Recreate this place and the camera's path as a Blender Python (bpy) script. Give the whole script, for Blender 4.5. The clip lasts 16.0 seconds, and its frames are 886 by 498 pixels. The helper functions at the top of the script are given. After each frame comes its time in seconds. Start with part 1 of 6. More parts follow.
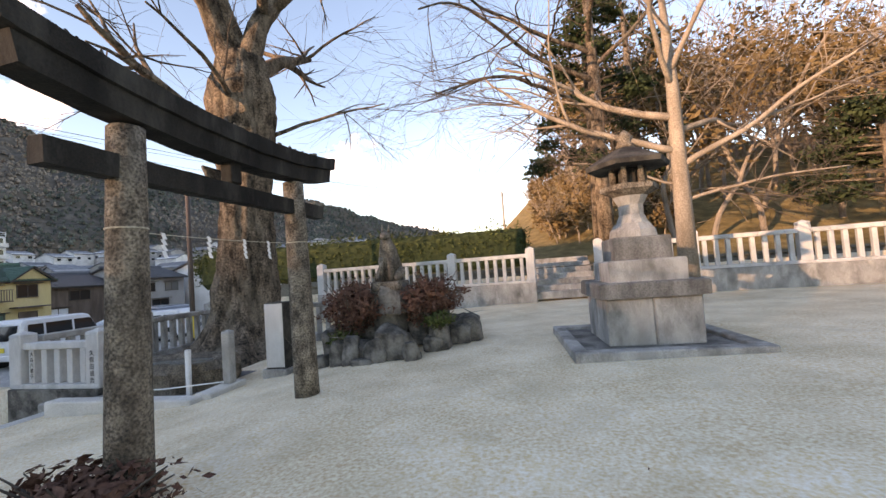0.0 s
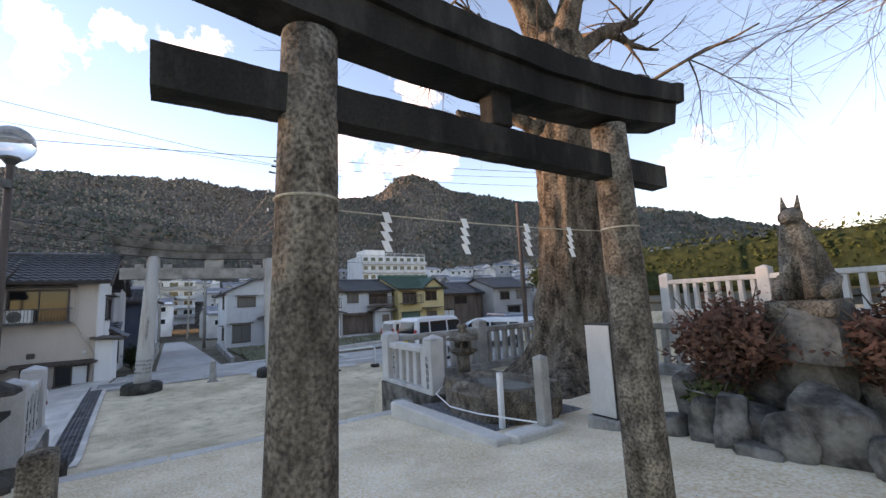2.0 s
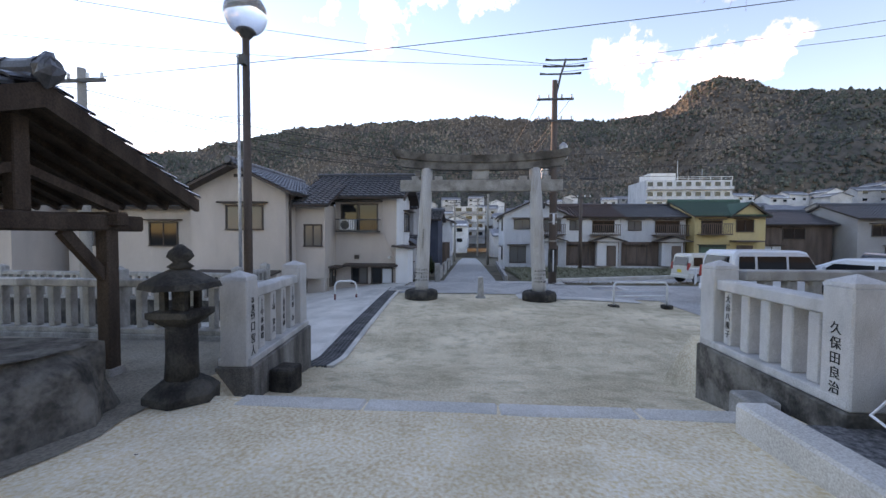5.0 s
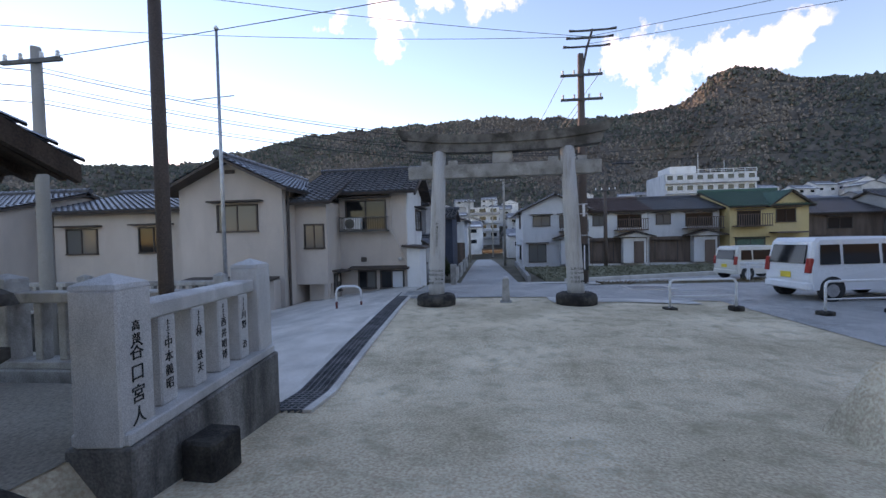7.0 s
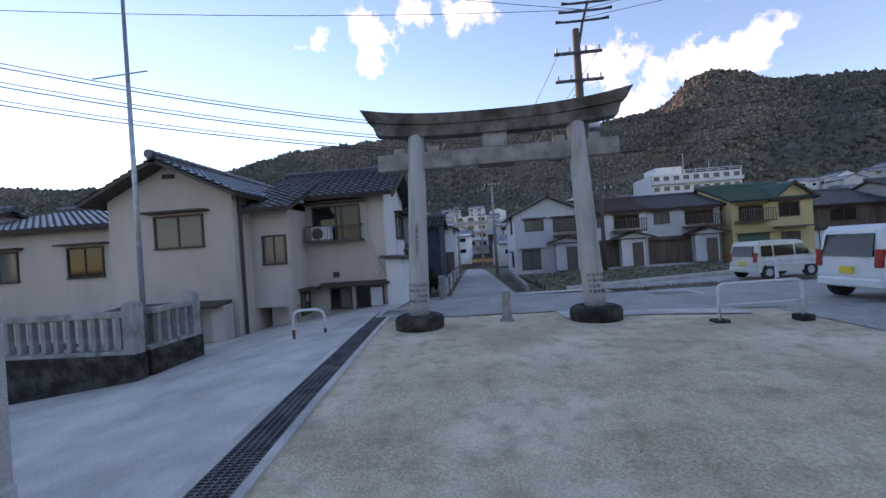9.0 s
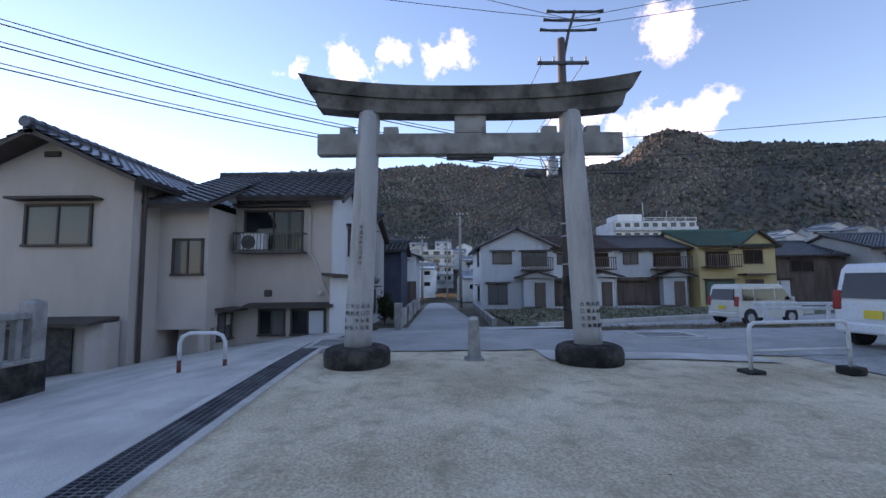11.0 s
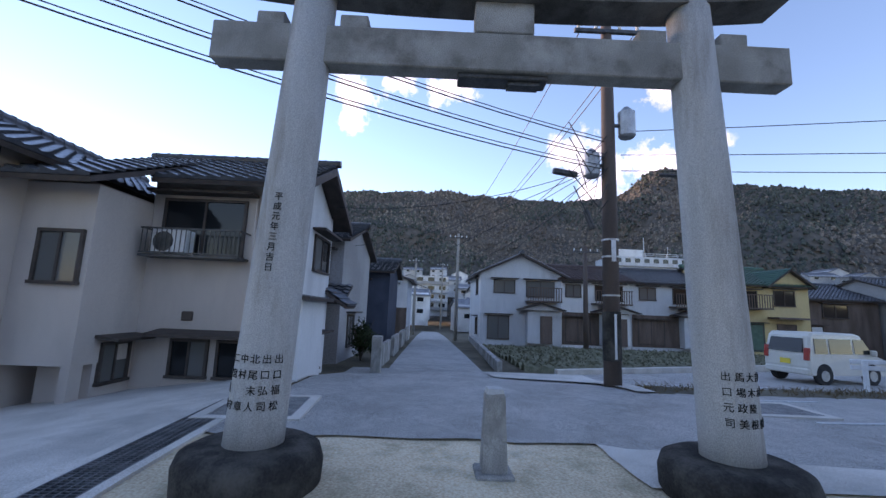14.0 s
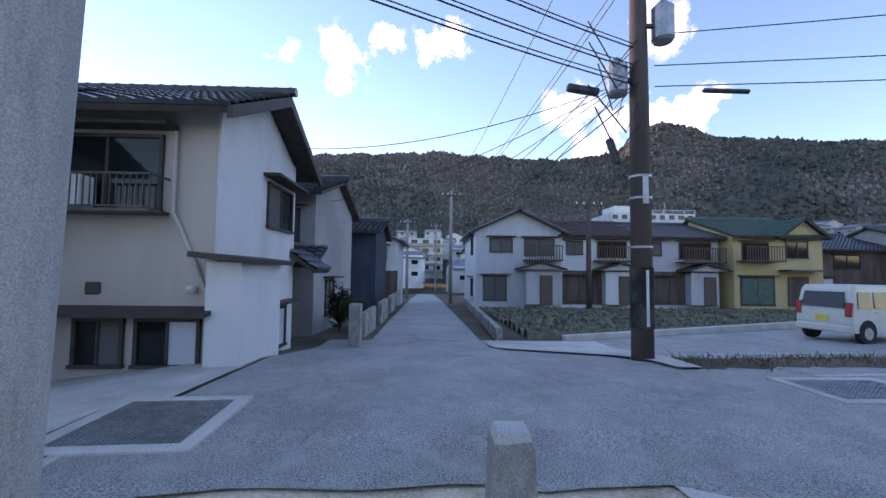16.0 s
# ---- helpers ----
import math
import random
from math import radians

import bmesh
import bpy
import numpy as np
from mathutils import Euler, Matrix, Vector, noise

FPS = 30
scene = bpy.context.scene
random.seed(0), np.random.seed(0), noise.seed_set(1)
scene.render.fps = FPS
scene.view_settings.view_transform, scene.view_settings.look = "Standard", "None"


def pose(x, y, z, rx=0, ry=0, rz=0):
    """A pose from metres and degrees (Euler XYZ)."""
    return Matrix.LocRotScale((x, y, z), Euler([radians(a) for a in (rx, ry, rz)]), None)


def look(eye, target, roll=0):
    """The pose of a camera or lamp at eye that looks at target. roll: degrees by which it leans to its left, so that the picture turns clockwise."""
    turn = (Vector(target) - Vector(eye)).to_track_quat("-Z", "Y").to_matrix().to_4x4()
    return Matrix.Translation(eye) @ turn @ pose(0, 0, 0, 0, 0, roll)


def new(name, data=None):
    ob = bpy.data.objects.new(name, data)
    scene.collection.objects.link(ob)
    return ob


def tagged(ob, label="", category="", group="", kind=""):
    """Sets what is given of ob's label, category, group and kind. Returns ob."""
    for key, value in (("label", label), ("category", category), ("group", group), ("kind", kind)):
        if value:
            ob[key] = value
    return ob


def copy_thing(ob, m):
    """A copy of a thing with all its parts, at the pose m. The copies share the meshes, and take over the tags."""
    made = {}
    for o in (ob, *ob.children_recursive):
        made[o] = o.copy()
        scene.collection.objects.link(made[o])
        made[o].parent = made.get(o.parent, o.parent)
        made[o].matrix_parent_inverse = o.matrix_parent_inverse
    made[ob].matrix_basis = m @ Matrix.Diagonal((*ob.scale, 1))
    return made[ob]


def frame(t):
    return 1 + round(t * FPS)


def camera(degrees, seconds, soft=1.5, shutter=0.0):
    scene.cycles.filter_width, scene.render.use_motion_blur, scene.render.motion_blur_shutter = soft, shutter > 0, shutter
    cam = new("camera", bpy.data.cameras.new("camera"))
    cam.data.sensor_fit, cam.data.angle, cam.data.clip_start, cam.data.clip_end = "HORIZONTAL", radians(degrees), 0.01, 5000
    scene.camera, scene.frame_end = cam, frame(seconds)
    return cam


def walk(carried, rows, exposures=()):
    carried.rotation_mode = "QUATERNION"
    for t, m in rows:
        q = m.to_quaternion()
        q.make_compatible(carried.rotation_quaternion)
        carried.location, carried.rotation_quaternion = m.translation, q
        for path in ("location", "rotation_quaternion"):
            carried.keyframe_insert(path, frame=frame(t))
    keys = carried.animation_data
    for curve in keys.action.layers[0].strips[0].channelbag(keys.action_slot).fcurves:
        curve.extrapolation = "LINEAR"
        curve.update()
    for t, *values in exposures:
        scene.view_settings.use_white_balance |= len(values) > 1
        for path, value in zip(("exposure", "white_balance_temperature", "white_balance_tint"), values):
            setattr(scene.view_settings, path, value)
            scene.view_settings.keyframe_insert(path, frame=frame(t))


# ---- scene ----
cam = camera(94.3, 16.0)
METRES, EYE, TILT, LEAN, TURN = 18.0, 2.53, 0.0, 0.0, 12.3
ROWS = [
    (0.0, 0.0, 0.0, 0.0, 0.2, 2.71, 4.13),
    (0.5, -0.0062, 0.0304, 0.0024, 16.15, 6.21, 4.24),
    (1.0, -0.0142, 0.0582, 0.0031, 24.88, 7.51, 4.9),
    (1.5, -0.0217, 0.0855, 0.0021, 36.37, 8.99, 1.48),
    (2.0, -0.0349, 0.1116, 0.0001, 44.97, 7.15, 2.75),
    (2.5, -0.0499, 0.135, -0.0004, 55.02, 7.35, 3.89),
    (3.0, -0.0701, 0.1557, -0.0016, 65.79, 3.34, 2.06),
    (3.5, -0.0963, 0.1718, -0.0028, 71.08, -0.36, 1.97),
    (4.0, -0.1268, 0.1837, -0.0047, 78.98, -1.9, 1.86),
    (6.5, -0.2682, 0.2081, -0.0313, 83.02, -2.03, -0.58),
    (7.0, -0.2992, 0.2063, -0.0295, 83.83, -1.55, 1.38),
    (7.5, -0.3311, 0.2101, -0.0302, 84.65, -0.09, 2.54),
    (8.0, -0.369, 0.2158, -0.0319, 83.63, 0.51, 3.33),
    (8.5, -0.4031, 0.2228, -0.0333, 82.95, -0.27, 4.3),
    (11.0, -0.5567, 0.2582, -0.0596, 77.38, 4.52, 0.55),
    (11.5, -0.591, 0.2651, -0.0591, 77.29, 5.66, 1.1),
    (12.0, -0.6251, 0.2726, -0.0581, 78.76, 5.21, 1.42),
    (12.5, -0.6592, 0.2789, -0.0577, 78.74, 5.83, 1.2),
    (13.0, -0.6918, 0.287, -0.0568, 79.1, 9.42, -0.62),
    (13.5, -0.7233, 0.2932, -0.0576, 78.46, 8.45, -2.22),
    (14.0, -0.7525, 0.3008, -0.0569, 76.47, 8.33, -2.25),
    (14.5, -0.7812, 0.3103, -0.0558, 75.37, 8.04, -1.39),
    (15.0, -0.8095, 0.3184, -0.0558, 74.99, 6.78, -0.88),
    (15.5, -0.8372, 0.3293, -0.0571, 75.25, 5.0, -0.83),
    (16.0, -0.8639, 0.338, -0.058, 75.89, 3.12, -0.66),
]
PATH = [(t, pose(0, 0, EYE, TILT, LEAN, TURN) @ pose(METRES * x, METRES * y, METRES * z, 90 + pitch, roll, yaw))
        for t, x, y, z, yaw, pitch, roll in ROWS]
walk(cam, PATH, [(0.0, 2.1, 8700, 32), (1.5, 1.95, 8200, 32), (2.5, 2.1, 8500, 33), (3.5, 2.1, 8500, 35), (6.5, 1.82, 7600, 34), (8.0, 1.6, 7300, 34), (11.0, 1.55, 6900, 34), (13.0, 1.62, 6750, 34), (16.0, 1.82, 6700, 34)])

# ---- world and sun ----
SUN_AZ, SUN_EL = -50.0, 8.2          # degrees from the -x axis towards +y, and up
world = bpy.data.worlds.new("world")
scene.world = world
world.use_nodes = True
wn, wl = world.node_tree.nodes, world.node_tree.links
wn.clear()
sun_dir = Vector((-math.cos(radians(SUN_AZ)) * math.cos(radians(SUN_EL)),
                  math.sin(radians(SUN_AZ)) * math.cos(radians(SUN_EL)), math.sin(radians(SUN_EL))))
sky = wn.new("ShaderNodeTexSky")
sky.sky_type = "NISHITA"
sky.sun_disc = False
sky.sun_elevation = radians(SUN_EL)
sky.sun_rotation = math.atan2(sun_dir.x, sun_dir.y)
sky.air_density, sky.dust_density, sky.ozone_density = 1.0, 0.02, 2.2
coord = wn.new("ShaderNodeTexCoord")


def wmath(op, a, b=None, clamp=False):
    n = wn.new("ShaderNodeMath")
    n.operation, n.use_clamp = op, clamp
    for i, v in enumerate((a, b)):
        if v is None:
            continue
        if isinstance(v, (int, float)):
            n.inputs[i].default_value = v
        else:
            wl.new(v, n.inputs[i])
    return n.outputs[0]


def heading(az, el):
    a, e = radians(az), radians(el)
    return Vector((-math.cos(a) * math.cos(e), math.sin(a) * math.cos(e), math.sin(e)))


# drifting winter clouds: broken cumulus at the bearings where they hang
cn = wn.new("ShaderNodeTexNoise")
cn.inputs["Scale"].default_value, cn.inputs["Detail"].default_value = 17.0, 10.0
cn.inputs["Roughness"].default_value = 0.62
wl.new(coord.outputs["Generated"], cn.inputs["Vector"])
mask = None
CLOUDS = [(-12.5, 27.5, 3.4), (-13.0, 24.6, 2.2), (-7.5, 29.6, 2.3), (-20.0, 26.4, 2.2), (1.5, 29.6, 3.4),
          (20.0, 20.0, 3.2), (24.0, 18.0, 3.6), (29.0, 18.0, 4.5), (33.5, 19.5, 3.4), (30.5, 29.0, 3.6), (21.0, 16.0, 3.0),
          (19.0, 21.0, 3.5), (27.0, 38.0, 3.5), (66.0, 15.0, 4.0), (-6.0, 29.5, 2.0), (75.0, 9.0, 6.0), (-40.0, 9.3, 3.5)]
for az, el, size in CLOUDS:
    dot = wn.new("ShaderNodeVectorMath")
    dot.operation = "DOT_PRODUCT"
    wl.new(coord.outputs["Generated"], dot.inputs[0])
    dot.inputs[1].default_value = heading(az, el)
    ang = wmath("ARCCOSINE", dot.outputs["Value"])
    blob = wmath("SUBTRACT", 1.0, wmath("DIVIDE", ang, radians(size * 1.35)), True)
    mask = blob if mask is None else wmath("MAXIMUM", mask, blob)
frayed = wmath("MULTIPLY", wmath("SUBTRACT", cn.outputs["Fac"], 0.5), 3.2)
puff = wmath("MULTIPLY", wmath("SUBTRACT", wmath("ADD", wmath("MULTIPLY", mask, 1.1), frayed), 0.42), 1.7, True)
puff = wmath("MULTIPLY", puff, wmath("MULTIPLY", mask, 3.0, True))
mix = wn.new("ShaderNodeMix")
mix.data_type = "RGBA"
wl.new(puff, mix.inputs["Factor"])
wl.new(sky.outputs[0], mix.inputs["A"])
mix.inputs["B"].default_value = (3.9, 3.8, 3.85, 1)
bg = wn.new("ShaderNodeBackground")
bg.inputs["Strength"].default_value = 0.15
wl.new(mix.outputs["Result"], bg.inputs["Color"])
wout = wn.new("ShaderNodeOutputWorld")
wl.new(bg.outputs[0], wout.inputs["Surface"])

sun_data = bpy.data.lights.new("sun", "SUN")
sun_data.energy, sun_data.angle, sun_data.color = 2.2, radians(0.6), (1.0, 0.78, 0.55)
sun = new("sun", sun_data)
sun.matrix_world = look(sun_dir * 100, (0, 0, 0))


# ---- materials ----
def rgb(c):
    return (*c, 1.0)


def mat(name, c1, c2, scale=6.0, rough=0.8, bump=0.2, fine=60.0, metal=0.0, stain=None, stain_scale=0.8, stain_amt=0.5,
        per=0.0, vertical=0.0, spec=0.4, grain=0.24):
    """Two-scale mottled surface: broad patches from c1 to c2, fine grain, relief, stains of their own shape; per: tint by piece."""
    m = bpy.data.materials.new(name)
    m.use_nodes = True
    n, l = m.node_tree.nodes, m.node_tree.links
    b = n["Principled BSDF"]
    tc = n.new("ShaderNodeTexCoord")
    vec = tc.outputs["Object"]
    if vertical:
        mp = n.new("ShaderNodeMapping")
        mp.inputs["Scale"].default_value = (1, 1, vertical)
        l.new(vec, mp.inputs["Vector"])
        vec = mp.outputs[0]
    n1 = n.new("ShaderNodeTexNoise")
    n1.inputs["Scale"].default_value, n1.inputs["Detail"].default_value = scale, 6
    l.new(vec, n1.inputs["Vector"])
    r1 = n.new("ShaderNodeValToRGB")
    r1.color_ramp.elements[0].position, r1.color_ramp.elements[1].position = 0.36, 0.64
    r1.color_ramp.elements[0].color, r1.color_ramp.elements[1].color = rgb(c1), rgb(c2)
    l.new(n1.outputs["Fac"], r1.inputs["Fac"])
    n2 = n.new("ShaderNodeTexNoise")
    n2.inputs["Scale"].default_value, n2.inputs["Detail"].default_value = fine, 3
    l.new(tc.outputs["Object"], n2.inputs["Vector"])
    g = n.new("ShaderNodeMix")
    g.data_type, g.blend_type = "RGBA", "OVERLAY"
    g.inputs["Factor"].default_value = grain
    l.new(r1.outputs[0], g.inputs["A"])
    r2 = n.new("ShaderNodeValToRGB")
    r2.color_ramp.elements[0].position, r2.color_ramp.elements[1].position = 0.33, 0.67
    l.new(n2.outputs["Fac"], r2.inputs["Fac"])
    l.new(r2.outputs[0], g.inputs["B"])
    col = g.outputs["Result"]
    if stain:
        n3 = n.new("ShaderNodeTexNoise")
        n3.inputs["Scale"].default_value, n3.inputs["Detail"].default_value = stain_scale, 7
        n3.inputs["Roughness"].default_value = 0.65
        l.new(vec, n3.inputs["Vector"])
        r3 = n.new("ShaderNodeValToRGB")
        r3.color_ramp.elements[0].position, r3.color_ramp.elements[1].position = 0.48, 0.68
        r3.color_ramp.elements[1].color = (stain_amt,) * 3 + (1,)
        l.new(n3.outputs["Fac"], r3.inputs["Fac"])
        s = n.new("ShaderNodeMix")
        s.data_type = "RGBA"
        l.new(r3.outputs[0], s.inputs["Factor"])
        l.new(col, s.inputs["A"])
        s.inputs["B"].default_value = rgb(stain)
        col = s.outputs["Result"]
    if per:
        oi = n.new("ShaderNodeObjectInfo")
        mr = n.new("ShaderNodeMapRange")
        mr.inputs["To Min"].default_value, mr.inputs["To Max"].default_value = 1 - per, 1 + per
        l.new(oi.outputs["Random"], mr.inputs["Value"])
        hs = n.new("ShaderNodeHueSaturation")
        l.new(mr.outputs[0], hs.inputs["Value"])
        l.new(col, hs.inputs["Color"])
        col = hs.outputs[0]
    l.new(col, b.inputs["Base Color"])
    b.inputs["Roughness"].default_value = rough
    b.inputs["Metallic"].default_value = metal
    b.inputs["Specular IOR Level"].default_value = spec
    if bump:
        ad = n.new("ShaderNodeMath")
        ad.operation = "ADD"
        l.new(n1.outputs["Fac"], ad.inputs[0])
        l.new(n2.outputs["Fac"], ad.inputs[1])
        bp = n.new("ShaderNodeBump")
        bp.inputs["Strength"].default_value, bp.inputs["Distance"].default_value = bump, 0.02
        l.new(ad.outputs[0], bp.inputs["Height"])
        l.new(bp.outputs[0], b.inputs["Normal"])
    return m


def glass_mat(name, tint, rough=0.06):
    m = bpy.data.materials.new(name)
    m.use_nodes = True
    b = m.node_tree.nodes["Principled BSDF"]
    b.inputs["Base Color"].default_value = rgb(tint)
    b.inputs["Roughness"].default_value = rough
    b.inputs["Specular IOR Level"].default_value = 0.4
    return m


M = {}
M["sand"] = mat("sand", (0.70, 0.57, 0.39), (0.84, 0.71, 0.52), 1.3, 0.95, 0.35, 36, stain=(0.50, 0.40, 0.26), stain_scale=0.9, stain_amt=0.5, spec=0.1, grain=0.36)
M["damp_sand"] = mat("damp_sand", (0.52, 0.425, 0.29), (0.76, 0.635, 0.455), 0.55, 0.95, 0.35, 38, stain=(0.30, 0.25, 0.155), stain_scale=2.6, stain_amt=0.62, spec=0.1, grain=0.28)
M["concrete"] = mat("concrete", (0.54, 0.505, 0.45), (0.66, 0.62, 0.56), 1.5, 0.9, 0.2, 80, stain=(0.24, 0.24, 0.22), stain_scale=0.6, spec=0.25)
M["asphalt"] = mat("asphalt", (0.29, 0.28, 0.258), (0.39, 0.376, 0.35), 0.8, 0.62, 0.7, 75, stain=(0.56, 0.535, 0.49), stain_scale=3.4, stain_amt=0.45, spec=0.5, grain=0.7)
M["earth"] = mat("earth", (0.11, 0.095, 0.07), (0.19, 0.165, 0.12), 0.5, 0.95, 0.5, 20, spec=0.1)
M["gravel"] = mat("gravel", (0.10, 0.10, 0.10), (0.26, 0.255, 0.25), 22, 0.9, 0.9, 90, spec=0.2)
M["granite"] = mat("granite", (0.27, 0.26, 0.24), (0.43, 0.415, 0.385), 4.0, 0.85, 0.3, 110, stain=(0.085, 0.08, 0.07), stain_scale=2.6, stain_amt=0.75, vertical=0.5, spec=0.3)
M["pale_granite"] = mat("pale_granite", (0.46, 0.455, 0.44), (0.60, 0.59, 0.57), 3.5, 0.7, 0.2, 140, stain=(0.25, 0.245, 0.23), stain_scale=2.0, stain_amt=0.6, vertical=0.4, spec=0.35)
M["torii_stone"] = mat("torii_stone", (0.38, 0.372, 0.355), (0.54, 0.53, 0.51), 2.4, 0.8, 0.2, 120, stain=(0.15, 0.125, 0.095), stain_scale=2.4, stain_amt=0.75, vertical=0.16, spec=0.3)
M["kasagi_stone"] = mat("kasagi_stone", (0.09, 0.083, 0.074), (0.20, 0.188, 0.17), 2.0, 0.85, 0.2, 110, stain=(0.035, 0.03, 0.025), stain_scale=1.8, stain_amt=0.8, spec=0.15)
M["beam_stone"] = mat("beam_stone", (0.23, 0.222, 0.205), (0.37, 0.36, 0.338), 2.0, 0.82, 0.2, 110, stain=(0.07, 0.06, 0.05), stain_scale=1.9, stain_amt=0.7, spec=0.25)
M["torii_dark"] = mat("torii_dark", (0.008, 0.007, 0.006), (0.026, 0.023, 0.019), 2.2, 0.85, 0.3, 70, stain=(0.10, 0.093, 0.08), stain_scale=3.0, stain_amt=0.5, vertical=0.35, spec=0.25)
M["old_stone"] = mat("old_stone", (0.085, 0.070, 0.055), (0.27, 0.228, 0.178), 9.0, 0.92, 1.0, 55, stain=(0.06, 0.048, 0.038), stain_scale=2.2, stain_amt=0.7, vertical=0.6, spec=0.15, grain=0.6)
M["black_stone"] = mat("black_stone", (0.025, 0.023, 0.021), (0.065, 0.06, 0.053), 3.0, 0.9, 0.5, 50, stain=(0.13, 0.12, 0.10), stain_scale=3.0, stain_amt=0.6, spec=0.2)
M["footing"] = mat("footing", (0.13, 0.125, 0.115), (0.27, 0.26, 0.24), 3.0, 0.9, 0.5, 60, stain=(0.04, 0.037, 0.033), stain_scale=2.2, stain_amt=0.8, vertical=0.3, spec=0.2)
M["rock"] = mat("rock", (0.055, 0.051, 0.045), (0.17, 0.158, 0.138), 4.5, 0.92, 0.9, 24, stain=(0.28, 0.265, 0.235), stain_scale=3.5, stain_amt=0.6, spec=0.2)
M["dark_wood"] = mat("dark_wood", (0.045, 0.03, 0.022), (0.085, 0.06, 0.045), 5, 0.8, 0.3, 60, vertical=0.2, spec=0.25)
M["roof_tile"] = mat("roof_tile", (0.045, 0.047, 0.053), (0.085, 0.09, 0.10), 4, 0.3, 0.15, 60, per=0.25, spec=0.5)
M["brown_tile"] = mat("brown_tile", (0.065, 0.04, 0.037), (0.10, 0.07, 0.065), 4, 0.5, 0.15, 60, per=0.25, spec=0.5)
M["green_tile"] = mat("green_tile", (0.03, 0.085, 0.06), (0.05, 0.12, 0.085), 4, 0.45, 0.15, 60, per=0.2, spec=0.5)
M["stucco"] = mat("stucco", (0.50, 0.435, 0.385), (0.57, 0.50, 0.445), 0.8, 0.92, 0.25, 90, stain=(0.33, 0.30, 0.27), stain_scale=0.5, stain_amt=0.45, vertical=0.35, spec=0.2)
M["white_wall"] = mat("white_wall", (0.66, 0.66, 0.65), (0.74, 0.74, 0.73), 0.8, 0.9, 0.15, 90, stain=(0.46, 0.46, 0.45), stain_scale=0.7, stain_amt=0.5, vertical=0.3, spec=0.2)
M["grey_wall"] = mat("grey_wall", (0.50, 0.515, 0.53), (0.58, 0.59, 0.60), 0.8, 0.9, 0.15, 60, stain=(0.27, 0.28, 0.3), stain_scale=0.7, vertical=0.3, spec=0.2)
M["yellow_wall"] = mat("yellow_wall", (0.56, 0.44, 0.22), (0.62, 0.49, 0.26), 0.9, 0.9, 0.15, 60, stain=(0.40, 0.32, 0.18), stain_scale=0.8, vertical=0.3, spec=0.2)
M["brown_wall"] = mat("brown_wall", (0.10, 0.075, 0.06), (0.16, 0.12, 0.1), 2, 0.85, 0.15, 60, vertical=0.2, spec=0.2)
M["navy_wall"] = mat("navy_wall", (0.04, 0.05, 0.075), (0.06, 0.072, 0.1), 1, 0.8, 0.1, 60, spec=0.3)
M["far_wall"] = mat("far_wall", (0.45, 0.44, 0.43), (0.62, 0.61, 0.6), 0.3, 0.9, 0.0, 20, per=0.45, spec=0.2)
M["far_roof"] = mat("far_roof", (0.09, 0.095, 0.11), (0.16, 0.165, 0.18), 1.0, 0.5, 0.0, 20, per=0.4)
M["trim_brown"] = mat("trim_brown", (0.05, 0.038, 0.032), (0.075, 0.058, 0.05), 4, 0.6, 0.1, 60)
M["glass"] = glass_mat("glass", (0.014, 0.016, 0.018))
M["curtain_glass"] = glass_mat("curtain_glass", (0.13, 0.13, 0.125), 0.12)
M["blind_glass"] = glass_mat("blind_glass", (0.62, 0.65, 0.68), 0.3)
M["white_metal"] = mat("white_metal", (0.66, 0.67, 0.67), (0.74, 0.75, 0.75), 5, 0.45, 0.05, 60, stain=(0.4, 0.36, 0.3), stain_scale=3, stain_amt=0.4)
M["red_paint"] = mat("red_paint", (0.12, 0.03, 0.025), (0.19, 0.05, 0.04), 8, 0.6, 0.1, 60)
M["dark_metal"] = mat("dark_metal", (0.06, 0.06, 0.06), (0.11, 0.11, 0.11), 6, 0.5, 0.1, 60, metal=0.6)
M["steel"] = mat("steel", (0.33, 0.34, 0.35), (0.45, 0.46, 0.47), 6, 0.45, 0.1, 60, metal=0.8)
M["grate"] = mat("grate", (0.10, 0.105, 0.11), (0.19, 0.195, 0.2), 4, 0.6, 0.1, 60, metal=0.5)
M["pole_concrete"] = mat("pole_concrete", (0.26, 0.24, 0.21), (0.33, 0.31, 0.28), 2, 0.85, 0.15, 80, vertical=0.2)
M["pole_brown"] = mat("pole_brown", (0.075, 0.055, 0.045), (0.12, 0.09, 0.075), 2, 0.7, 0.15, 80, vertical=0.2)
M["cable"] = mat("cable", (0.02, 0.02, 0.022), (0.03, 0.03, 0.032), 5, 0.6, 0.0, 60)
M["ink"] = mat("ink", (0.015, 0.015, 0.015), (0.03, 0.03, 0.03), 20, 0.8, 0.0, 60)
M["bark"] = mat("bark", (0.035, 0.027, 0.02), (0.17, 0.132, 0.098), 5.5, 0.95, 1.0, 22, stain=(0.24, 0.20, 0.15), stain_scale=3.2, stain_amt=0.6, vertical=0.45, spec=0.1, grain=0.6)
M["twig"] = mat("twig", (0.05, 0.04, 0.033), (0.11, 0.09, 0.073), 5, 0.9, 0.2, 30, spec=0.1)
M["pale_bark"] = mat("pale_bark", (0.19, 0.155, 0.12), (0.30, 0.25, 0.2), 3, 0.9, 0.4, 30, vertical=0.3, spec=0.1)
M["hedge"] = mat("hedge", (0.045, 0.062, 0.018), (0.095, 0.11, 0.035), 7, 0.8, 0.3, 40, per=0.2, spec=0.2)
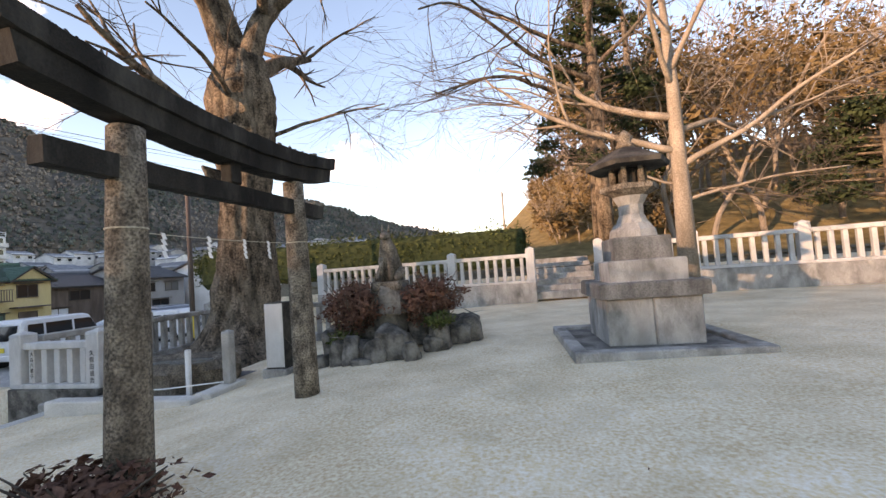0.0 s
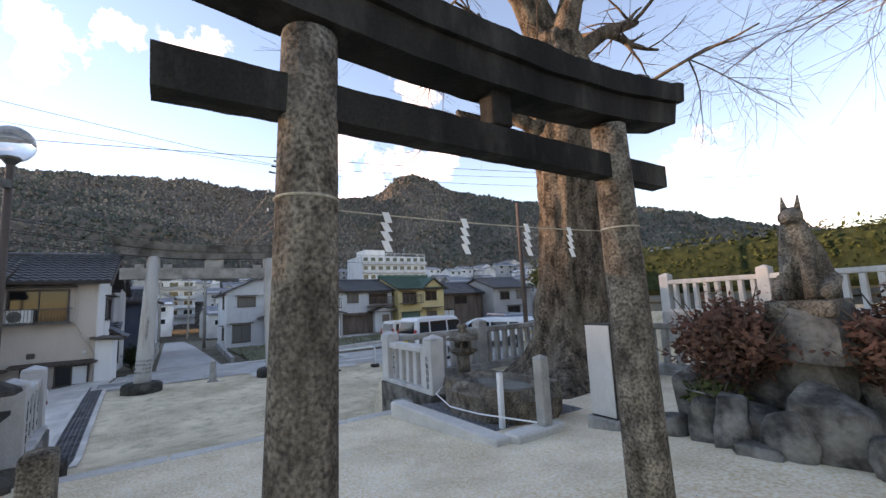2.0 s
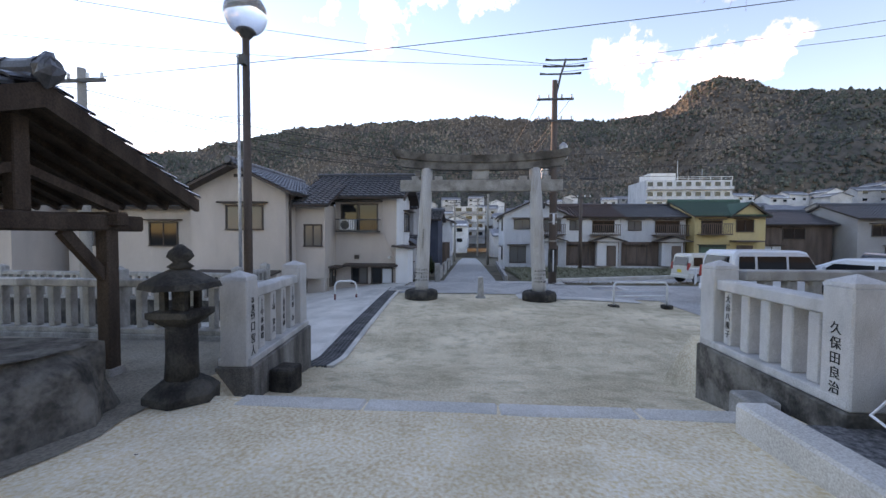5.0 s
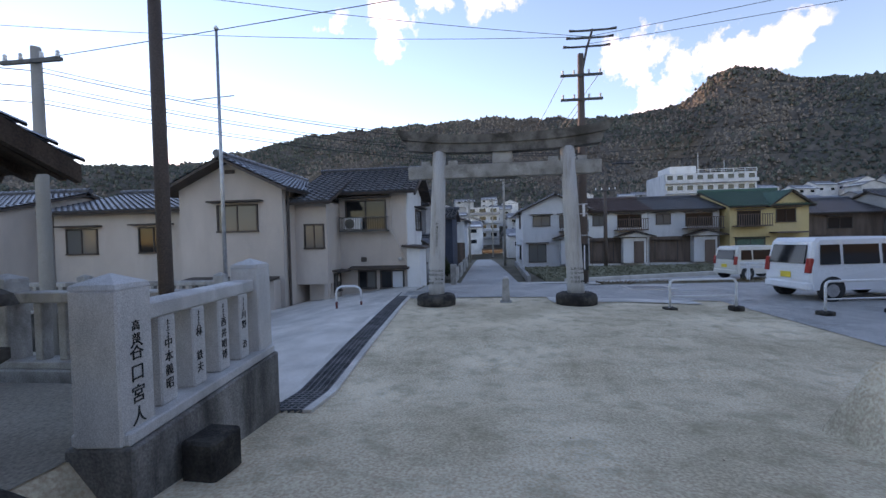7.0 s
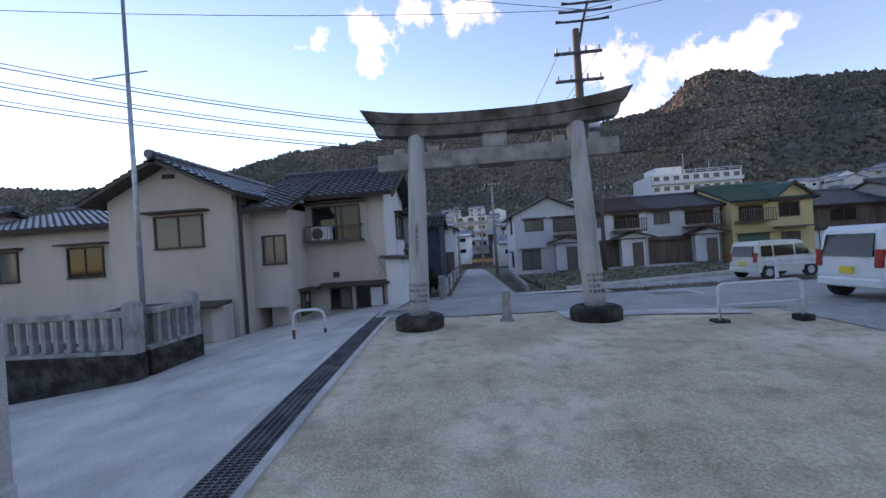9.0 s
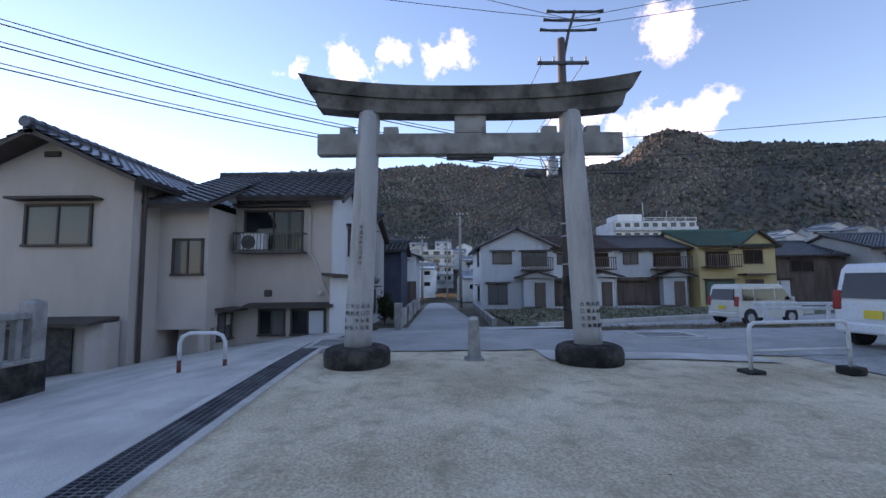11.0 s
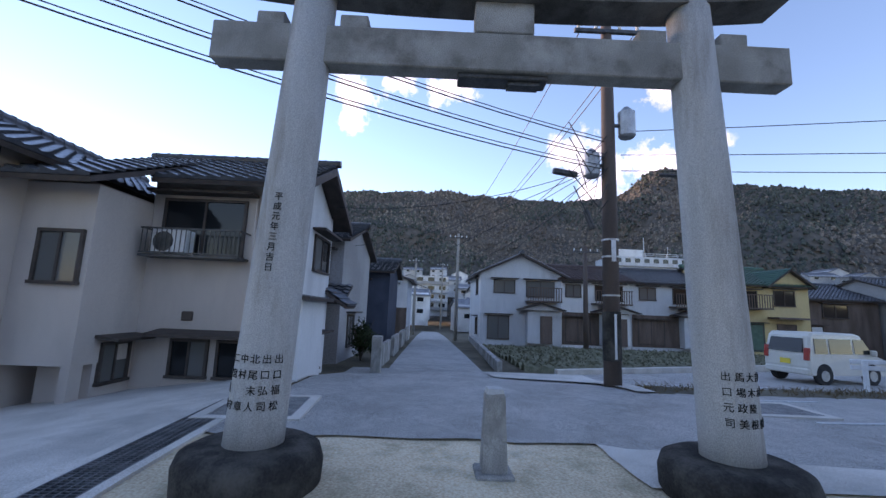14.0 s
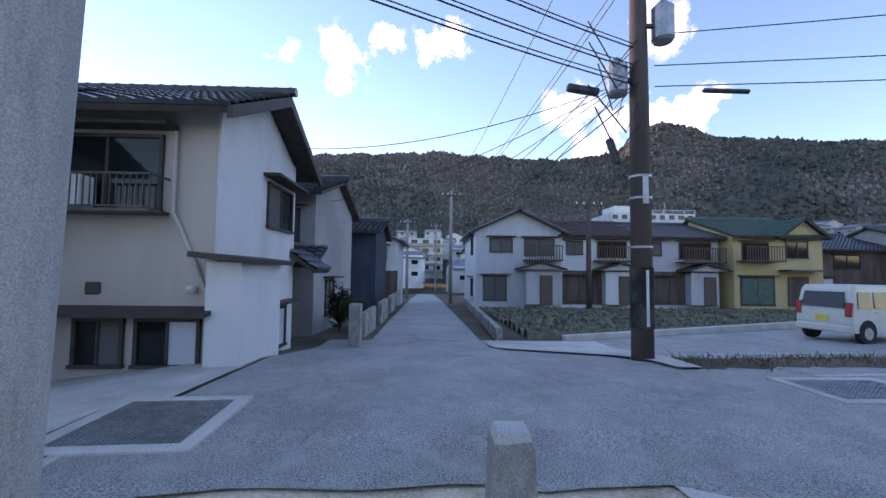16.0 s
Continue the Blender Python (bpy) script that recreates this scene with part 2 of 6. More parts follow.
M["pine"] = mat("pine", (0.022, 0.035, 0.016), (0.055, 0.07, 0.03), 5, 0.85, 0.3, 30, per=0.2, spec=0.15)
M["red_leaf"] = mat("red_leaf", (0.085, 0.04, 0.03), (0.16, 0.085, 0.06), 7, 0.85, 0.2, 40, spec=0.15)
M["dry_leaf"] = mat("dry_leaf", (0.10, 0.068, 0.032), (0.20, 0.14, 0.07), 3, 0.9, 0.2, 40, spec=0.1)
M["crop"] = mat("crop", (0.13, 0.13, 0.085), (0.22, 0.21, 0.145), 5, 0.9, 0.5, 40, spec=0.1)
M["paper"] = mat("paper", (0.78, 0.78, 0.77), (0.82, 0.82, 0.81), 5, 0.9, 0.0, 60)
M["rope"] = mat("rope", (0.40, 0.36, 0.28), (0.5, 0.45, 0.36), 20, 0.95, 0.1, 60)
M["van_white"] = mat("van_white", (0.66, 0.68, 0.70), (0.70, 0.72, 0.74), 1, 0.25, 0.0, 40, spec=0.5)
M["van_cream"] = mat("van_cream", (0.60, 0.58, 0.51), (0.65, 0.62, 0.55), 1, 0.28, 0.0, 40, spec=0.5)
M["car_grey"] = mat("car_grey", (0.10, 0.11, 0.13), (0.13, 0.14, 0.16), 1, 0.25, 0.0, 40, spec=0.5)
M["rubber"] = mat("rubber", (0.02, 0.02, 0.02), (0.035, 0.035, 0.035), 5, 0.85, 0.1, 60)
M["tail_red"] = mat("tail_red", (0.32, 0.02, 0.015), (0.38, 0.03, 0.02), 5, 0.3, 0.0, 60)
M["plate_yellow"] = mat("plate_yellow", (0.75, 0.55, 0.05), (0.78, 0.58, 0.07), 5, 0.5, 0.0, 60)
M["globe"] = glass_mat("globe", (0.75, 0.77, 0.78), 0.04)
M["globe"].node_tree.nodes["Principled BSDF"].inputs["Transmission Weight"].default_value = 0.85
M["lens"] = glass_mat("lens", (0.55, 0.56, 0.57), 0.12)
# greyed and lightened: the hills' distance haze is put into the colour
M["forest"] = mat("forest", (0.075, 0.076, 0.072), (0.13, 0.115, 0.10), 0.05, 0.95, 0.0, 0.35, stain=(0.17, 0.13, 0.09), stain_scale=0.012, stain_amt=0.7, spec=0.05)
def crown_mat(name, dark, pale):
    m = mat(name, dark, pale, 0.03, 0.95, 0.0, 0.9, spec=0.05, grain=0.5)
    n, l = m.node_tree.nodes, m.node_tree.links
    b = n["Principled BSDF"]
    src = b.inputs["Base Color"].links[0].from_socket
    geo = n.new("ShaderNodeNewGeometry")
    mr = n.new("ShaderNodeMapRange")
    mr.inputs["To Min"].default_value, mr.inputs["To Max"].default_value = 0.78, 1.25
    l.new(geo.outputs["Random Per Island"], mr.inputs["Value"])
    hs = n.new("ShaderNodeHueSaturation")
    l.new(mr.outputs[0], hs.inputs["Value"])
    l.new(src, hs.inputs["Color"])
    l.new(hs.outputs[0], b.inputs["Base Color"])
    return m


# crown colours also paled towards grey for the haze over the hills
M["hill_green"] = crown_mat("hill_green", (0.066, 0.075, 0.064), (0.10, 0.106, 0.084))
M["hill_brown"] = crown_mat("hill_brown", (0.13, 0.11, 0.094), (0.19, 0.16, 0.13))
M["line_paint"] = mat("line_paint", (0.45, 0.46, 0.46), (0.62, 0.63, 0.63), 12, 0.8, 0.1, 60)
M["water"] = glass_mat("water", (0.06, 0.058, 0.05), 0.18)
M["soil"] = mat("soil", (0.20, 0.175, 0.14), (0.33, 0.295, 0.24), 1.8, 0.95, 0.6, 40, stain=(0.11, 0.095, 0.075), stain_scale=0.9, stain_amt=0.6, spec=0.15)
M["grass"] = mat("grass", (0.16, 0.12, 0.055), (0.27, 0.20, 0.095), 2.0, 0.95, 0.5, 40, spec=0.1)


# ---- mesh helpers ----
def box(bm, c, s, rz=0.0, rx=0.0, ry=0.0, bev=0.0):
    m = pose(*c, rx, ry, rz) @ Matrix.Diagonal((*s, 1))
    r = bmesh.ops.create_cube(bm, size=1, matrix=m)
    if bev:
        es = {e for v in r["verts"] for e in v.link_edges}
        bmesh.ops.bevel(bm, geom=list(es), offset=bev, segments=1, affect="EDGES", profile=0.5)
    return bm


def loft(bm, rings, cap=True, closed=True):
    """Joins rings of equally many points into a skin."""
    vs = [[bm.verts.new(p) for p in r] for r in rings]
    n = len(vs[0])
    for a, b in zip(vs, vs[1:]):
        for i in range(n if closed else n - 1):
            j = (i + 1) % n
            bm.faces.new((a[i], a[j], b[j], b[i]))
    if cap and closed:
        bm.faces.new(vs[0][::-1])
        bm.faces.new(vs[-1])
    return bm


def ring(c, d, r, n, twist=0.0):
    d = Vector(d).normalized()
    u = d.orthogonal().normalized()
    if abs(d.z) > 0.9:
        u = (Vector((1, 0, 0)) - d * d.x).normalized()
    v = d.cross(u)
    return [Vector(c) + (u * math.cos(a) + v * math.sin(a)) * r for a in (2 * math.pi * i / n + twist for i in range(n))]


def tube(bm, pts, radii, n=8):
    pts = [Vector(p) for p in pts]
    if isinstance(radii, (int, float)):
        radii = [radii] * len(pts)
    rings = []
    u = None
    for i, p in enumerate(pts):
        d = (pts[min(i + 1, len(pts) - 1)] - pts[max(i - 1, 0)]).normalized()
        if u is None:
            u = d.orthogonal()
        u = (u - d * u.dot(d)).normalized()
        v = d.cross(u)
        rings.append([p + (u * math.cos(2 * math.pi * k / n) + v * math.sin(2 * math.pi * k / n)) * radii[i] for k in range(n)])
    return loft(bm, rings)


def turned(bm, prof, n=20, c=(0, 0, 0), twist=0.0):
    """A turned body: prof holds (radius, z)."""
    return loft(bm, [[Vector((c[0] + r * math.cos(2 * math.pi * k / n + twist), c[1] + r * math.sin(2 * math.pi * k / n + twist), c[2] + z)) for k in range(n)]
                     for r, z in prof])


def prism(bm, poly, a, b, axis="x"):
    """A polygon pushed from a to b along an axis; poly holds the two other coordinates in x, y, z order."""
    put = {"x": lambda p, t: (t, p[0], p[1]), "y": lambda p, t: (p[0], t, p[1]), "z": lambda p, t: (p[0], p[1], t)}[axis]
    loft(bm, [[put(p, a) for p in poly], [put(p, b) for p in poly]])
    bmesh.ops.recalc_face_normals(bm, faces=bm.faces[:])
    return bm


def thing(name, loc=(0, 0, 0), rz=0.0, label="", category="", group=""):
    ob = new(name)
    ob.empty_display_size = 0.2
    ob.matrix_basis = pose(*loc, 0, 0, rz)
    return tagged(ob, label, category, group)


def part(name, bm, material, parent=None, label="", smooth=False, kind="", loc=None):
    if isinstance(bm, bmesh.types.BMesh):
        bmesh.ops.recalc_face_normals(bm, faces=bm.faces[:])
        me = bpy.data.meshes.new(name)
        bm.to_mesh(me)
        bm.free()
        if smooth:
            me.polygons.foreach_set("use_smooth", [True] * len(me.polygons))
        me.materials.append(M[material])
    else:
        me = bm
    ob = new(name, me)
    if parent:
        ob.parent = parent
    if loc:
        ob.location = loc
    return tagged(ob, label, kind=kind)


def nb():
    return bmesh.new()


def single(name, bm, material, label, category, group="", smooth=False, kind="", loc=None):
    return tagged(part(name, bm, material, None, "", smooth, loc=loc), label, category, group, kind)


def jitter(bm, amt, scale=1.0, seed=0.0):
    for v in bm.verts:
        v.co += noise.noise_vector(v.co * scale + Vector((seed, seed * 1.7, -seed))) * amt
    return bm


# ---- ground ----
PROFILE = [(-200, -6.0), (-100, -3.2), (-60, -1.5), (-33.4, -0.66), (-27, -0.5), (-24, -0.1), (-21, 0.0), (-18, 0.04), (-13.5, 0.03), (-11.2, -0.02), (-9.5, 0.22), (-7.62, 0.53),
           (-7.6, 0.72), (-5.5, 0.83), (-4.3, 0.93), (-2.7, 1.18), (-1, 1.27), (6, 1.4), (14, 1.5), (200, 2.0)]


def profile(x):
    for (x0, z0), (x1, z1) in zip(PROFILE, PROFILE[1:]):
        if x <= x1:
            t = min(max((x - x0) / (x1 - x0), 0), 1)
            return z0 + (z1 - z0) * t
    return PROFILE[-1][1]


def smooth(a, b, x):
    t = min(max((x - a) / (b - a), 0), 1)
    return t * t * (3 - 2 * t)


def hz(x, y):
    z = profile(x)
    if x < -9.6:                          # driveway falls away past the drain
        z -= 0.13 * max(0.0, -y - 1.2) * smooth(-9.6, -13, x) * (1 - smooth(8, 14, -y) * 0.6)
    elif y < 0.2 and x < -7.55:           # shrine yard behind the stone fence stays level
        z = z + (0.72 - z) * smooth(0.25, 0.0, y)
    if y > 5.5 and -10.0 < x < -7.5:
        z = z + (0.85 - z) * smooth(5.5, 5.7, y)
    if y > 6:
        if x < -10:                       # car park level with the road
            z = z + (-0.06 - z) * smooth(6, 9, y) * smooth(-26, -22, x)
        elif y > 11 and x < -5:
            z = z + (0.5 - z) * smooth(11, 13, y) * smooth(-4, -7, x)
    if y > 12.8 and x > -16:              # bank behind the far fence, then the wooded slope
        z = z + (2.35 - z) * smooth(13.2, 15.0, y) * smooth(-16, -11, x)
        z += 0.4 * max(0.0, y - 18) * smooth(-9, 6, x) * smooth(75, 40, y)
    return z


def sheet(bm, xs, ys, lift=0.0, rough=0.0):
    vs = [[bm.verts.new((x, y, hz(x, y) + lift + (rough * noise.noise(Vector((x * 1.3, y * 1.3, 0))) if rough else 0))) for y in ys] for x in xs]
    for i in range(len(xs) - 1):
        for j in range(len(ys) - 1):
            bm.faces.new((vs[i][j], vs[i + 1][j], vs[i + 1][j + 1], vs[i][j + 1]))
    return bm


def steps(a, b, d):
    n = max(1, round((b - a) / d))
    return [a + (b - a) * i / n for i in range(n + 1)]


xs = [-2000, -1000, -500, -300, -200, -140, -100, -75, -60, -50] + steps(-45, -21, 0.6)[0:] + steps(-20.7, -7.63, 0.25) + [-7.615, -7.6] + steps(-7.4, 5, 0.25) + [6, 8, 11, 14, 20, 30, 50, 90, 200, 600, 2000]
ys = [-2000, -700, -300, -120, -60, -35, -25, -18] + steps(-15, 0, 0.5) + steps(0.2, 6, 0.25) + steps(6.4, 16, 0.4) + [17, 18, 19, 20, 22, 24, 26, 28, 30, 35, 40, 50, 60, 100, 200, 400, 900, 2000]
ground = single("ground", sheet(nb(), xs, ys, 0.0, 0.012), "earth", "dull brown winter earth reaching to the hills", "ground", kind="structure", smooth=True)
yard = single("yard", sheet(nb(), [x for x in xs if -7.62 < x < 25], [y for y in ys if -16 < y < 14.6], 0.012, 0.012), "sand", "pale trodden sandy gravel of the shrine yard", "ground", kind="structure", smooth=True)
lower_yard = single("lower_yard", sheet(nb(), [x for x in xs if -20.0 < x < -7.61], [y for y in ys if -16 < y < 14.6], 0.012, 0.012), "damp_sand", "sandy lower yard mottled with olive weed and footmarks", "ground", kind="structure", smooth=True)
# ---- roads and paved strips ----
def drain_y(x):
    return 0.23 + (x + 10.3) * 0.069


def strip(bm, xs, lo, hi, n, lift):
    vs = []
    for x in xs:
        a, c = lo(x), hi(x)
        vs.append([bm.verts.new((x, a + (c - a) * k / n, hz(x, a + (c - a) * k / n) + lift)) for k in range(n + 1)])
    for p, q in zip(vs, vs[1:]):
        for k in range(n):
            bm.faces.new((p[k], q[k], q[k + 1], p[k + 1]))
    return bm


b = nb()
vs = []
for y in steps(-0.2, 40, 0.3):
    x1 = -19.25 + 0.22 * noise.noise(Vector((y * 0.9, 5, 0))) + 0.08 * noise.noise(Vector((y * 4, 5, 0))) + (0.45 if y > 5.2 else 0)
    x0 = -28.5 - 0.37 * min(max(0.0, y - 6.9), 22)
    vs.append([b.verts.new((x0 + (x1 - x0) * k / 14, y, hz(x0 + (x1 - x0) * k / 14, y) + 0.035)) for k in range(15)])
for p, q in zip(vs, vs[1:]):
    for k in range(14):
        b.faces.new((p[k], q[k], q[k + 1], p[k + 1]))
single("road", b, "asphalt", "worn grey asphalt road with pale patches", "road", kind="structure", smooth=True)
single("lane", strip(nb(), [-100, -90, -82, -75, -67, -60, -55, -50] + steps(-45, -28.4, 1.0), lambda x: 1.0 + (x + 28) * 0.012, lambda x: 4.1 + (x + 28) * 0.012, 6, 0.045), "asphalt", "narrow asphalt lane running between houses", "road", kind="structure", smooth=True)
single("pavement", strip(nb(), steps(-24.5, -9.7, 0.3), lambda x: -12.0, lambda x: drain_y(x) - 0.22 if x > -19.7 else -0.3, 30, 0.03), "concrete", "pale concrete driveway sloping beside the drain", "pavement", kind="structure", smooth=True)
single("car_park", sheet(nb(), steps(-20.6, -10.4, 0.5), steps(9.2, 45, 0.9), 0.025), "asphalt", "asphalt car park beside the shrine yard", "road", kind="structure", smooth=True)
single("verge", strip(nb(), steps(-28.2, -23.0, 0.4), lambda x: 4.2 + 2.4 * smooth(-27.5, -23, x), lambda x: 7.0 + 0.35 * smooth(-24, -27, x), 5, 0.075), "concrete", "pale concrete corner apron by the utility pole", "pavement", kind="structure", smooth=True)

# ---- large stone torii on the lower yard ----
def torii_large():
    t = thing("torii", (-18, 2.96, 0.03), 0, "tall weathered pale granite torii gate with inscribed pillars", "torii gate")
    for s in (-1, 1):
        p = part("pillar", turned(nb(), [(0.24, 0.2), (0.235, 0.6), (0.225, 1.6), (0.21, 2.8), (0.19, 4.45)], 28), "torii_stone", t, smooth=True)
        for v in p.data.vertices:
            v.co.y += s * (2.0 - (v.co.z - 0.2) * 0.045)
        part("pillar_base", turned(nb(), [(0.5, -0.05), (0.56, 0.0), (0.57, 0.2), (0.54, 0.29), (0.46, 0.33), (0.1, 0.34)], 28, (0, s * 2.0, 0)), "black_stone", t, "dark stained round plinth stone", smooth=True)
        part("wedge", box(nb(), (0, s * 1.42, 4.12), (0.16, 0.26, 0.14), bev=0.01), "beam_stone", t)
        part("wedge", box(nb(), (0, s * 2.2, 4.12), (0.16, 0.26, 0.14), bev=0.01), "beam_stone", t)

    def beam(b, half, zlo, zhi, w, lift, lo_in=0.0, flare=0.0):
        rings = []
        for i in range(25):
            u = -1 + 2 * i / 24
            up = lift * abs(u) ** 2.6
            y = half * u
            rings.append([(-w, y - (lo_in * u), zlo + up * 0.8), (w, y - lo_in * u, zlo + up * 0.8), (w + flare, y, zhi + up), (0, y, zhi + up + 0.03), (-w - flare, y, zhi + up)])
        return loft(b, rings)
    part("kasagi", beam(nb(), 3.04, 4.63, 4.86, 0.21, 0.25, 0.16, 0.04), "kasagi_stone", t, "curved top beam streaked with dark weathering")
    part("shimaki", beam(nb(), 2.8, 4.38, 4.628, 0.17, 0.17, 0.1), "kasagi_stone", t)
    b = nb()
    for a, c in ((-2.72, -1.76), (-1.86, 1.86), (1.76, 2.72)):
        box(b, (0, (a + c) / 2, 3.87), (0.2, c - a - 0.002, 0.38), bev=0.012)
    part("nuki", b, "beam_stone", t, "straight tie beam through the pillars")
    part("gakuzuka", box(nb(), (0, 0, 4.225), (0.2, 0.56, 0.32), bev=0.01), "beam_stone", t)
    part("spotlight", box(box(nb(), (-0.05, 0.0, 3.655), (0.2, 0.85, 0.05), bev=0.01), (-0.05, 0.2, 3.62), (0.12, 0.3, 0.05)), "dark_metal", t, "dark lamp box under the beam")
    return t


torii_large()


def torii_small():
    t = thing("torii", (-2.67, 3.28, 1.15), 0, "small old stone torii with blackened beams and lichen", "torii gate")
    for s in (-1, 1):
        p = part("pillar", jitter(turned(nb(), [(0.14, -0.1), (0.134, 0.5), (0.125, 1.4), (0.118, 2.0), (0.114, 2.5)], 22), 0.006, 6), "old_stone", t, smooth=True)
        for v in p.data.vertices:
            v.co.y += s * (1.07 - v.co.z * 0.025)
        part("wire_band", turned(nb(), [(0.124, 1.795), (0.128, 1.80), (0.124, 1.805)], 20, (0, s * 1.026, 0)), "rope", p)

    def beam(b, half, zlo, zhi, w, lift, lo_in):
        rings = []
        for i in range(41):
            u = -1 + 2 * i / 40
            up, y = lift * abs(u) ** 2.2, half * u + 0.015
            rings.append([(-w, y - lo_in * u, zlo + up), (w, y - lo_in * u, zlo + up), (w, y, zhi + up), (-w, y, zhi + up)])
        return loft(b, rings)
    part("kasagi", jitter(beam(nb(), 1.83, 2.66, 2.81, 0.14, 0.16, 0.05), 0.012, 9), "torii_dark", t, "moss-grown black top beam")
    part("shimaki", jitter(beam(nb(), 1.73, 2.49, 2.658, 0.11, 0.14, 0.04), 0.008, 9), "torii_dark", t)
    part("nuki", jitter(beam(nb(), 1.56, 2.13, 2.29, 0.06, 0.0, 0.0), 0.006, 9), "torii_dark", t)
    part("gakuzuka", box(nb(), (0, 0.0, 2.40), (0.12, 0.14, 0.2), bev=0.01), "torii_dark", t)
    part("tablet", box(nb(), (-0.17, 0.0, 2.36), (0.03, 0.22, 0.26), ry=-24, bev=0.006), "old_stone", t, "tilted blank name tablet")
    b = nb()
    for i in range(120):
        y = random.uniform(-1.65, 1.65)
        z = 2.81 + 0.16 * abs(y / 1.83) ** 2.2
        turned(b, [(0.01, 0), (random.uniform(0.015, 0.04), 0.012), (0.006, random.uniform(0.02, 0.06))], 6, (random.uniform(-0.12, 0.12), y, z - 0.008))
    part("moss", b, "black_stone", t, "clumps of dark moss", kind="stuff")
    return t


torii_small()


def rope_with_shide():
    t = thing("sacred_rope", (-2.67, 3.28, 1.36), 0, "thin straw rope hung with white zigzag paper streamers", "shide rope")
    b = nb()
    tube(b, [(-0.14, -1.0 + 2.0 * i / 16, 1.60 - 0.015 * (1 - (i / 8 - 1) ** 2)) for i in range(17)], 0.004, 6)
    part("rope", b, "rope", t)
    for y in (-0.62, -0.16, 0.3, 0.68):
        b = nb()
        zig = [(0.0, 0.03), (0.016, -0.02), (-0.012, -0.022), (0.012, -0.065), (-0.016, -0.067), (0.01, -0.11), (-0.016, -0.112), (0.006, -0.165)]
        loft(b, [[(-0.14 + 0.003 * k, y + u - 0.018, 1.575 + z), (-0.14 + 0.003 * k, y + u + 0.018, 1.575 + z), (-0.137 + 0.003 * k, y + u + 0.018, 1.575 + z), (-0.137 + 0.003 * k, y + u - 0.018, 1.575 + z)] for k, (u, z) in enumerate(zig)])
        part("paper_streamer", b, "paper", t)


rope_with_shide()


# ---- stone fences ----
def stone_fence(p0, p1, z, label, plinth_h=0.2, height=0.95, posts=(0.0, 1.0), pitch=0.27, w=0.17, stone="granite", base="granite", post_h=0.12, pw=0.26, group="stone fences round the yard", base_drop=0.0, base_w=0.34):
    p0, p1 = Vector(p0), Vector(p1)
    d = p1 - p0
    length, rz = d.length, math.degrees(math.atan2(d.y, d.x))
    f = thing("stone_fence", (p0.x, p0.y, z), rz, label, "stone fence", group)
    f["length"] = length
    part("plinth", box(nb(), (length / 2, 0, (plinth_h - base_drop) / 2), (length + pw, base_w, plinth_h + base_drop), bev=0.015), base, f, "weathered footing stones")
    part("sill", box(nb(), (length / 2, 0, plinth_h + 0.04), (length + pw - 0.04, base_w - 0.06, 0.08), bev=0.01), stone, f)
    part("rail", box(nb(), (length / 2, 0, height - 0.06), (length, 0.2, 0.12), bev=0.015), stone, f)
    b = box(nb(), (0, 0, (plinth_h + 0.08 + height - 0.12) / 2), (w * 0.62, w * 0.72, height - 0.2 - plinth_h), bev=0.01)
    me = part("baluster", b, stone, f).data
    at = [length * q for q in posts]
    count = 0
    ob0 = [o for o in f.children if o.name.startswith("baluster")][0]
    n = max(2, round(length / pitch))
    for i in range(1, n):
        x = length * i / n
        if any(abs(x - a) < pw * 0.7 for a in at):
            continue
        if count == 0:
            ob0.location.x = x
        else:
            part("baluster", me, None, f, loc=(x, 0, 0))
        count += 1
    for a in at:
        hgt = height + post_h
        b = box(nb(), (0, 0, (plinth_h + hgt) / 2), (pw, pw, hgt - plinth_h), bev=0.012)
        turned(b, [(pw * 0.7, hgt), (pw * 0.66, hgt + 0.03), (0.01, hgt + 0.09)], 4, twist=math.pi / 4)
        part("post", b, stone, f, loc=(a, 0, 0))
    return f


fA = stone_fence((-8.35, 0.16), (-10.15, -0.02), 0.5, "pale granite fence with names carved in black, on a dark footing", 0.3, 1.12, stone="pale_granite", base="footing", pitch=0.36, w=0.27, pw=0.29, base_drop=0.55, base_w=0.42)
stone_fence((-10.2, -0.15), (-10.2, -6.5), 0.45, "old grey stone fence behind the water pavilion", 0.2, 1.05, posts=(0.45, 1.0), pitch=0.3, base_drop=0.5)
stone_fence((-16.2, -4.55), (-16.2, -12.5), -0.08, "weathered stone fence across the driveway", 0.25, 1.1, posts=(0.0, 0.5, 1.0), base="black_stone", base_drop=0.8)
stone_fence((-17.9, -4.55), (-16.55, -4.55), -0.08, "short return of the weathered stone fence", 0.25, 1.1, posts=(0.0,), base="black_stone", base_drop=0.6)
fC = stone_fence((-7.25, 5.57), (-8.95, 5.57), 0.55, "pale granite fence panel on a rubble footing", 0.42, 1.2, stone="pale_granite", base="rock", pitch=0.3, w=0.2, pw=0.27, base_drop=0.5)
stone_fence((-8.95, 5.8), (-9.2, 10.2), 0.75, "dark weathered stone fence behind the old tree", 0.2, 1.1, posts=(0.5, 1.0), base_drop=0.6)
stone_fence((-9.0, 10.3), (-4.0, 10.3), 0.75, "dark weathered stone fence past the old tree", 0.2, 1.1, posts=(0.35, 1.0), base_drop=0.6)
stone_fence((-7.5, 13.6), (-0.1, 13.0), 1.35, "sunlit pale stone fence on a low wall by the steps", 0.55, 1.45, posts=(0.0, 0.33, 0.66, 1.0), stone="pale_granite", base_drop=0.3)
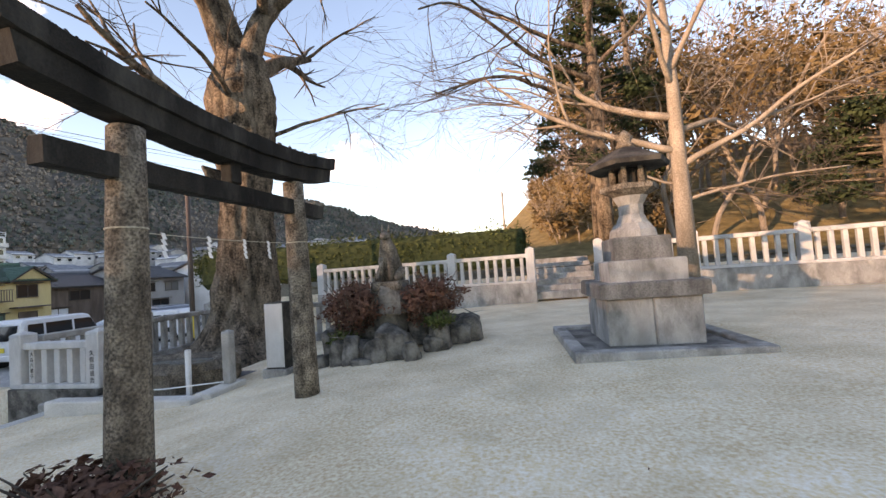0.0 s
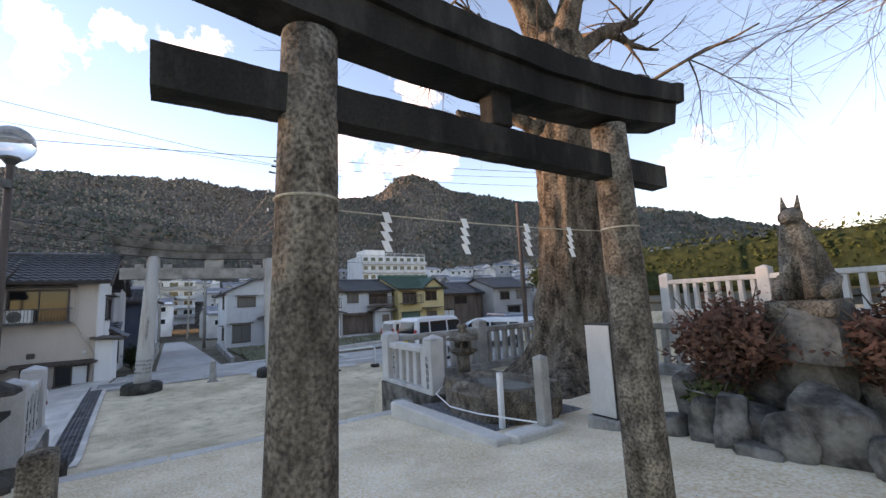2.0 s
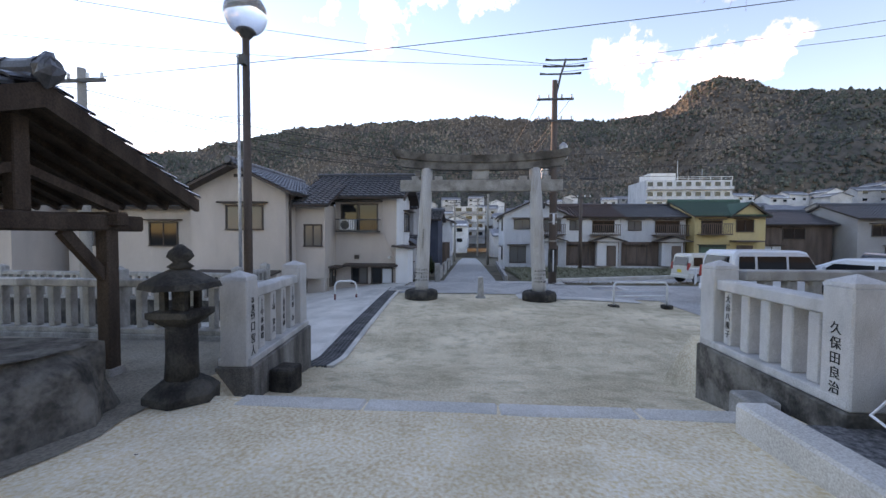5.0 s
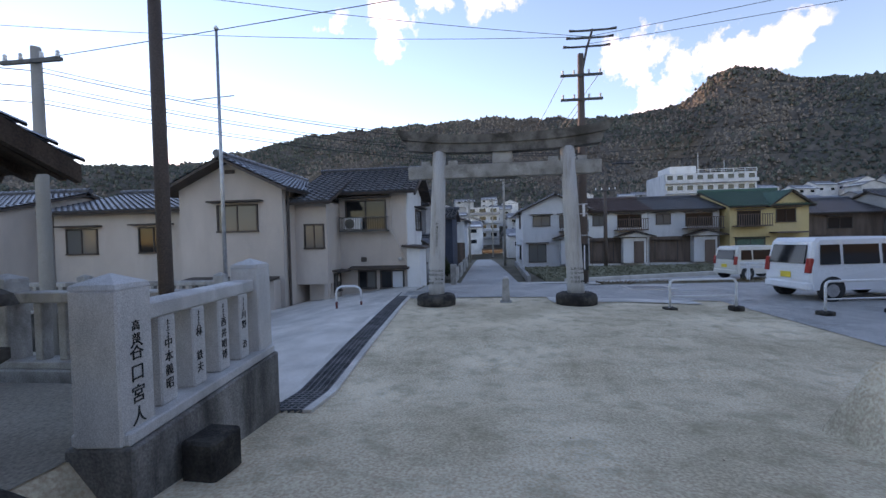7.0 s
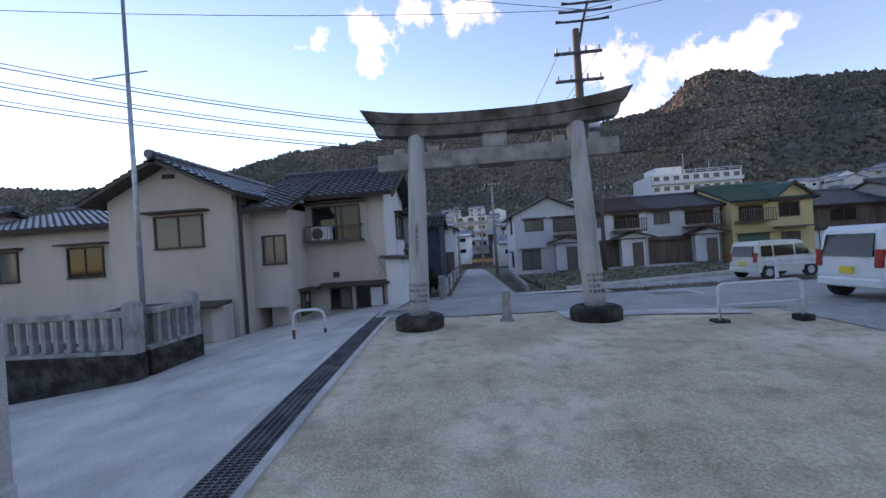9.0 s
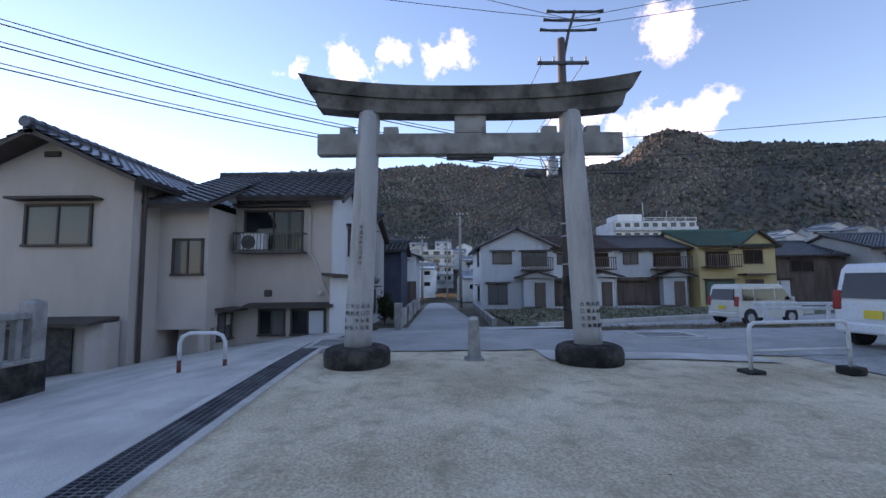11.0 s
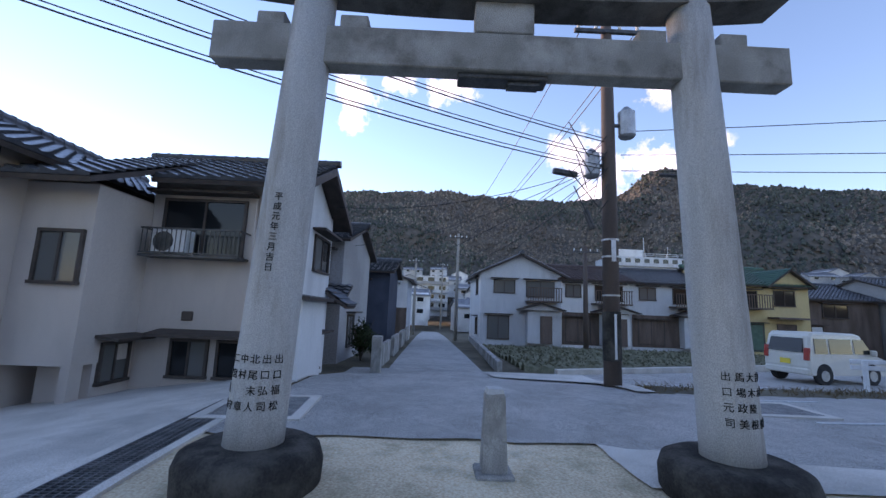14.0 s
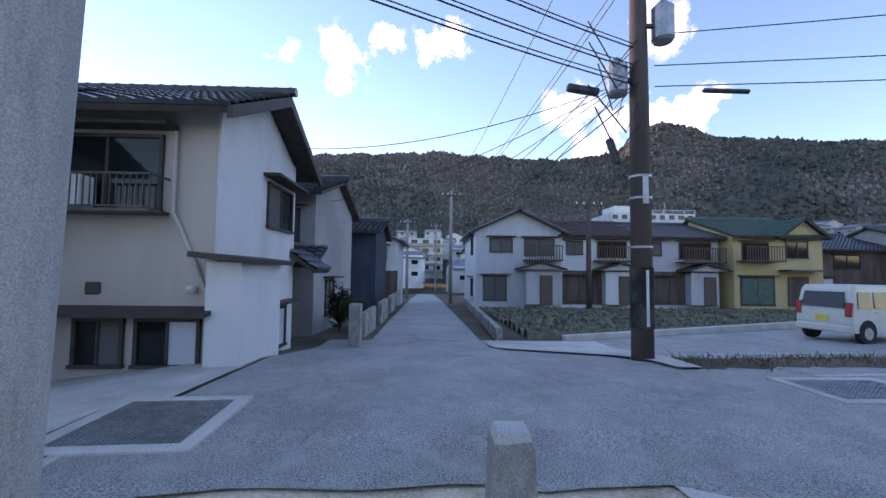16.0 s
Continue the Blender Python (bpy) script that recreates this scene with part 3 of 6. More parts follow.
stone_fence((1.9, 13.0), (14.0, 11.0), 1.4, "long pale stone fence on a low wall", 0.6, 1.5, posts=(0.0, 0.2, 0.4, 0.6, 0.8, 1.0), stone="pale_granite", base_drop=0.3)

# ---- step stones between the two yards ----
curb = thing("curb", (0, 0, 0), 0, "row of long granite kerb stones across the path", "kerb")
for i in range(4):
    part("stone", jitter(box(nb(), (-7.5, 1.22 + i * 1.16, 0.62), (0.24, 1.145, 0.27), bev=0.02), 0.006, 3, i), "concrete", curb)
single("block_stone", box(nb(), (-8.75, 0.5, 0.5), (0.3, 0.26, 0.3), rz=-4, bev=0.02), "black_stone", "dark square stone block by the fence footing", "stone block")
single("block_stone", box(nb(), (-7.75, 5.2, 0.66), (0.3, 0.26, 0.36), bev=0.02), "granite", "hollow square stone block by the fence footing", "stone block")


# ---- carved and painted inscriptions ----
def glyphs(text, size, m, parent, name="inscription"):
    cu = bpy.data.curves.new(name, "FONT")
    cu.body, cu.size, cu.align_x, cu.align_y, cu.extrude = text, size, "CENTER", "CENTER", 0.002
    tmp = bpy.data.objects.new(name, cu)
    me = bpy.data.meshes.new_from_object(tmp)
    bpy.data.objects.remove(tmp)
    me.materials.clear()
    me.materials.append(M["ink"])
    me.transform(m)
    return part(name, me, None, parent)


def on_fence(f, x, top, text, size, out, gap=1.12):
    turn = 180 if out > 0 else 0
    for k, ch in enumerate(text):
        if ch != " ":
            glyphs(ch, size, Matrix.Translation((x, out, top - size * gap * k)) @ pose(0, 0, 0, 90, 0, turn), f)


on_fence(fA, 0.0, 1.0, "高部", 0.07, -0.148)
on_fence(fA, 0.0, 0.84, "谷口宮人", 0.12, -0.148)
for i, tx in enumerate(("中本義昭", "林 鉄夫", "西井昭博", "川野 治")):
    xx = 0.36 * (i + 1)
    on_fence(fA, xx, 0.95, "上上上", 0.04, -0.1)
    on_fence(fA, xx, 0.8, tx, 0.085, -0.1)


def on_pillar(t, side, ang, top, text, size, gap=1.15):
    for k, ch in enumerate(text):
        if ch == " ":
            continue
        z = top - size * gap * k
        r = 0.243 - (z - 0.2) * 0.011
        a = radians(ang)
        c = Vector((math.cos(a) * r, side * (2.0 - (z - 0.2) * 0.045) + math.sin(a) * r, z))
        glyphs(ch, size, Matrix.Translation(c) @ pose(0, 0, 0, 90, 0, 90 + ang), t)


gate = bpy.data.objects["torii"]
on_pillar(gate, -1, 0, 2.36, "平成元年三月吉日", 0.075)
for a, tx in ((47, "出口福松"), (24, "出口弘司"), (2, "北尾末人"), (-20, "中村 章"), (-42, "二宮 守"), (-62, "中村島義")):
    on_pillar(gate, -1, a, 1.02, tx, 0.078, 1.55)
for a, tx in ((-32, "出口元司"), (-8, "馬場政美"), (14, "大木隆根"), (36, "吉木 修"), (57, "中井 勝")):
    on_pillar(gate, 1, -a * -1, 1.02, tx, 0.078, 1.55)
on_fence(fC, 0.0, 1.0, "久保田良治", 0.1, 0.138)
on_fence(fC, 1.4, 1.0, "大谷八重子", 0.085, 0.078)
# ---- hills ----
# from -70 to -42 the ridge is raised just above SUN_EL, shading the ground
SKYLINE = [(-180, 6), (-100, 6), (-70, 8.6), (-52, 8.65), (-42, 8.65), (-35, 10.3), (-28, 12.6), (-23, 14.0), (-15, 15.0), (-7, 15.7), (0, 16.2), (7, 15.7), (16, 14.8), (22, 14.9), (24.5, 15.4), (27, 17.3), (29.4, 18.2), (31.5, 17.5), (34.5, 15.8), (38, 15.0), (45, 13.4), (50, 12.4), (61, 10.5), (71, 7.3), (80, 5), (90, 4), (130, 6), (180, 6)]


def skyline(az):
    for (a0, e0), (a1, e1) in zip(SKYLINE, SKYLINE[1:]):
        if az <= a1:
            t = (az - a0) / (a1 - a0)
            return e0 + (e1 - e0) * t
    return 5


b = nb()
rows = []
for i in range(701):
    az = -85 + 175 * i / 700
    # little ridge noise on the sun side, so the blocked sun stays blocked
    calm = 0.05 if az < -38 else 1.0
    el = skyline(az) + calm * 0.35 * noise.noise(Vector((az * 0.35, 0, 0))) + calm * 0.12 * noise.noise(Vector((az * 2.2, 3, 0)))
    top = 415 * math.tan(radians(el))
    col = []
    for j in range(71):
        u = j / 70
        r = 190 + 250 * min(u, 1) + (60 * (u - 0.9) * 10 if u > 0.9 else 0)
        h = -4 + (top + 4) * (min(u / 0.9, 1) ** 1.25) - (40 * (u - 0.9) * 10 if u > 0.9 else 0)
        p = Vector((-8 - math.cos(radians(az)) * r, 2.4 + math.sin(radians(az)) * r, h))
        amp = 21 * math.sin(math.pi * min(u / 0.9, 1)) if u < 0.9 else 0
        p.z += amp * noise.fractal(p * 0.0125, 1.0, 2.0, 3) + (2.0 * noise.noise(p * 0.12) + 2.6 * abs(noise.noise(p * 0.24)) if 0.05 < u else 0)
        col.append(b.verts.new(p))
    rows.append(col)
for a, c in zip(rows, rows[1:]):
    for j in range(70):
        b.faces.new((a[j], c[j], c[j + 1], a[j + 1]))
hill_pts = [(v.co.copy(), i // 71, i % 71) for i, v in enumerate(b.verts)]
single("backdrop", b, "forest", "wooded winter hills, brown and dark green", "hill", kind="structure", smooth=True)

# tree crowns over the near side of the hills, in dark evergreen and bare brown drifts
rng = random.Random(17)
CROWN = [(0.0, 0.0, 1.15)] + [(math.cos(a * 1.2566 + 0.3) * 0.62, math.sin(a * 1.2566 + 0.3) * 0.62, 0.62) for a in range(5)] + [(math.cos(a * 1.2566) * 0.85, math.sin(a * 1.2566) * 0.85, -0.3) for a in range(5)]
CROWN_FACES = [(0, 1 + k, 1 + (k + 1) % 5) for k in range(5)] + [f for k in range(5) for f in ((1 + k, 6 + k, 6 + (k + 1) % 5), (1 + k, 6 + (k + 1) % 5, 1 + (k + 1) % 5))]
for nm, mt, lab, lo, hi in (("hill_evergreens", "hill_green", "dark evergreen crowns covering the hills", -0.12, 9), ("hill_bare_trees", "hill_brown", "grey-brown bare winter crowns on the hills", -9, 0.2)):
    verts, faces = [], []
    for k, (p0, i, j) in enumerate(hill_pts):
        if j > 63 or j < 2:
            continue
        p = p0.lerp(hill_pts[k + 1][0], rng.random())
        drift = noise.noise(p * 0.013) + 0.35 * noise.noise(p * 0.05) + rng.gauss(0, 0.09)
        if not lo < drift < hi or rng.random() < 0.04:
            continue
        r = rng.uniform(0.9, 1.7) * (0.8 + 0.006 * j)
        hgt = r * rng.uniform(0.9, 1.4)
        c = p + Vector((rng.uniform(-2, 2), rng.uniform(-2, 2), hgt * -0.3))
        a = rng.uniform(0, 6.28)
        ca, sa = math.cos(a) * r, math.sin(a) * r
        k0 = len(verts)
        for x, y, z in CROWN:
            w = rng.uniform(0.86, 1.14)
            verts.append((c.x + (x * ca - y * sa) * w, c.y + (x * sa + y * ca) * w, c.z + z * hgt * w))
        faces.extend(tuple(k0 + q for q in f) for f in CROWN_FACES)
    me = bpy.data.meshes.new(nm)
    me.from_pydata(verts, [], faces)
    me.polygons.foreach_set("use_smooth", [True] * len(me.polygons))
    me.materials.append(M[mt])
    tagged(new(nm, me), lab, "woods", kind="stuff")


# ---- windows, roofs, houses ----
def window(parent, c, w, h, face="x", sign=1, pane="curtain_glass", hood=True, frame="trim_brown", depth=0.06, panes=2, pane2=None):
    """A sliding window in a wall that faces sign along an axis; c is the wall's surface point at the window's middle."""
    def put(u, z, su, sz, d, dz):
        # u along the wall, d out of it
        if face == "x":
            return (c[0] + sign * d, c[1] + u, c[2] + z), (dz, su, sz)
        return (c[0] + u, c[1] + sign * d, c[2] + z), (su, dz, sz)
    wdw = part("window", nb_box([put(-w / 2, 0, 0.06, h, 0, depth * 2), put(w / 2, 0, 0.06, h, 0, depth * 2), put(0, h / 2, w + 0.06, 0.06, 0, depth * 2.1),
                                 put(0, -h / 2, w + 0.1, 0.06, 0.02, depth * 2.4)] + [put(-w / 2 + w * k / panes, 0, 0.045, h, 0, depth * 1.8) for k in range(1, panes)]), frame, parent)
    for k in range(panes):
        part("pane", nb_box([put(-w / 2 + w * (k + 0.5) / panes, 0, w / panes, h, 0.012 + 0.008 * (k % 2), 0.012)]), (pane2 or pane) if k % 2 else pane, wdw)
    if hood:
        part("hood", nb_box([put(0, h / 2 + 0.14, w + 0.5, 0.06, 0.16, 0.4)]), frame, wdw)
    return wdw


def nb_box(items):
    b = nb()
    for c, s in items:
        box(b, c, s)
    return b


def tile_slope(parent, p_eave, p_eave2, p_ridge, p_ridge2, material="roof_tile", rows=None, pitch=0.3, name="roof_slope", label="", thick=0.1):
    """A tiled slope: rows of wavy pantiles stepping from the eave to the ridge."""
    a, a2, r, r2 = (Vector(p) for p in (p_eave, p_eave2, p_ridge, p_ridge2))
    run = (r - a).length
    rows = rows or max(3, round(run / 0.28))
    nrm = (a2 - a).cross(r - a).normalized()
    if nrm.z < 0:
        nrm = -nrm
    b = nb()
    n = max(2, round((a2 - a).length / pitch)) * 4
    skin = []
    for k in range(rows):
        t0, t1 = k / rows, min(1, (k + 1) / rows)
        e0, e1, f0, f1 = a.lerp(r, t0), a2.lerp(r2, t0), a.lerp(r, t1), a2.lerp(r2, t1)
        waves = [(0.0, 0.018, 0.05, 0.022)[i % 4] for i in range(n + 1)]
        skin.append([e0.lerp(e1, i / n) + nrm * (0.05 + waves[i]) for i in range(n + 1)])
        skin.append([f0.lerp(f1, i / n) + nrm * (0.0 + waves[i]) for i in range(n + 1)])
    loft(b, [[a.lerp(a2, i / n) - nrm * 0.01 for i in range(n + 1)]] + skin, closed=False)
    o = part(name, b, material, parent, label)
    b = nb()
    loft(b, [[a - nrm * 0.02, a2 - nrm * 0.02, r2 - nrm * 0.02, r - nrm * 0.02], [a - nrm * (0.02 + thick), a2 - nrm * (0.02 + thick), r2 - nrm * (0.02 + thick), r - nrm * (0.02 + thick)]])
    part("eave_board", b, "trim_brown", o)
    return o


def ridge(parent, p0, p1, material="roof_tile", r=0.14):
    p0, p1 = Vector(p0), Vector(p1)
    b = nb()
    d = (p1 - p0)
    tube(b, [p0 - d.normalized() * 0.12, p1 + d.normalized() * 0.12], r, 10)
    tube(b, [p0 + Vector((0, 0, -0.12)), p1 + Vector((0, 0, -0.12))], r * 1.15, 8)
    n = max(2, round(d.length / 0.3))
    for i in range(n + 1):
        p = p0.lerp(p1, i / n)
        tube(b, [p - d.normalized() * 0.02, p + d.normalized() * 0.02], r * 1.12, 10)
    return part("ridge", b, material, parent, smooth=False)


def gable_roof(parent, x0, x1, y0, y1, z, rise, along="y", over=0.5, material="roof_tile", gable_over=0.4):
    """Two tiled slopes and a ridge over a rectangle; along: the ridge's axis."""
    if along == "y":
        xm = (x0 + x1) / 2
        sl = rise / ((x1 - x0) / 2)
        zl = z - sl * over
        ya, yb = y0 - gable_over, y1 + gable_over
        tile_slope(parent, (x0 - over, ya, zl), (x0 - over, yb, zl), (xm, ya, z + rise), (xm, yb, z + rise), material)
        tile_slope(parent, (x1 + over, ya, zl), (x1 + over, yb, zl), (xm, ya, z + rise), (xm, yb, z + rise), material)
        ridge(parent, (xm, ya, z + rise + 0.1), (xm, yb, z + rise + 0.1), material)
    else:
        ym = (y0 + y1) / 2
        sl = rise / ((y1 - y0) / 2)
        zl = z - sl * over
        xa, xb = x0 - gable_over, x1 + gable_over
        tile_slope(parent, (xa, y0 - over, zl), (xb, y0 - over, zl), (xa, ym, z + rise), (xb, ym, z + rise), material)
        tile_slope(parent, (xa, y1 + over, zl), (xb, y1 + over, zl), (xa, ym, z + rise), (xb, ym, z + rise), material)
        ridge(parent, (xa, ym, z + rise + 0.1), (xb, ym, z + rise + 0.1), material)


def gable_wall(parent, x0, x1, y0, y1, z0, z1, rise, along, material, name="wall"):
    """A solid-walled body whose end walls rise into gables."""
    b = nb()
    if along == "y":
        prism(b, [(x0, z0), (x1, z0), (x1, z1), ((x0 + x1) / 2, z1 + rise - 0.06), (x0, z1)], y0, y1, "y")
    else:
        prism(b, [(y0, z0), (y1, z0), (y1, z1), ((y0 + y1) / 2, z1 + rise - 0.06), (y0, z1)], x0, x1, "x")
    return part(name, b, material, parent)


# ---- the stuccoed house beside the drain ----
def stucco_house():
    h = thing("house", (-24, -5, -0.6), 0, "two-storey beige stucco house with glossy dark tiled roofs", "house")
    O = Vector((-24, -5, -0.6))

    def P(x, y, z):
        return (x - O.x, y - O.y, z - O.z)
    x, y, z = P(-20.9, -9.4, -1.4)
    # gabled wing towards the yard
    gable_wall(h, *[v for v in (P(-27, 0, 0)[0], P(-20.9, 0, 0)[0], P(0, -9.4, 0)[1], P(0, -5.2, 0)[1])], P(0, 0, -1.4)[2], P(0, 0, 4.15)[2], 1.0, "x", "stucco", "wall")
    gable_roof(h, P(-27, 0, 0)[0], P(-20.9, 0, 0)[0], P(0, -9.4, 0)[1], P(0, -5.2, 0)[1], P(0, 0, 4.2)[2], 1.0, "x", 0.5, "roof_tile", 0.6)
    window(h, P(-20.9, -7.0, 2.93), 1.6, 1.0, pane="curtain_glass")
    part("gable_vent", box(nb(), P(-20.88, -7.25, 4.72), (0.08, 0.4, 0.14), bev=0.02), "trim_brown", h)
    # garage with canopy
    part("garage_door", box(box(nb(), P(-20.87, -7.1, -0.35), (0.05, 1.25, 1.5)), P(-20.87, -8.4, -0.35), (0.05, 1.2, 1.5)), "dark_metal", h, "dark grey garage doors")
    part("canopy", box(nb(), P(-20.5, -7.2, 0.62), (0.95, 3.6, 0.07), ry=6), "trim_brown", h)
    part("canopy_wall", box(nb(), P(-20.62, -5.55, -0.3), (0.5, 0.4, 1.75)), "stucco", h)
    # middle bay over a passage
    part("wall", box(nb(), P(-24.2, -4.55, 1.9), (4.6, 1.34, 3.3)), "stucco", h)
    part("wall", box(nb(), P(-24.6, -4.4, -0.6), (4.4, 1.0, 1.72)), "stucco", h)
    part("bay_post", box(nb(), P(-22.05, -3.98, -0.5), (0.28, 0.16, 1.52)), "stucco", h)
    window(h, P(-21.9, -4.4, 2.18), 0.78, 0.95, pane="curtain_glass", hood=False)
    # main block along the lane
    part("wall", box(nb(), P(-25.3, -2.42, 1.28), (3.8, 2.96, 5.76)), "stucco", h)
    part("lane_wall", box(nb(), P(-25.3, -0.92, 1.28), (3.8, 0.05, 5.74)), "white_wall", h, "white rendered wall on the lane side")
    # recessed balcony window with condenser
    window(h, P(-23.4, -2.72, 3.05), 1.75, 1.25, pane="glass", pane2="glass")
    bal = part("balcony", nb_box([(P(-23.15, -2.72, 2.38), (0.5, 2.05, 0.05)), (P(-22.92, -2.72, 2.95), (0.03, 2.05, 0.035)), (P(-22.92, -2.72, 2.44), (0.03, 2.05, 0.03)),
                                  (P(-23.15, -3.73, 2.95), (0.5, 0.03, 0.03)), (P(-23.15, -1.71, 2.95), (0.5, 0.03, 0.03))]), "dark_metal", h, "dark metal window balcony")
    for i in range(21):
        part("bar", box(nb(), P(-22.92, -3.72 + i * 0.1, 2.68), (0.015, 0.015, 0.5)), "dark_metal", bal)
    ac = part("air_conditioner", box(nb(), P(-23.12, -3.2, 2.68), (0.3, 0.75, 0.52), bev=0.02), "white_metal", h, "white outdoor air conditioner unit")
    fan = nb()
    tube(fan, [P(-22.968, -3.3, 2.68), P(-22.958, -3.3, 2.68)], 0.21, 20)
    part("fan_grille", fan, "dark_metal", ac)
    part("downpipe", tube(nb(), [P(-23.32, -1.6, 3.75), P(-23.32, -1.6, 2.4), P(-23.34, -1.5, 2.2), P(-23.34, -0.95, 0.95), P(-23.34, -1.0, -0.2)], 0.035, 8), "stucco", h)
    part("downpipe", tube(nb(), [P(-21.2, -5.12, 4.0), P(-21.2, -5.12, -0.9)], 0.05, 8), "trim_brown", h)
    window(h, P(-23.4, -2.72, 0.27), 0.75, 0.75, hood=False, pane="glass", pane2="curtain_glass")
    window(h, P(-23.4, -1.62, 0.27), 1.0, 0.75, hood=False, pane="glass", pane2="blind_glass")
    part("hood", box(nb(), P(-23.15, -2.1, 0.8), (0.55, 2.6, 0.07), ry=8), "trim_brown", h)
    window(h, P(-22.88, -3.9, 0.22), 0.72, 0.75, "y", 1, pane="curtain_glass", hood=False)
    part("hood", box(nb(), P(-22.85, -3.68, 0.72), (1.05, 0.5, 0.06), rx=-7), "trim_brown", h)
    part("vent", box(nb(), P(-23.38, -2.85, 1.15), (0.06, 0.24, 0.2), bev=0.02), "trim_brown", h)
    part("lamp", turned(nb(), [(0.07, -0.06), (0.09, 0), (0.07, 0.06)], 12, P(-23.34, -1.25, 1.15)), "white_metal", h)
    # small corner annex
    part("annex", box(nb(), P(-23.95, -0.62, 0.45), (1.7, 0.56, 2.3)), "white_wall", h, "white corner annex with a flat hood roof")
    part("annex_roof", box(nb(), P(-23.9, -0.6, 1.66), (2.1, 0.95, 0.09), rx=-6, bev=0.01), "trim_brown", h)
    window(h, P(-26.15, -0.9, 2.88), 1.5, 0.95, "y", 1, pane="glass", pane2="curtain_glass")
    window(h, P(-25.9, -0.9, 0.15), 1.5, 0.9, "y", 1, pane="blind_glass")
    # porch roof on the lane side
    tile_slope(h, P(-28.3, -0.2, 1.5), P(-26.9, -0.2, 1.5), P(-28.3, -0.95, 2.0), P(-26.9, -0.95, 2.0))
    # main roof: gable end to the lane, long slope to the yard, lower eave over the bay
    XR, ZR, YE = -25.3, 5.24, -0.45
    tile_slope(h, P(-22.75, -3.6, 4.0), P(-22.75, YE, 4.0), P(XR, -3.6, ZR), P(XR, YE, ZR))
    tile_slope(h, P(-21.2, -5.3, 3.52), P(-21.2, -3.5, 3.52), P(XR, -5.3, ZR), P(XR, -3.5, ZR))
    tile_slope(h, P(-27.9, -5.3, 4.0), P(-27.9, YE, 4.0), P(XR, -5.3, ZR), P(XR, YE, ZR))
    ridge(h, P(XR, -5.3, ZR + 0.08), P(XR, YE + 0.02, ZR + 0.08), r=0.1)
    b = nb()
    prism(b, [(P(-27.2, 0, 0)[0], P(0, 0, 4.15)[2]), (P(-23.4, 0, 0)[0], P(0, 0, 4.15)[2]), (P(XR, 0, 0)[0], P(0, 0, 5.05)[2])], P(0, -1.0, 0)[1], P(0, -0.93, 0)[1], "y")
    part("gable", b, "white_wall", h)
    b = nb()
    for s in (-1, 1):
        loft(b, [[P(XR, YE - 0.03, ZR - 0.02), P(XR, YE + 0.05, ZR - 0.02), P(XR, YE + 0.05, ZR - 0.24), P(XR, YE - 0.03, ZR - 0.24)],
                 [P(XR + s * 2.58, YE - 0.03, 3.98), P(XR + s * 2.58, YE + 0.05, 3.98), P(XR + s * 2.58, YE + 0.05, 3.78), P(XR + s * 2.58, YE - 0.03, 3.78)]])
    part("bargeboard", b, "trim_brown", h)


stucco_house()


def simple_house(loc, rz, w, d, h, wall, roof, label, rise=1.3, windows=(), storeys=2, porch=True, along="y", group=""):
    """A plain house: the front faces +x, w along y, d deep; windows: (y, z, w, h, pane)."""
    o = thing("house", loc, rz, label, "house", group)
    if along == "y":
        gable_wall(o, -d, 0, -w / 2, w / 2, -0.6, h, rise, "y", wall)
        gable_roof(o, -d, 0, -w / 2, w / 2, h + 0.05, rise, "y", 0.5, roof, 0.3)
    else:
        gable_wall(o, -d, 0, -w / 2, w / 2, -0.6, h, rise, "x", wall)
        gable_roof(o, -d, 0, -w / 2, w / 2, h + 0.05, rise, "x", 0.5, roof, 0.4)
    for y, z, ww, wh, pane in windows:
        window(o, (0, y, z), ww, wh, pane=pane)
    if porch:
        y = porch if not isinstance(porch, bool) else 0.8
        part("porch_wall", box(nb(), (0.35, y, 1.1), (0.7, 1.9, 2.2)), wall, o)
        part("door", box(nb(), (0.72, y + 0.35, 0.95), (0.06, 0.85, 1.9), bev=0.01), "brown_wall", o)
        b = nb()
        prism(b, [(y - 1.6, 2.35), (y, 2.8), (y + 1.6, 2.35), (y + 1.6, 2.27), (y, 2.7), (y - 1.6, 2.27)], 0, 1.3, "x")
        part("porch_roof", b, "trim_brown", o)
        part("porch_gable", prism(nb(), [(y - 1.45, 2.29), (y, 2.68), (y + 1.45, 2.29)], 0.9, 1.0, "x"), wall, o)
    return o


def balcony(o, y, w, z=2.9):
    b = nb_box([((0.5, y, z), (1.0, w, 0.1)), ((1.0, y, z + 0.95), (0.05, w, 0.06))])
    bl = part("balcony", b, "brown_wall", o)
    for i in range(int(w / 0.18) + 1):
        part("bar", box(nb(), (1.0, y - w / 2 + i * 0.18, z + 0.5), (0.03, 0.06, 0.9)), "brown_wall", bl)


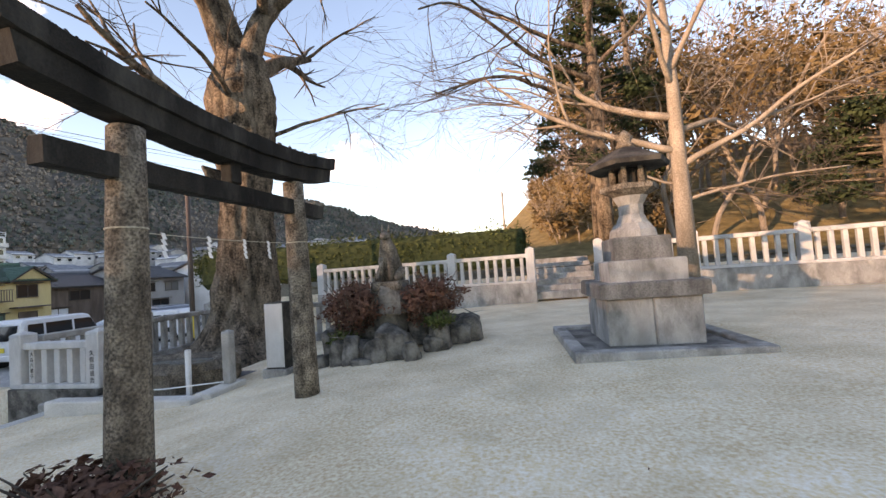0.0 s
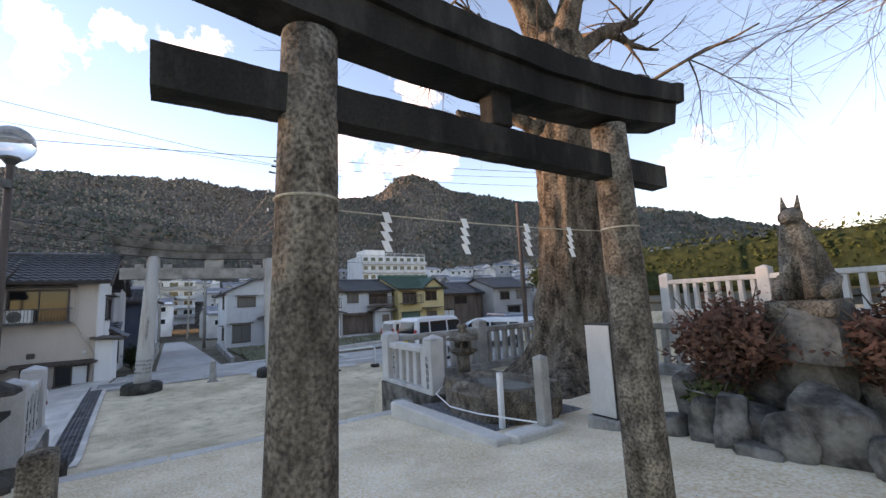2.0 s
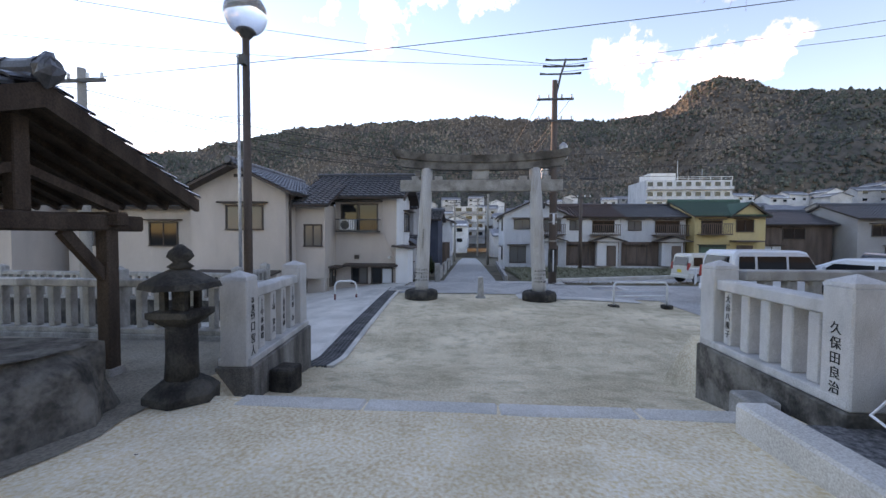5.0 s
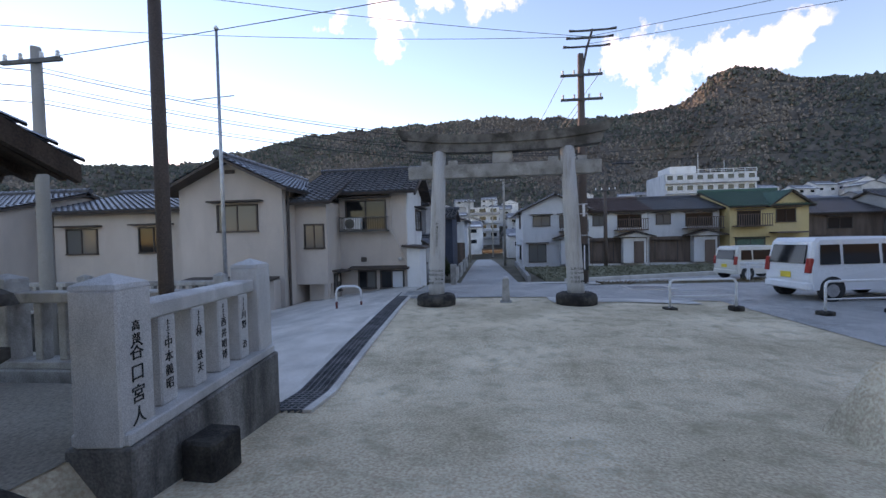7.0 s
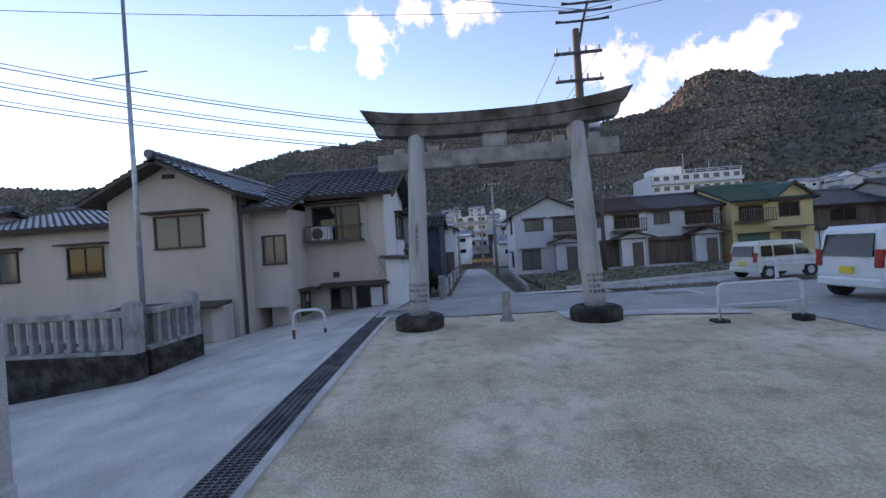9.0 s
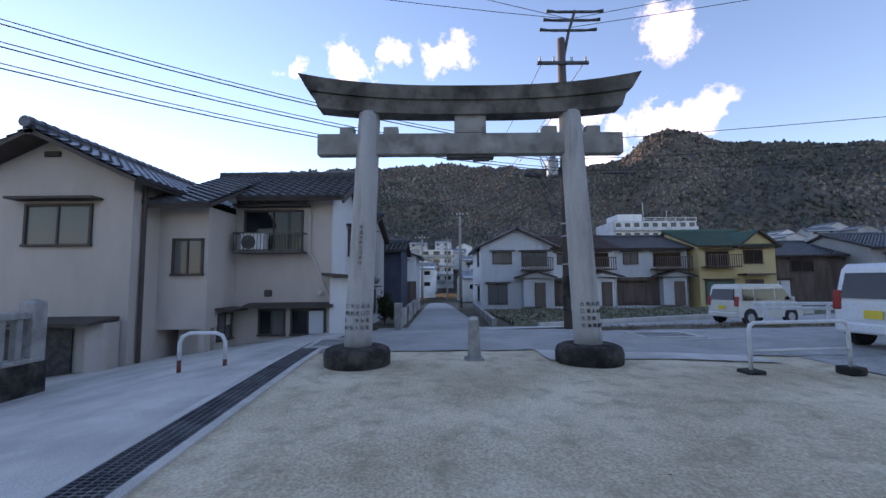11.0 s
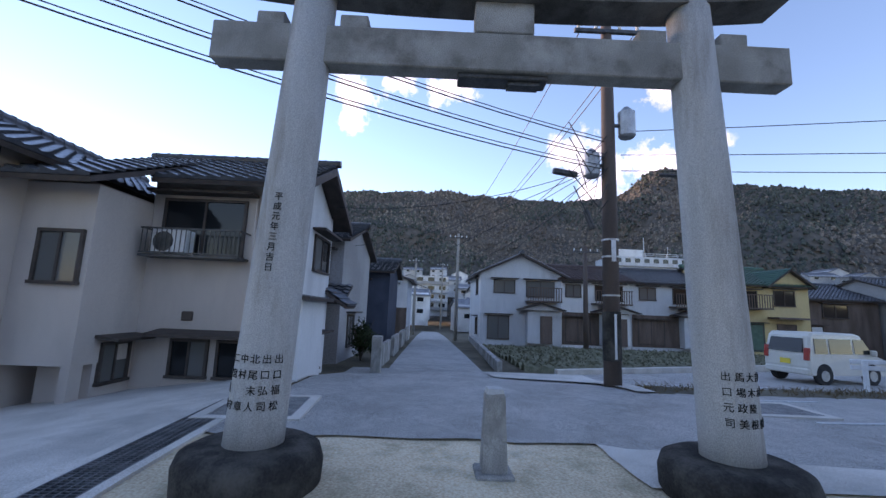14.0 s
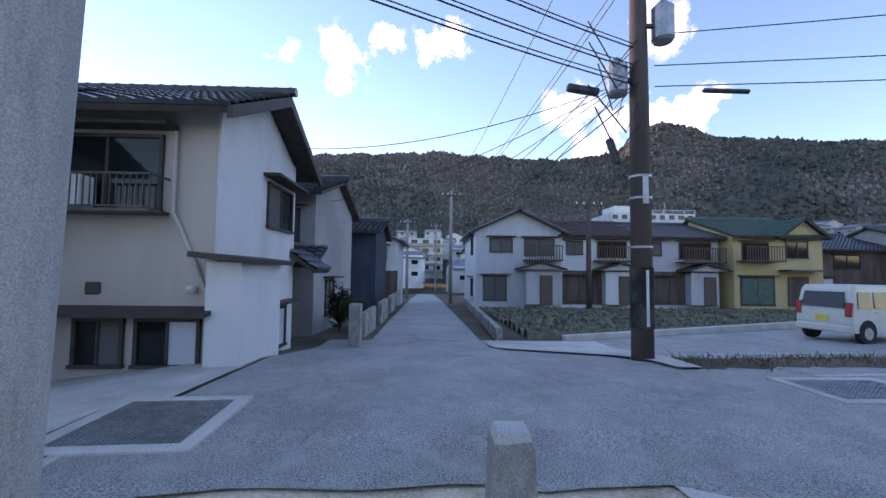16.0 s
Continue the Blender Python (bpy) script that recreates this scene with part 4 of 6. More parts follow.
hs = simple_house((-44, 8.6, -0.6), 0, 5.8, 8, 4.9, "grey_wall", "roof_tile", "pale blue-grey gabled house behind the field", 1.35, [(-1.2, 3.9, 1.5, 0.9, "curtain_glass"), (1.4, 3.8, 2.0, 1.1, "curtain_glass"), (-1.6, 1.0, 1.5, 1.6, "curtain_glass")], along="x", porch=1.3)
balcony(hs, 1.5, 2.4)
# whiter sheet over the grey wall: the sunlit side put into the colour
part("lit_side_wall", box(nb(), (-4, -2.93, 2.1), (7.98, 0.05, 5.4)), "white_wall", hs)
for z in (1.0, 3.9):
    window(hs, (-1.8, -2.96, z), 1.2, 1.2, "y", -1, pane="curtain_glass")
h2 = simple_house((-44.3, 14.1, -0.6), 0, 5.1, 8, 4.7, "white_wall", "brown_tile", "white house with a red-brown tiled roof", 1.2, [(-1.6, 3.8, 1.1, 0.9, "curtain_glass"), (1.0, 3.7, 2.0, 1.1, "glass"), (-1.3, 1.0, 1.8, 1.7, "glass")], porch=1.2)
balcony(h2, 1.0, 2.6)
part("lower_front", box(nb(), (0.02, 0, 1.1), (0.04, 4.9, 2.3)), "brown_wall", h2, "dark timber ground-floor front")
h3 = simple_house((-44.6, 19.8, -0.6), 0, 6.0, 8, 4.7, "grey_wall", "roof_tile", "grey-white house with a dark tiled roof", 1.2, [(-1.7, 3.8, 1.2, 0.9, "curtain_glass"), (1.3, 3.7, 2.2, 1.1, "glass"), (-1.5, 1.0, 1.9, 1.7, "glass")], porch=1.5)
balcony(h3, 1.4, 3.0)
part("lower_front", box(nb(), (0.02, 0, 1.1), (0.04, 5.8, 2.3)), "brown_wall", h3, "dark timber ground-floor front")
h4 = simple_house((-43.6, 26.2, -0.5), 0, 6.2, 9, 4.7, "yellow_wall", "green_tile", "yellow rendered house with a green tiled roof", 1.5, [(1.3, 3.7, 1.5, 1.1, "glass"), (-1.6, 3.5, 1.8, 1.3, "glass"), (-1.5, 0.9, 2.2, 1.8, "glass")], along="y", porch=False)
prism_b = prism(nb(), [(0.0, 4.6), (3.0, 4.6), (1.5, 5.7)], -3.0, 0.25, "x")
part("front_gable", prism_b, "yellow_wall", h4)
for s in (-1, 1):
    tile_slope(h4, (-3.4, 1.5 + s * 1.8, 4.5), (0.6, 1.5 + s * 1.8, 4.5), (-3.4, 1.5, 5.85), (0.6, 1.5, 5.85), "green_tile")
balcony(h4, -1.6, 2.6)
part("garage_shade", box(nb(), (0.02, -1.5, 0.9), (0.05, 2.4, 2.0)), "green_tile", h4)
part("door", box(nb(), (0.05, 1.3, 0.9), (0.08, 1.4, 2.0)), "brown_wall", h4)
part("hood", box(nb(), (0.5, 1.3, 2.3), (1.0, 2.6, 0.12)), "brown_tile", h4)
simple_house((-46, 33.5, -0.5), 0, 7.0, 8, 4.0, "brown_wall", "roof_tile", "dark weathered timber house", 1.3, [(0, 3.0, 2.0, 1.0, "glass"), (-2, 1.0, 1.8, 1.6, "blind_glass")], porch=False)
simple_house((-44, 41, -0.4), 0, 7.0, 8, 4.4, "far_wall", "roof_tile", "grey house with slate-blue tiles", 1.3, [(-1.5, 3.2, 1.6, 1.0, "glass"), (1.6, 3.2, 1.8, 1.0, "curtain_glass"), (0, 1.0, 2.2, 1.4, "glass")], porch=False)
simple_house((-40, 50, -0.3), 0, 8.0, 8, 4.8, "far_wall", "brown_tile", "tan house past the car park", 1.3, [(-1.5, 3.2, 1.6, 1.0, "glass"), (1.6, 3.2, 1.8, 1.0, "glass")], porch=False)
# along the lane, the far side of the stucco house
lane = simple_house((-29.5, -3.2, -0.7), 0, 4.4, 6, 4.7, "far_wall", "roof_tile", "pale green-grey house with tiled eaves", 0.9, [(1.0, 3.6, 1.4, 1.0, "curtain_glass")], porch=False)
tile_slope(lane, (1.3, -1.0, 2.35), (1.3, 2.6, 2.35), (0, -1.0, 2.95), (0, 2.6, 2.95))
window(lane, (-2.0, 2.2, 1.2), 1.2, 1.2, "y", 1)
simple_house((-38, -2.4, -0.8), 0, 4.4, 5, 4.4, "navy_wall", "roof_tile", "narrow navy-blue house on the lane", 0.7, [(0.5, 3.2, 0.9, 1.0, "curtain_glass")], porch=False)
lw = simple_house((-46, -2.4, -0.9), 0, 5.4, 6, 4.6, "white_wall", "roof_tile", "white house with brown lower walls on the lane", 0.9, [(0.3, 3.6, 0.6, 1.0, "glass"), (1.6, 3.6, 0.6, 1.0, "glass")], porch=False, along="x")
part("lower_wall", box(nb(), (0.03, 0, 0.9), (0.06, 5.44, 3.0)), "brown_wall", lw)
# the neighbouring house up the slope
hn = simple_house((-22.6, -13.6, -1.0), 0, 6.6, 8, 4.6, "stucco", "roof_tile", "beige neighbouring house with a low tiled roof", 1.1, [(-1.9, 3.2, 1.5, 1.1, "curtain_glass"), (1.6, 3.2, 1.4, 1.1, "glass")], porch=False)
simple_house((-20.6, -21.5, -1.0), 0, 8.0, 8, 4.5, "stucco", "roof_tile", "beige house with a shallow tiled roof", 1.1, [(1.9, 3.2, 1.5, 1.1, "glass")], porch=False)


def tiled_slope_pieces(parent, p_eave, p_eave2, p_ridge, rows, cols):
    """A slope laid with single pantiles that share one mesh."""
    a, a2, r = Vector(p_eave), Vector(p_eave2), Vector(p_ridge)
    along, up = (a2 - a), (r - a)
    nrm = along.cross(up).normalized()
    flip = nrm.z < 0
    if flip:
        nrm = -nrm
    w, l = along.length / cols, up.length / rows
    b = nb()
    prof = [(0.0, 0.0), (0.2, 0.004), (0.45, 0.03), (0.7, 0.055), (0.9, 0.035), (1.0, 0.01)]
    top0 = [(w * u, -0.02, z + 0.05) for u, z in prof]
    top1 = [(w * u, l * 1.03, z) for u, z in prof]
    low0 = [(w * u, -0.02, z + 0.025) for u, z in prof]
    low1 = [(w * u, l * 1.03, z - 0.02) for u, z in prof]
    loft(b, [top0, top1, low1, low0], closed=False)
    loft(b, [low0, top0], closed=False)
    m0 = Matrix((along.normalized(), up.normalized(), nrm)).transposed().to_4x4()
    me = None
    for i in range(rows):
        for j in range(cols):
            o = part("roof_tile", b if me is None else me, "roof_tile", parent)
            me = o.data
            o.matrix_basis = Matrix.Translation(a + along * (j / cols) + up * (i / rows) + nrm * 0.02) @ m0
    b = nb()
    c2 = r + along
    loft(b, [[a, a2, c2, r], [a - nrm * 0.05, a2 - nrm * 0.05, c2 - nrm * 0.05, r - nrm * 0.05]])
    part("roof_deck", b, "dark_wood", parent)
# ---- water pavilion ----
def pavilion():
    t = thing("water_pavilion", (-7.2, -2.44, 0.62), 90, "open dark timber water pavilion with a tiled gable roof", "pavilion")
    for x in (-1.35, 1.35):
        for y in (-0.84, 0.84):
            p = part("post", box(nb(), (x, y, 0.9), (0.14, 0.14, 1.8), bev=0.01), "dark_wood", t)
            part("post_base", turned(nb(), [(0.16, -0.1), (0.15, 0.1), (0.12, 0.2)], 4, (x, y, 0), math.pi / 4), "granite", p)
            part("brace", box(nb(), (x, y + (0.24 if y < 0 else -0.24), 1.38), (0.07, 0.1, 0.7), rx=-42 if y < 0 else 42), "dark_wood", p)
        part("beam", box(nb(), (x, 0, 1.72), (0.15, 2.5, 0.17), bev=0.02), "dark_wood", t)
        part("strut", box(nb(), (x, 0, 2.2), (0.11, 0.14, 0.8), bev=0.01), "dark_wood", t)
        for s in (-1, 1):
            part("gable_brace", box(nb(), (x, s * 0.5, 2.02), (0.08, 0.95, 0.08), rx=-s * 18), "dark_wood", t)
    for y in (-0.84, 0.84):
        part("beam", box(nb(), (0, y, 1.76), (3.1, 0.13, 0.15), bev=0.02), "dark_wood", t)
    zr, half, ze = 2.85, 1.9, 2.03
    for s in (-1, 1):
        for i in range(11):
            x = -1.5 + 0.3 * i
            part("rafter", box(nb(), (x, s * half / 2, (zr + ze) / 2 - 0.09), (0.055, math.hypot(half, zr - ze) - 0.05, 0.07), rx=-s * math.degrees(math.atan2(zr - ze, half))), "dark_wood", t)
        tiled_slope_pieces(t, (-1.62, s * half, ze), (1.62, s * half, ze), (-1.62, 0, zr), 9, 12)
        for x in (-1.6, 1.6):
            b = nb()
            loft(b, [[(x - 0.03, 0, zr + 0.02), (x + 0.03, 0, zr + 0.02), (x + 0.03, 0, zr - 0.19), (x - 0.03, 0, zr - 0.19)],
                     [(x - 0.03, s * half, ze + 0.02), (x + 0.03, s * half, ze + 0.02), (x + 0.03, s * half, ze - 0.13), (x - 0.03, s * half, ze - 0.13)]])
            part("bargeboard", b, "dark_wood", t)
    ridge(t, (-1.6, 0, zr + 0.12), (1.6, 0, zr + 0.12), r=0.09)
    for x in (-1.66, 1.66):
        b = turned(nb(), [(0.02, -0.08), (0.1, 0.0), (0.11, 0.07), (0.07, 0.12), (0.07, 0.15), (0.02, 0.2)], 10, (x, 0, zr + 0.05))
        part("end_tile", jitter(b, 0.03, 12), "roof_tile", t)


pavilion()


def boulder(bm, c, s, seed, sub=3, amt=0.25, rz=0):
    r = bmesh.ops.create_icosphere(bm, subdivisions=sub, radius=1.0)
    m = pose(*c, 0, 0, rz) @ Matrix.Diagonal((*s, 1))
    for v in r["verts"]:
        p = v.co.copy()
        q = Vector([math.copysign(abs(k) ** 0.62, k) for k in p])
        q = Vector([round(k * 2.6) / 2.6 * 0.45 + k * 0.55 for k in q])
        q *= 1 + amt * noise.noise(p * 1.3 + Vector((seed, 0, seed))) + amt * 0.5 * noise.noise(p * 3.1 + Vector((0, seed, 0)))
        v.co = m @ q
    return bm


def basin_trough():
    t = thing("water_basin", (-6.55, -0.9, 0.81), 0, "rough boulder washing basin with a sloping wet top", "stone basin")
    b = boulder(nb(), (0, 0, 0.2), (0.78, 0.72, 0.55), 3.1)
    for v in b.verts:
        if v.co.z > 0.56:
            v.co.z = 0.56 + 0.06 * v.co.x + 0.03 * noise.noise(v.co * 4)
    part("stone", b, "rock", t)
    part("water", prism(nb(), [(0.3 * math.cos(a * 0.3927), 0.2 * math.sin(a * 0.3927)) for a in range(16)], 0.5, 0.59, "z"), "water", t, "still water surface")


basin_trough()


def small_lantern(loc, h=1.3, stone="old_stone", label="small old stone lantern with a rounded cap"):
    t = thing("stone_lantern", loc, 0, label, "stone lantern")
    k = h / 1.3
    part("base", jitter(turned(nb(), [(0.30, -0.1), (0.31, 0.08), (0.25, 0.14), (0.15, 0.2)], 6, twist=0.3), 0.01, 7), stone, t)
    part("shaft", jitter(turned(nb(), [(0.14, 0.18), (0.125, 0.4), (0.13, 0.68 * k)], 14), 0.008, 7), stone, t, smooth=True)
    part("platform", turned(nb(), [(0.12, 0.66 * k), (0.27, 0.76 * k), (0.27, 0.81 * k), (0.1, 0.82 * k)], 4, twist=math.pi / 4), stone, t)
    for a in range(4):
        x, y = 0.13 * math.cos(math.pi / 4 + a * math.pi / 2), 0.13 * math.sin(math.pi / 4 + a * math.pi / 2)
        part("fire_box_post", box(nb(), (x, y, 0.92 * k), (0.05, 0.05, 0.2 * k)), stone, t)
    # the fire box is hollow: a black block stands in for its inner shade
    part("fire_box_core", box(nb(), (0, 0, 0.91 * k), (0.1, 0.1, 0.18 * k)), "black_stone", t)
    part("cap", turned(nb(), [(0.1, 1.0 * k), (0.33, 1.01 * k), (0.31, 1.06 * k), (0.17, 1.14 * k), (0.08, 1.18 * k)], 6), stone, t)
    part("finial", turned(nb(), [(0.06, 1.17 * k), (0.11, 1.2 * k), (0.06, 1.24 * k), (0.11, 1.29 * k), (0.09, 1.34 * k), (0.02, 1.4 * k)], 14), stone, t, smooth=True)


small_lantern((-7.5, 0.12, 0.74), 1.3, "black_stone")
small_lantern((-7.75, 6.55, 0.86), 1.15, "old_stone", "small brown stone lantern behind the rough basin")


def fountain():
    c = thing("planter_curb", (-5.9, 5.17, 0.8), 0, "low worn concrete kerb round the gravel bed", "kerb")
    part("curb_stone", jitter(box(nb(), (-0.1, -0.28, 0.03), (2.5, 0.24, 0.3), rz=2, bev=0.02), 0.008, 5), "concrete", c)
    part("curb_stone", jitter(box(nb(), (1.13, 0.27, 0.05), (0.26, 0.8, 0.3), rz=2, bev=0.02), 0.008, 5), "concrete", c)
    single("gravel_bed", box(nb(), (-6.0, 6.0, 0.80), (2.3, 1.8, 0.12)), "gravel", "dark gravel bed round the rough basin", "gravel", kind="stuff")
    t = thing("rough_basin", (-6.05, 6.0, 0.85), 0, "large brown boulder basin with a dark water hollow", "stone basin")
    b = boulder(nb(), (0, 0, 0.15), (0.95, 0.62, 0.42), 7.7, amt=0.18, rz=4)
    for v in b.verts:
        if v.co.z > 0.42:
            r = math.hypot(v.co.x / 0.68, v.co.y / 0.4)
            v.co.z = 0.46 if r > 1 else 0.36
    part("stone", b, "old_stone", t)
    part("water", prism(nb(), [(0.6 * math.cos(a * 0.3927), 0.34 * math.sin(a * 0.3927)) for a in range(16)], 0.34, 0.4, "z"), "water", t)
    r = nb()
    tube(r, [(-0.98, -0.3, 0.35), (-0.85, -0.62, 0.2), (-0.3, -0.72, 0.12), (0.35, -0.7, 0.14), (1.3, -0.55, 0.2)], 0.01, 6)
    part("cord", r, "paper", t, "thin white cord")


fountain()


def stone_post(loc, w, h, material, label, name="stone_post", top=0.05):
    b = jitter(box(nb(), (0, 0, h / 2 - 0.1), (w, w, h + 0.2), bev=0.012), 0.004, 7)
    turned(b, [(w * 0.7, h), (w * 0.6, h + top * 0.5), (0.01, h + top)], 4, twist=math.pi / 4)
    return single(name, b, material, label, "post", loc=loc)


stone_post((-4.75, 5.58, 0.8), 0.14, 0.97, "granite", "square grey stone post beside the gravel bed")
stone_post((-5.35, 5.42, 0.83), 0.07, 0.72, "white_metal", "thin white-painted marker post", "marker_post", 0.01)
stone_post((-4.84, 1.11, 0.86), 0.18, 0.8, "old_stone", "short square stone post with a worn top")
bol = thing("bollard", (-18.35, 3.0, 0.03), 0, "short tapered granite bollard with a pale chamfered top", "bollard")
part("shaft", jitter(turned(nb(), [(0.165, -0.1), (0.16, 0.05), (0.128, 0.70), (0.095, 0.77)], 4, twist=math.pi / 4), 0.006, 6), "granite", bol)
part("cap", jitter(turned(nb(), [(0.12, 0.715), (0.099, 0.77), (0.02, 0.785)], 4, twist=math.pi / 4), 0.004, 6), "pale_granite", bol, "pale chamfered top")
part("foot", jitter(box(nb(), (0, 0, 0.01), (0.34, 0.34, 0.09), bev=0.015), 0.006, 6), "granite", bol)
single("threshold_slab", strip(nb(), steps(-19.3, -18.1, 0.2), lambda x: 4.3 + 0.1 * noise.noise(Vector((x * 3, 0, 4))), lambda x: 8.4, 12, 0.034), "concrete", "pale cracked concrete slab beside the gateway", "pavement", kind="structure", smooth=True)
stone_post((-27.4, 0.7, -0.5), 0.3, 1.1, "granite", "grey stone gatepost beside the lane", "gatepost", 0.03)
sg = thing("stone_sign", (-4.3, 6.28, 0.88), 0, "square memorial stone pillar, pale on its carved face", "stone pillar")
part("pillar", box(nb(), (0, 0, 0.72), (0.36, 0.34, 1.12), bev=0.015), "black_stone", sg)
part("face", box(nb(), (0, -0.172, 0.74), (0.33, 0.012, 1.05)), "pale_granite", sg, "pale carved face")
part("footing", box(nb(), (0, 0, 0.06), (0.46, 0.44, 0.26), bev=0.02), "granite", sg)


# ---- big lantern on its stepped plinth ----
def big_lantern():
    t = thing("stone_lantern", (1.4, 6.25, 1.25), 4, "tall stone lantern on a stepped granite plinth", "stone lantern")
    for c, size in (((0, -1.0, 0.06), (2.2, 0.18, 0.22)), ((0, 1.0, 0.06), (2.2, 0.18, 0.22)), ((-1.01, 0, 0.06), (0.18, 1.81, 0.22)), ((1.01, 0, 0.06), (0.18, 1.81, 0.22))):
        part("kerb", jitter(box(nb(), c, size, bev=0.015), 0.006, 5), "granite", t)
    part("paving", box(nb(), (0, 0, 0.04), (1.82, 1.82, 0.16)), "footing", t)

    def tier(w0, w1, z0, z1, name="tier", m="granite"):
        part(name, jitter(turned(nb(), [(w0 * 0.707, z0), (w1 * 0.707, z0 + 0.015), (w1 * 0.707, z1 - 0.02), (w1 * 0.69, z1)], 4, twist=math.pi / 4), 0.012, 4), m, t)
    for sx, sy in ((1, 1), (1, -1), (-1, 1), (-1, -1)):
        part("plinth_stone", jitter(box(nb(), (0.293 * sx, 0.293 * sy, 0.42), (0.58, 0.58, 0.61), bev=0.02), 0.008, 5), "granite", t)
    tier(1.32, 1.32, 0.73, 0.93, "tier", "footing")
    tier(0.98, 0.96, 0.93, 1.21)
    tier(0.74, 0.72, 1.21, 1.52, "tier", "footing")
    part("pedestal", turned(nb(), [(0.33, 1.52), (0.31, 1.62), (0.24, 1.72)], 8), "granite", t)
    part("shaft", turned(nb(), [(0.22, 1.72), (0.17, 1.84), (0.17, 1.98), (0.24, 2.1)], 10), "granite", t)
    part("platform", turned(nb(), [(0.22, 2.1), (0.40, 2.18), (0.40, 2.25), (0.26, 2.27)], 6), "old_stone", t)
    for a in range(6):
        part("fire_box_post", box(nb(), (0.22 * math.cos(a * math.pi / 3), 0.22 * math.sin(a * math.pi / 3), 2.39), (0.06, 0.06, 0.26)), "old_stone", t)
    # black prism added in place of the shaded hollow between the posts
    part("fire_box_core", turned(nb(), [(0.13, 2.26), (0.13, 2.52)], 6), "black_stone", t)
    part("cap", turned(nb(), [(0.28, 2.5), (0.56, 2.50), (0.58, 2.56), (0.32, 2.7), (0.13, 2.8)], 6), "black_stone", t)
    part("finial", turned(nb(), [(0.09, 2.78), (0.14, 2.83), (0.08, 2.88), (0.12, 2.95), (0.02, 3.06)], 14), "old_stone", t, smooth=True)


big_lantern()


# ---- rockery with the seated fox ----
def crag(bm, s, seed, n=22):
    """An angular split rock: the hull of a few points, its edges worn."""
    rng = random.Random(seed)
    for _ in range(n):
        d = Vector((rng.gauss(0, 1), rng.gauss(0, 1), rng.gauss(0, 1))).normalized()
        q = Vector([math.copysign(abs(k) ** 0.5, k) for k in d]) * rng.uniform(0.85, 1.12)
        bm.verts.new((q.x * s[0], q.y * s[1], q.z * s[2]))
    bmesh.ops.convex_hull(bm, input=bm.verts[:])
    loose = [v for v in bm.verts if not v.link_faces]
    bmesh.ops.delete(bm, geom=loose, context="VERTS")
    bmesh.ops.bevel(bm, geom=bm.edges[:], offset=0.018, segments=1, affect="EDGES")
    bmesh.ops.subdivide_edges(bm, edges=[e for e in bm.edges if e.calc_length() > 0.12], cuts=2, use_grid_fill=True)
    return jitter(bm, 0.022, 7, seed)


rk = random.Random(5)
for i, (x, y, sx, sy, sz, z) in enumerate([(-2.95, 6.15, 0.5, 0.35, 0.36, 1.25), (-2.2, 6.0, 0.42, 0.32, 0.5, 1.35), (-1.6, 6.5, 0.3, 0.35, 0.55, 1.4), (-1.2, 7.1, 0.35, 0.4, 0.45, 1.35), (-3.4, 6.8, 0.45, 0.45, 0.45, 1.3),
                                           (-2.6, 6.9, 0.6, 0.5, 0.55, 1.6), (-1.9, 7.0, 0.5, 0.45, 0.55, 1.6), (-3.5, 7.6, 0.5, 0.5, 0.4, 1.3), (-2.4, 7.6, 0.7, 0.5, 0.6, 1.6), (-1.4, 7.8, 0.45, 0.45, 0.4, 1.35),
                                           (-2.6, 5.75, 0.25, 0.18, 0.14, 1.2), (-3.55, 6.15, 0.28, 0.22, 0.16, 1.15)]
                                          + [(-2.4 + math.cos(k * 0.52) * rk.uniform(0.9, 1.25), 6.9 + math.sin(k * 0.52) * rk.uniform(0.9, 1.2), rk.uniform(0.2, 0.34), rk.uniform(0.18, 0.3), rk.uniform(0.18, 0.4), rk.uniform(1.25, 1.4)) for k in range(12)]):
    single("rock", crag(nb(), (sx * 0.72, sy * 0.72, sz * 0.8), 2 + i), "rock", "rugged grey-brown garden rock in the rockery", "rock", "rockery", loc=(x, y, z))


def leafage(bm, c, r, n, size, rng, flat=0.6):
    """Small leaves scattered through an uneven crown."""
    c = Vector(c)
    for _ in range(n):
        d = Vector((rng.gauss(0, 1), rng.gauss(0, 1), rng.gauss(0, 1))).normalized()
        k = rng.random() ** 0.4 * (0.75 + 0.5 * noise.noise(d * 2.2 + c))
        p = c + Vector((d.x * r[0], d.y * r[1], d.z * r[2])) * k
        s = size * rng.uniform(0.6, 1.4)
        u = Vector((rng.gauss(0, 1), rng.gauss(0, 1), rng.gauss(0, flat))).normalized()
        v = u.cross(d + Vector((0.01, 0.02, 0.03))).normalized()
        a = [bm.verts.new(p + u * s), bm.verts.new(p + v * s * 0.45), bm.verts.new(p - u * s), bm.verts.new(p - v * s * 0.45)]
        bm.faces.new(a)
    return bm


def shrub(loc, r, n, size, material, label, seed):
    rng = random.Random(seed)
    t = thing("shrub", loc, 0, label, "shrub")
    b = nb()
    for i in range(14):
        a = rng.uniform(0, 6.28)
        e = Vector((math.cos(a) * r[0] * 0.8, math.sin(a) * r[1] * 0.8, r[2] * rng.uniform(0.2, 0.9)))
        tube(b, [(0, 0, -r[2]), e * 0.5 + Vector((0, 0, -r[2] * 0.3)), e], [0.02, 0.012, 0.005], 5)
    part("stem_mass", b, "twig", t)
    part("leaves", leafage(nb(), (0, 0, 0), r, n, size, rng), material, t, kind="stuff")


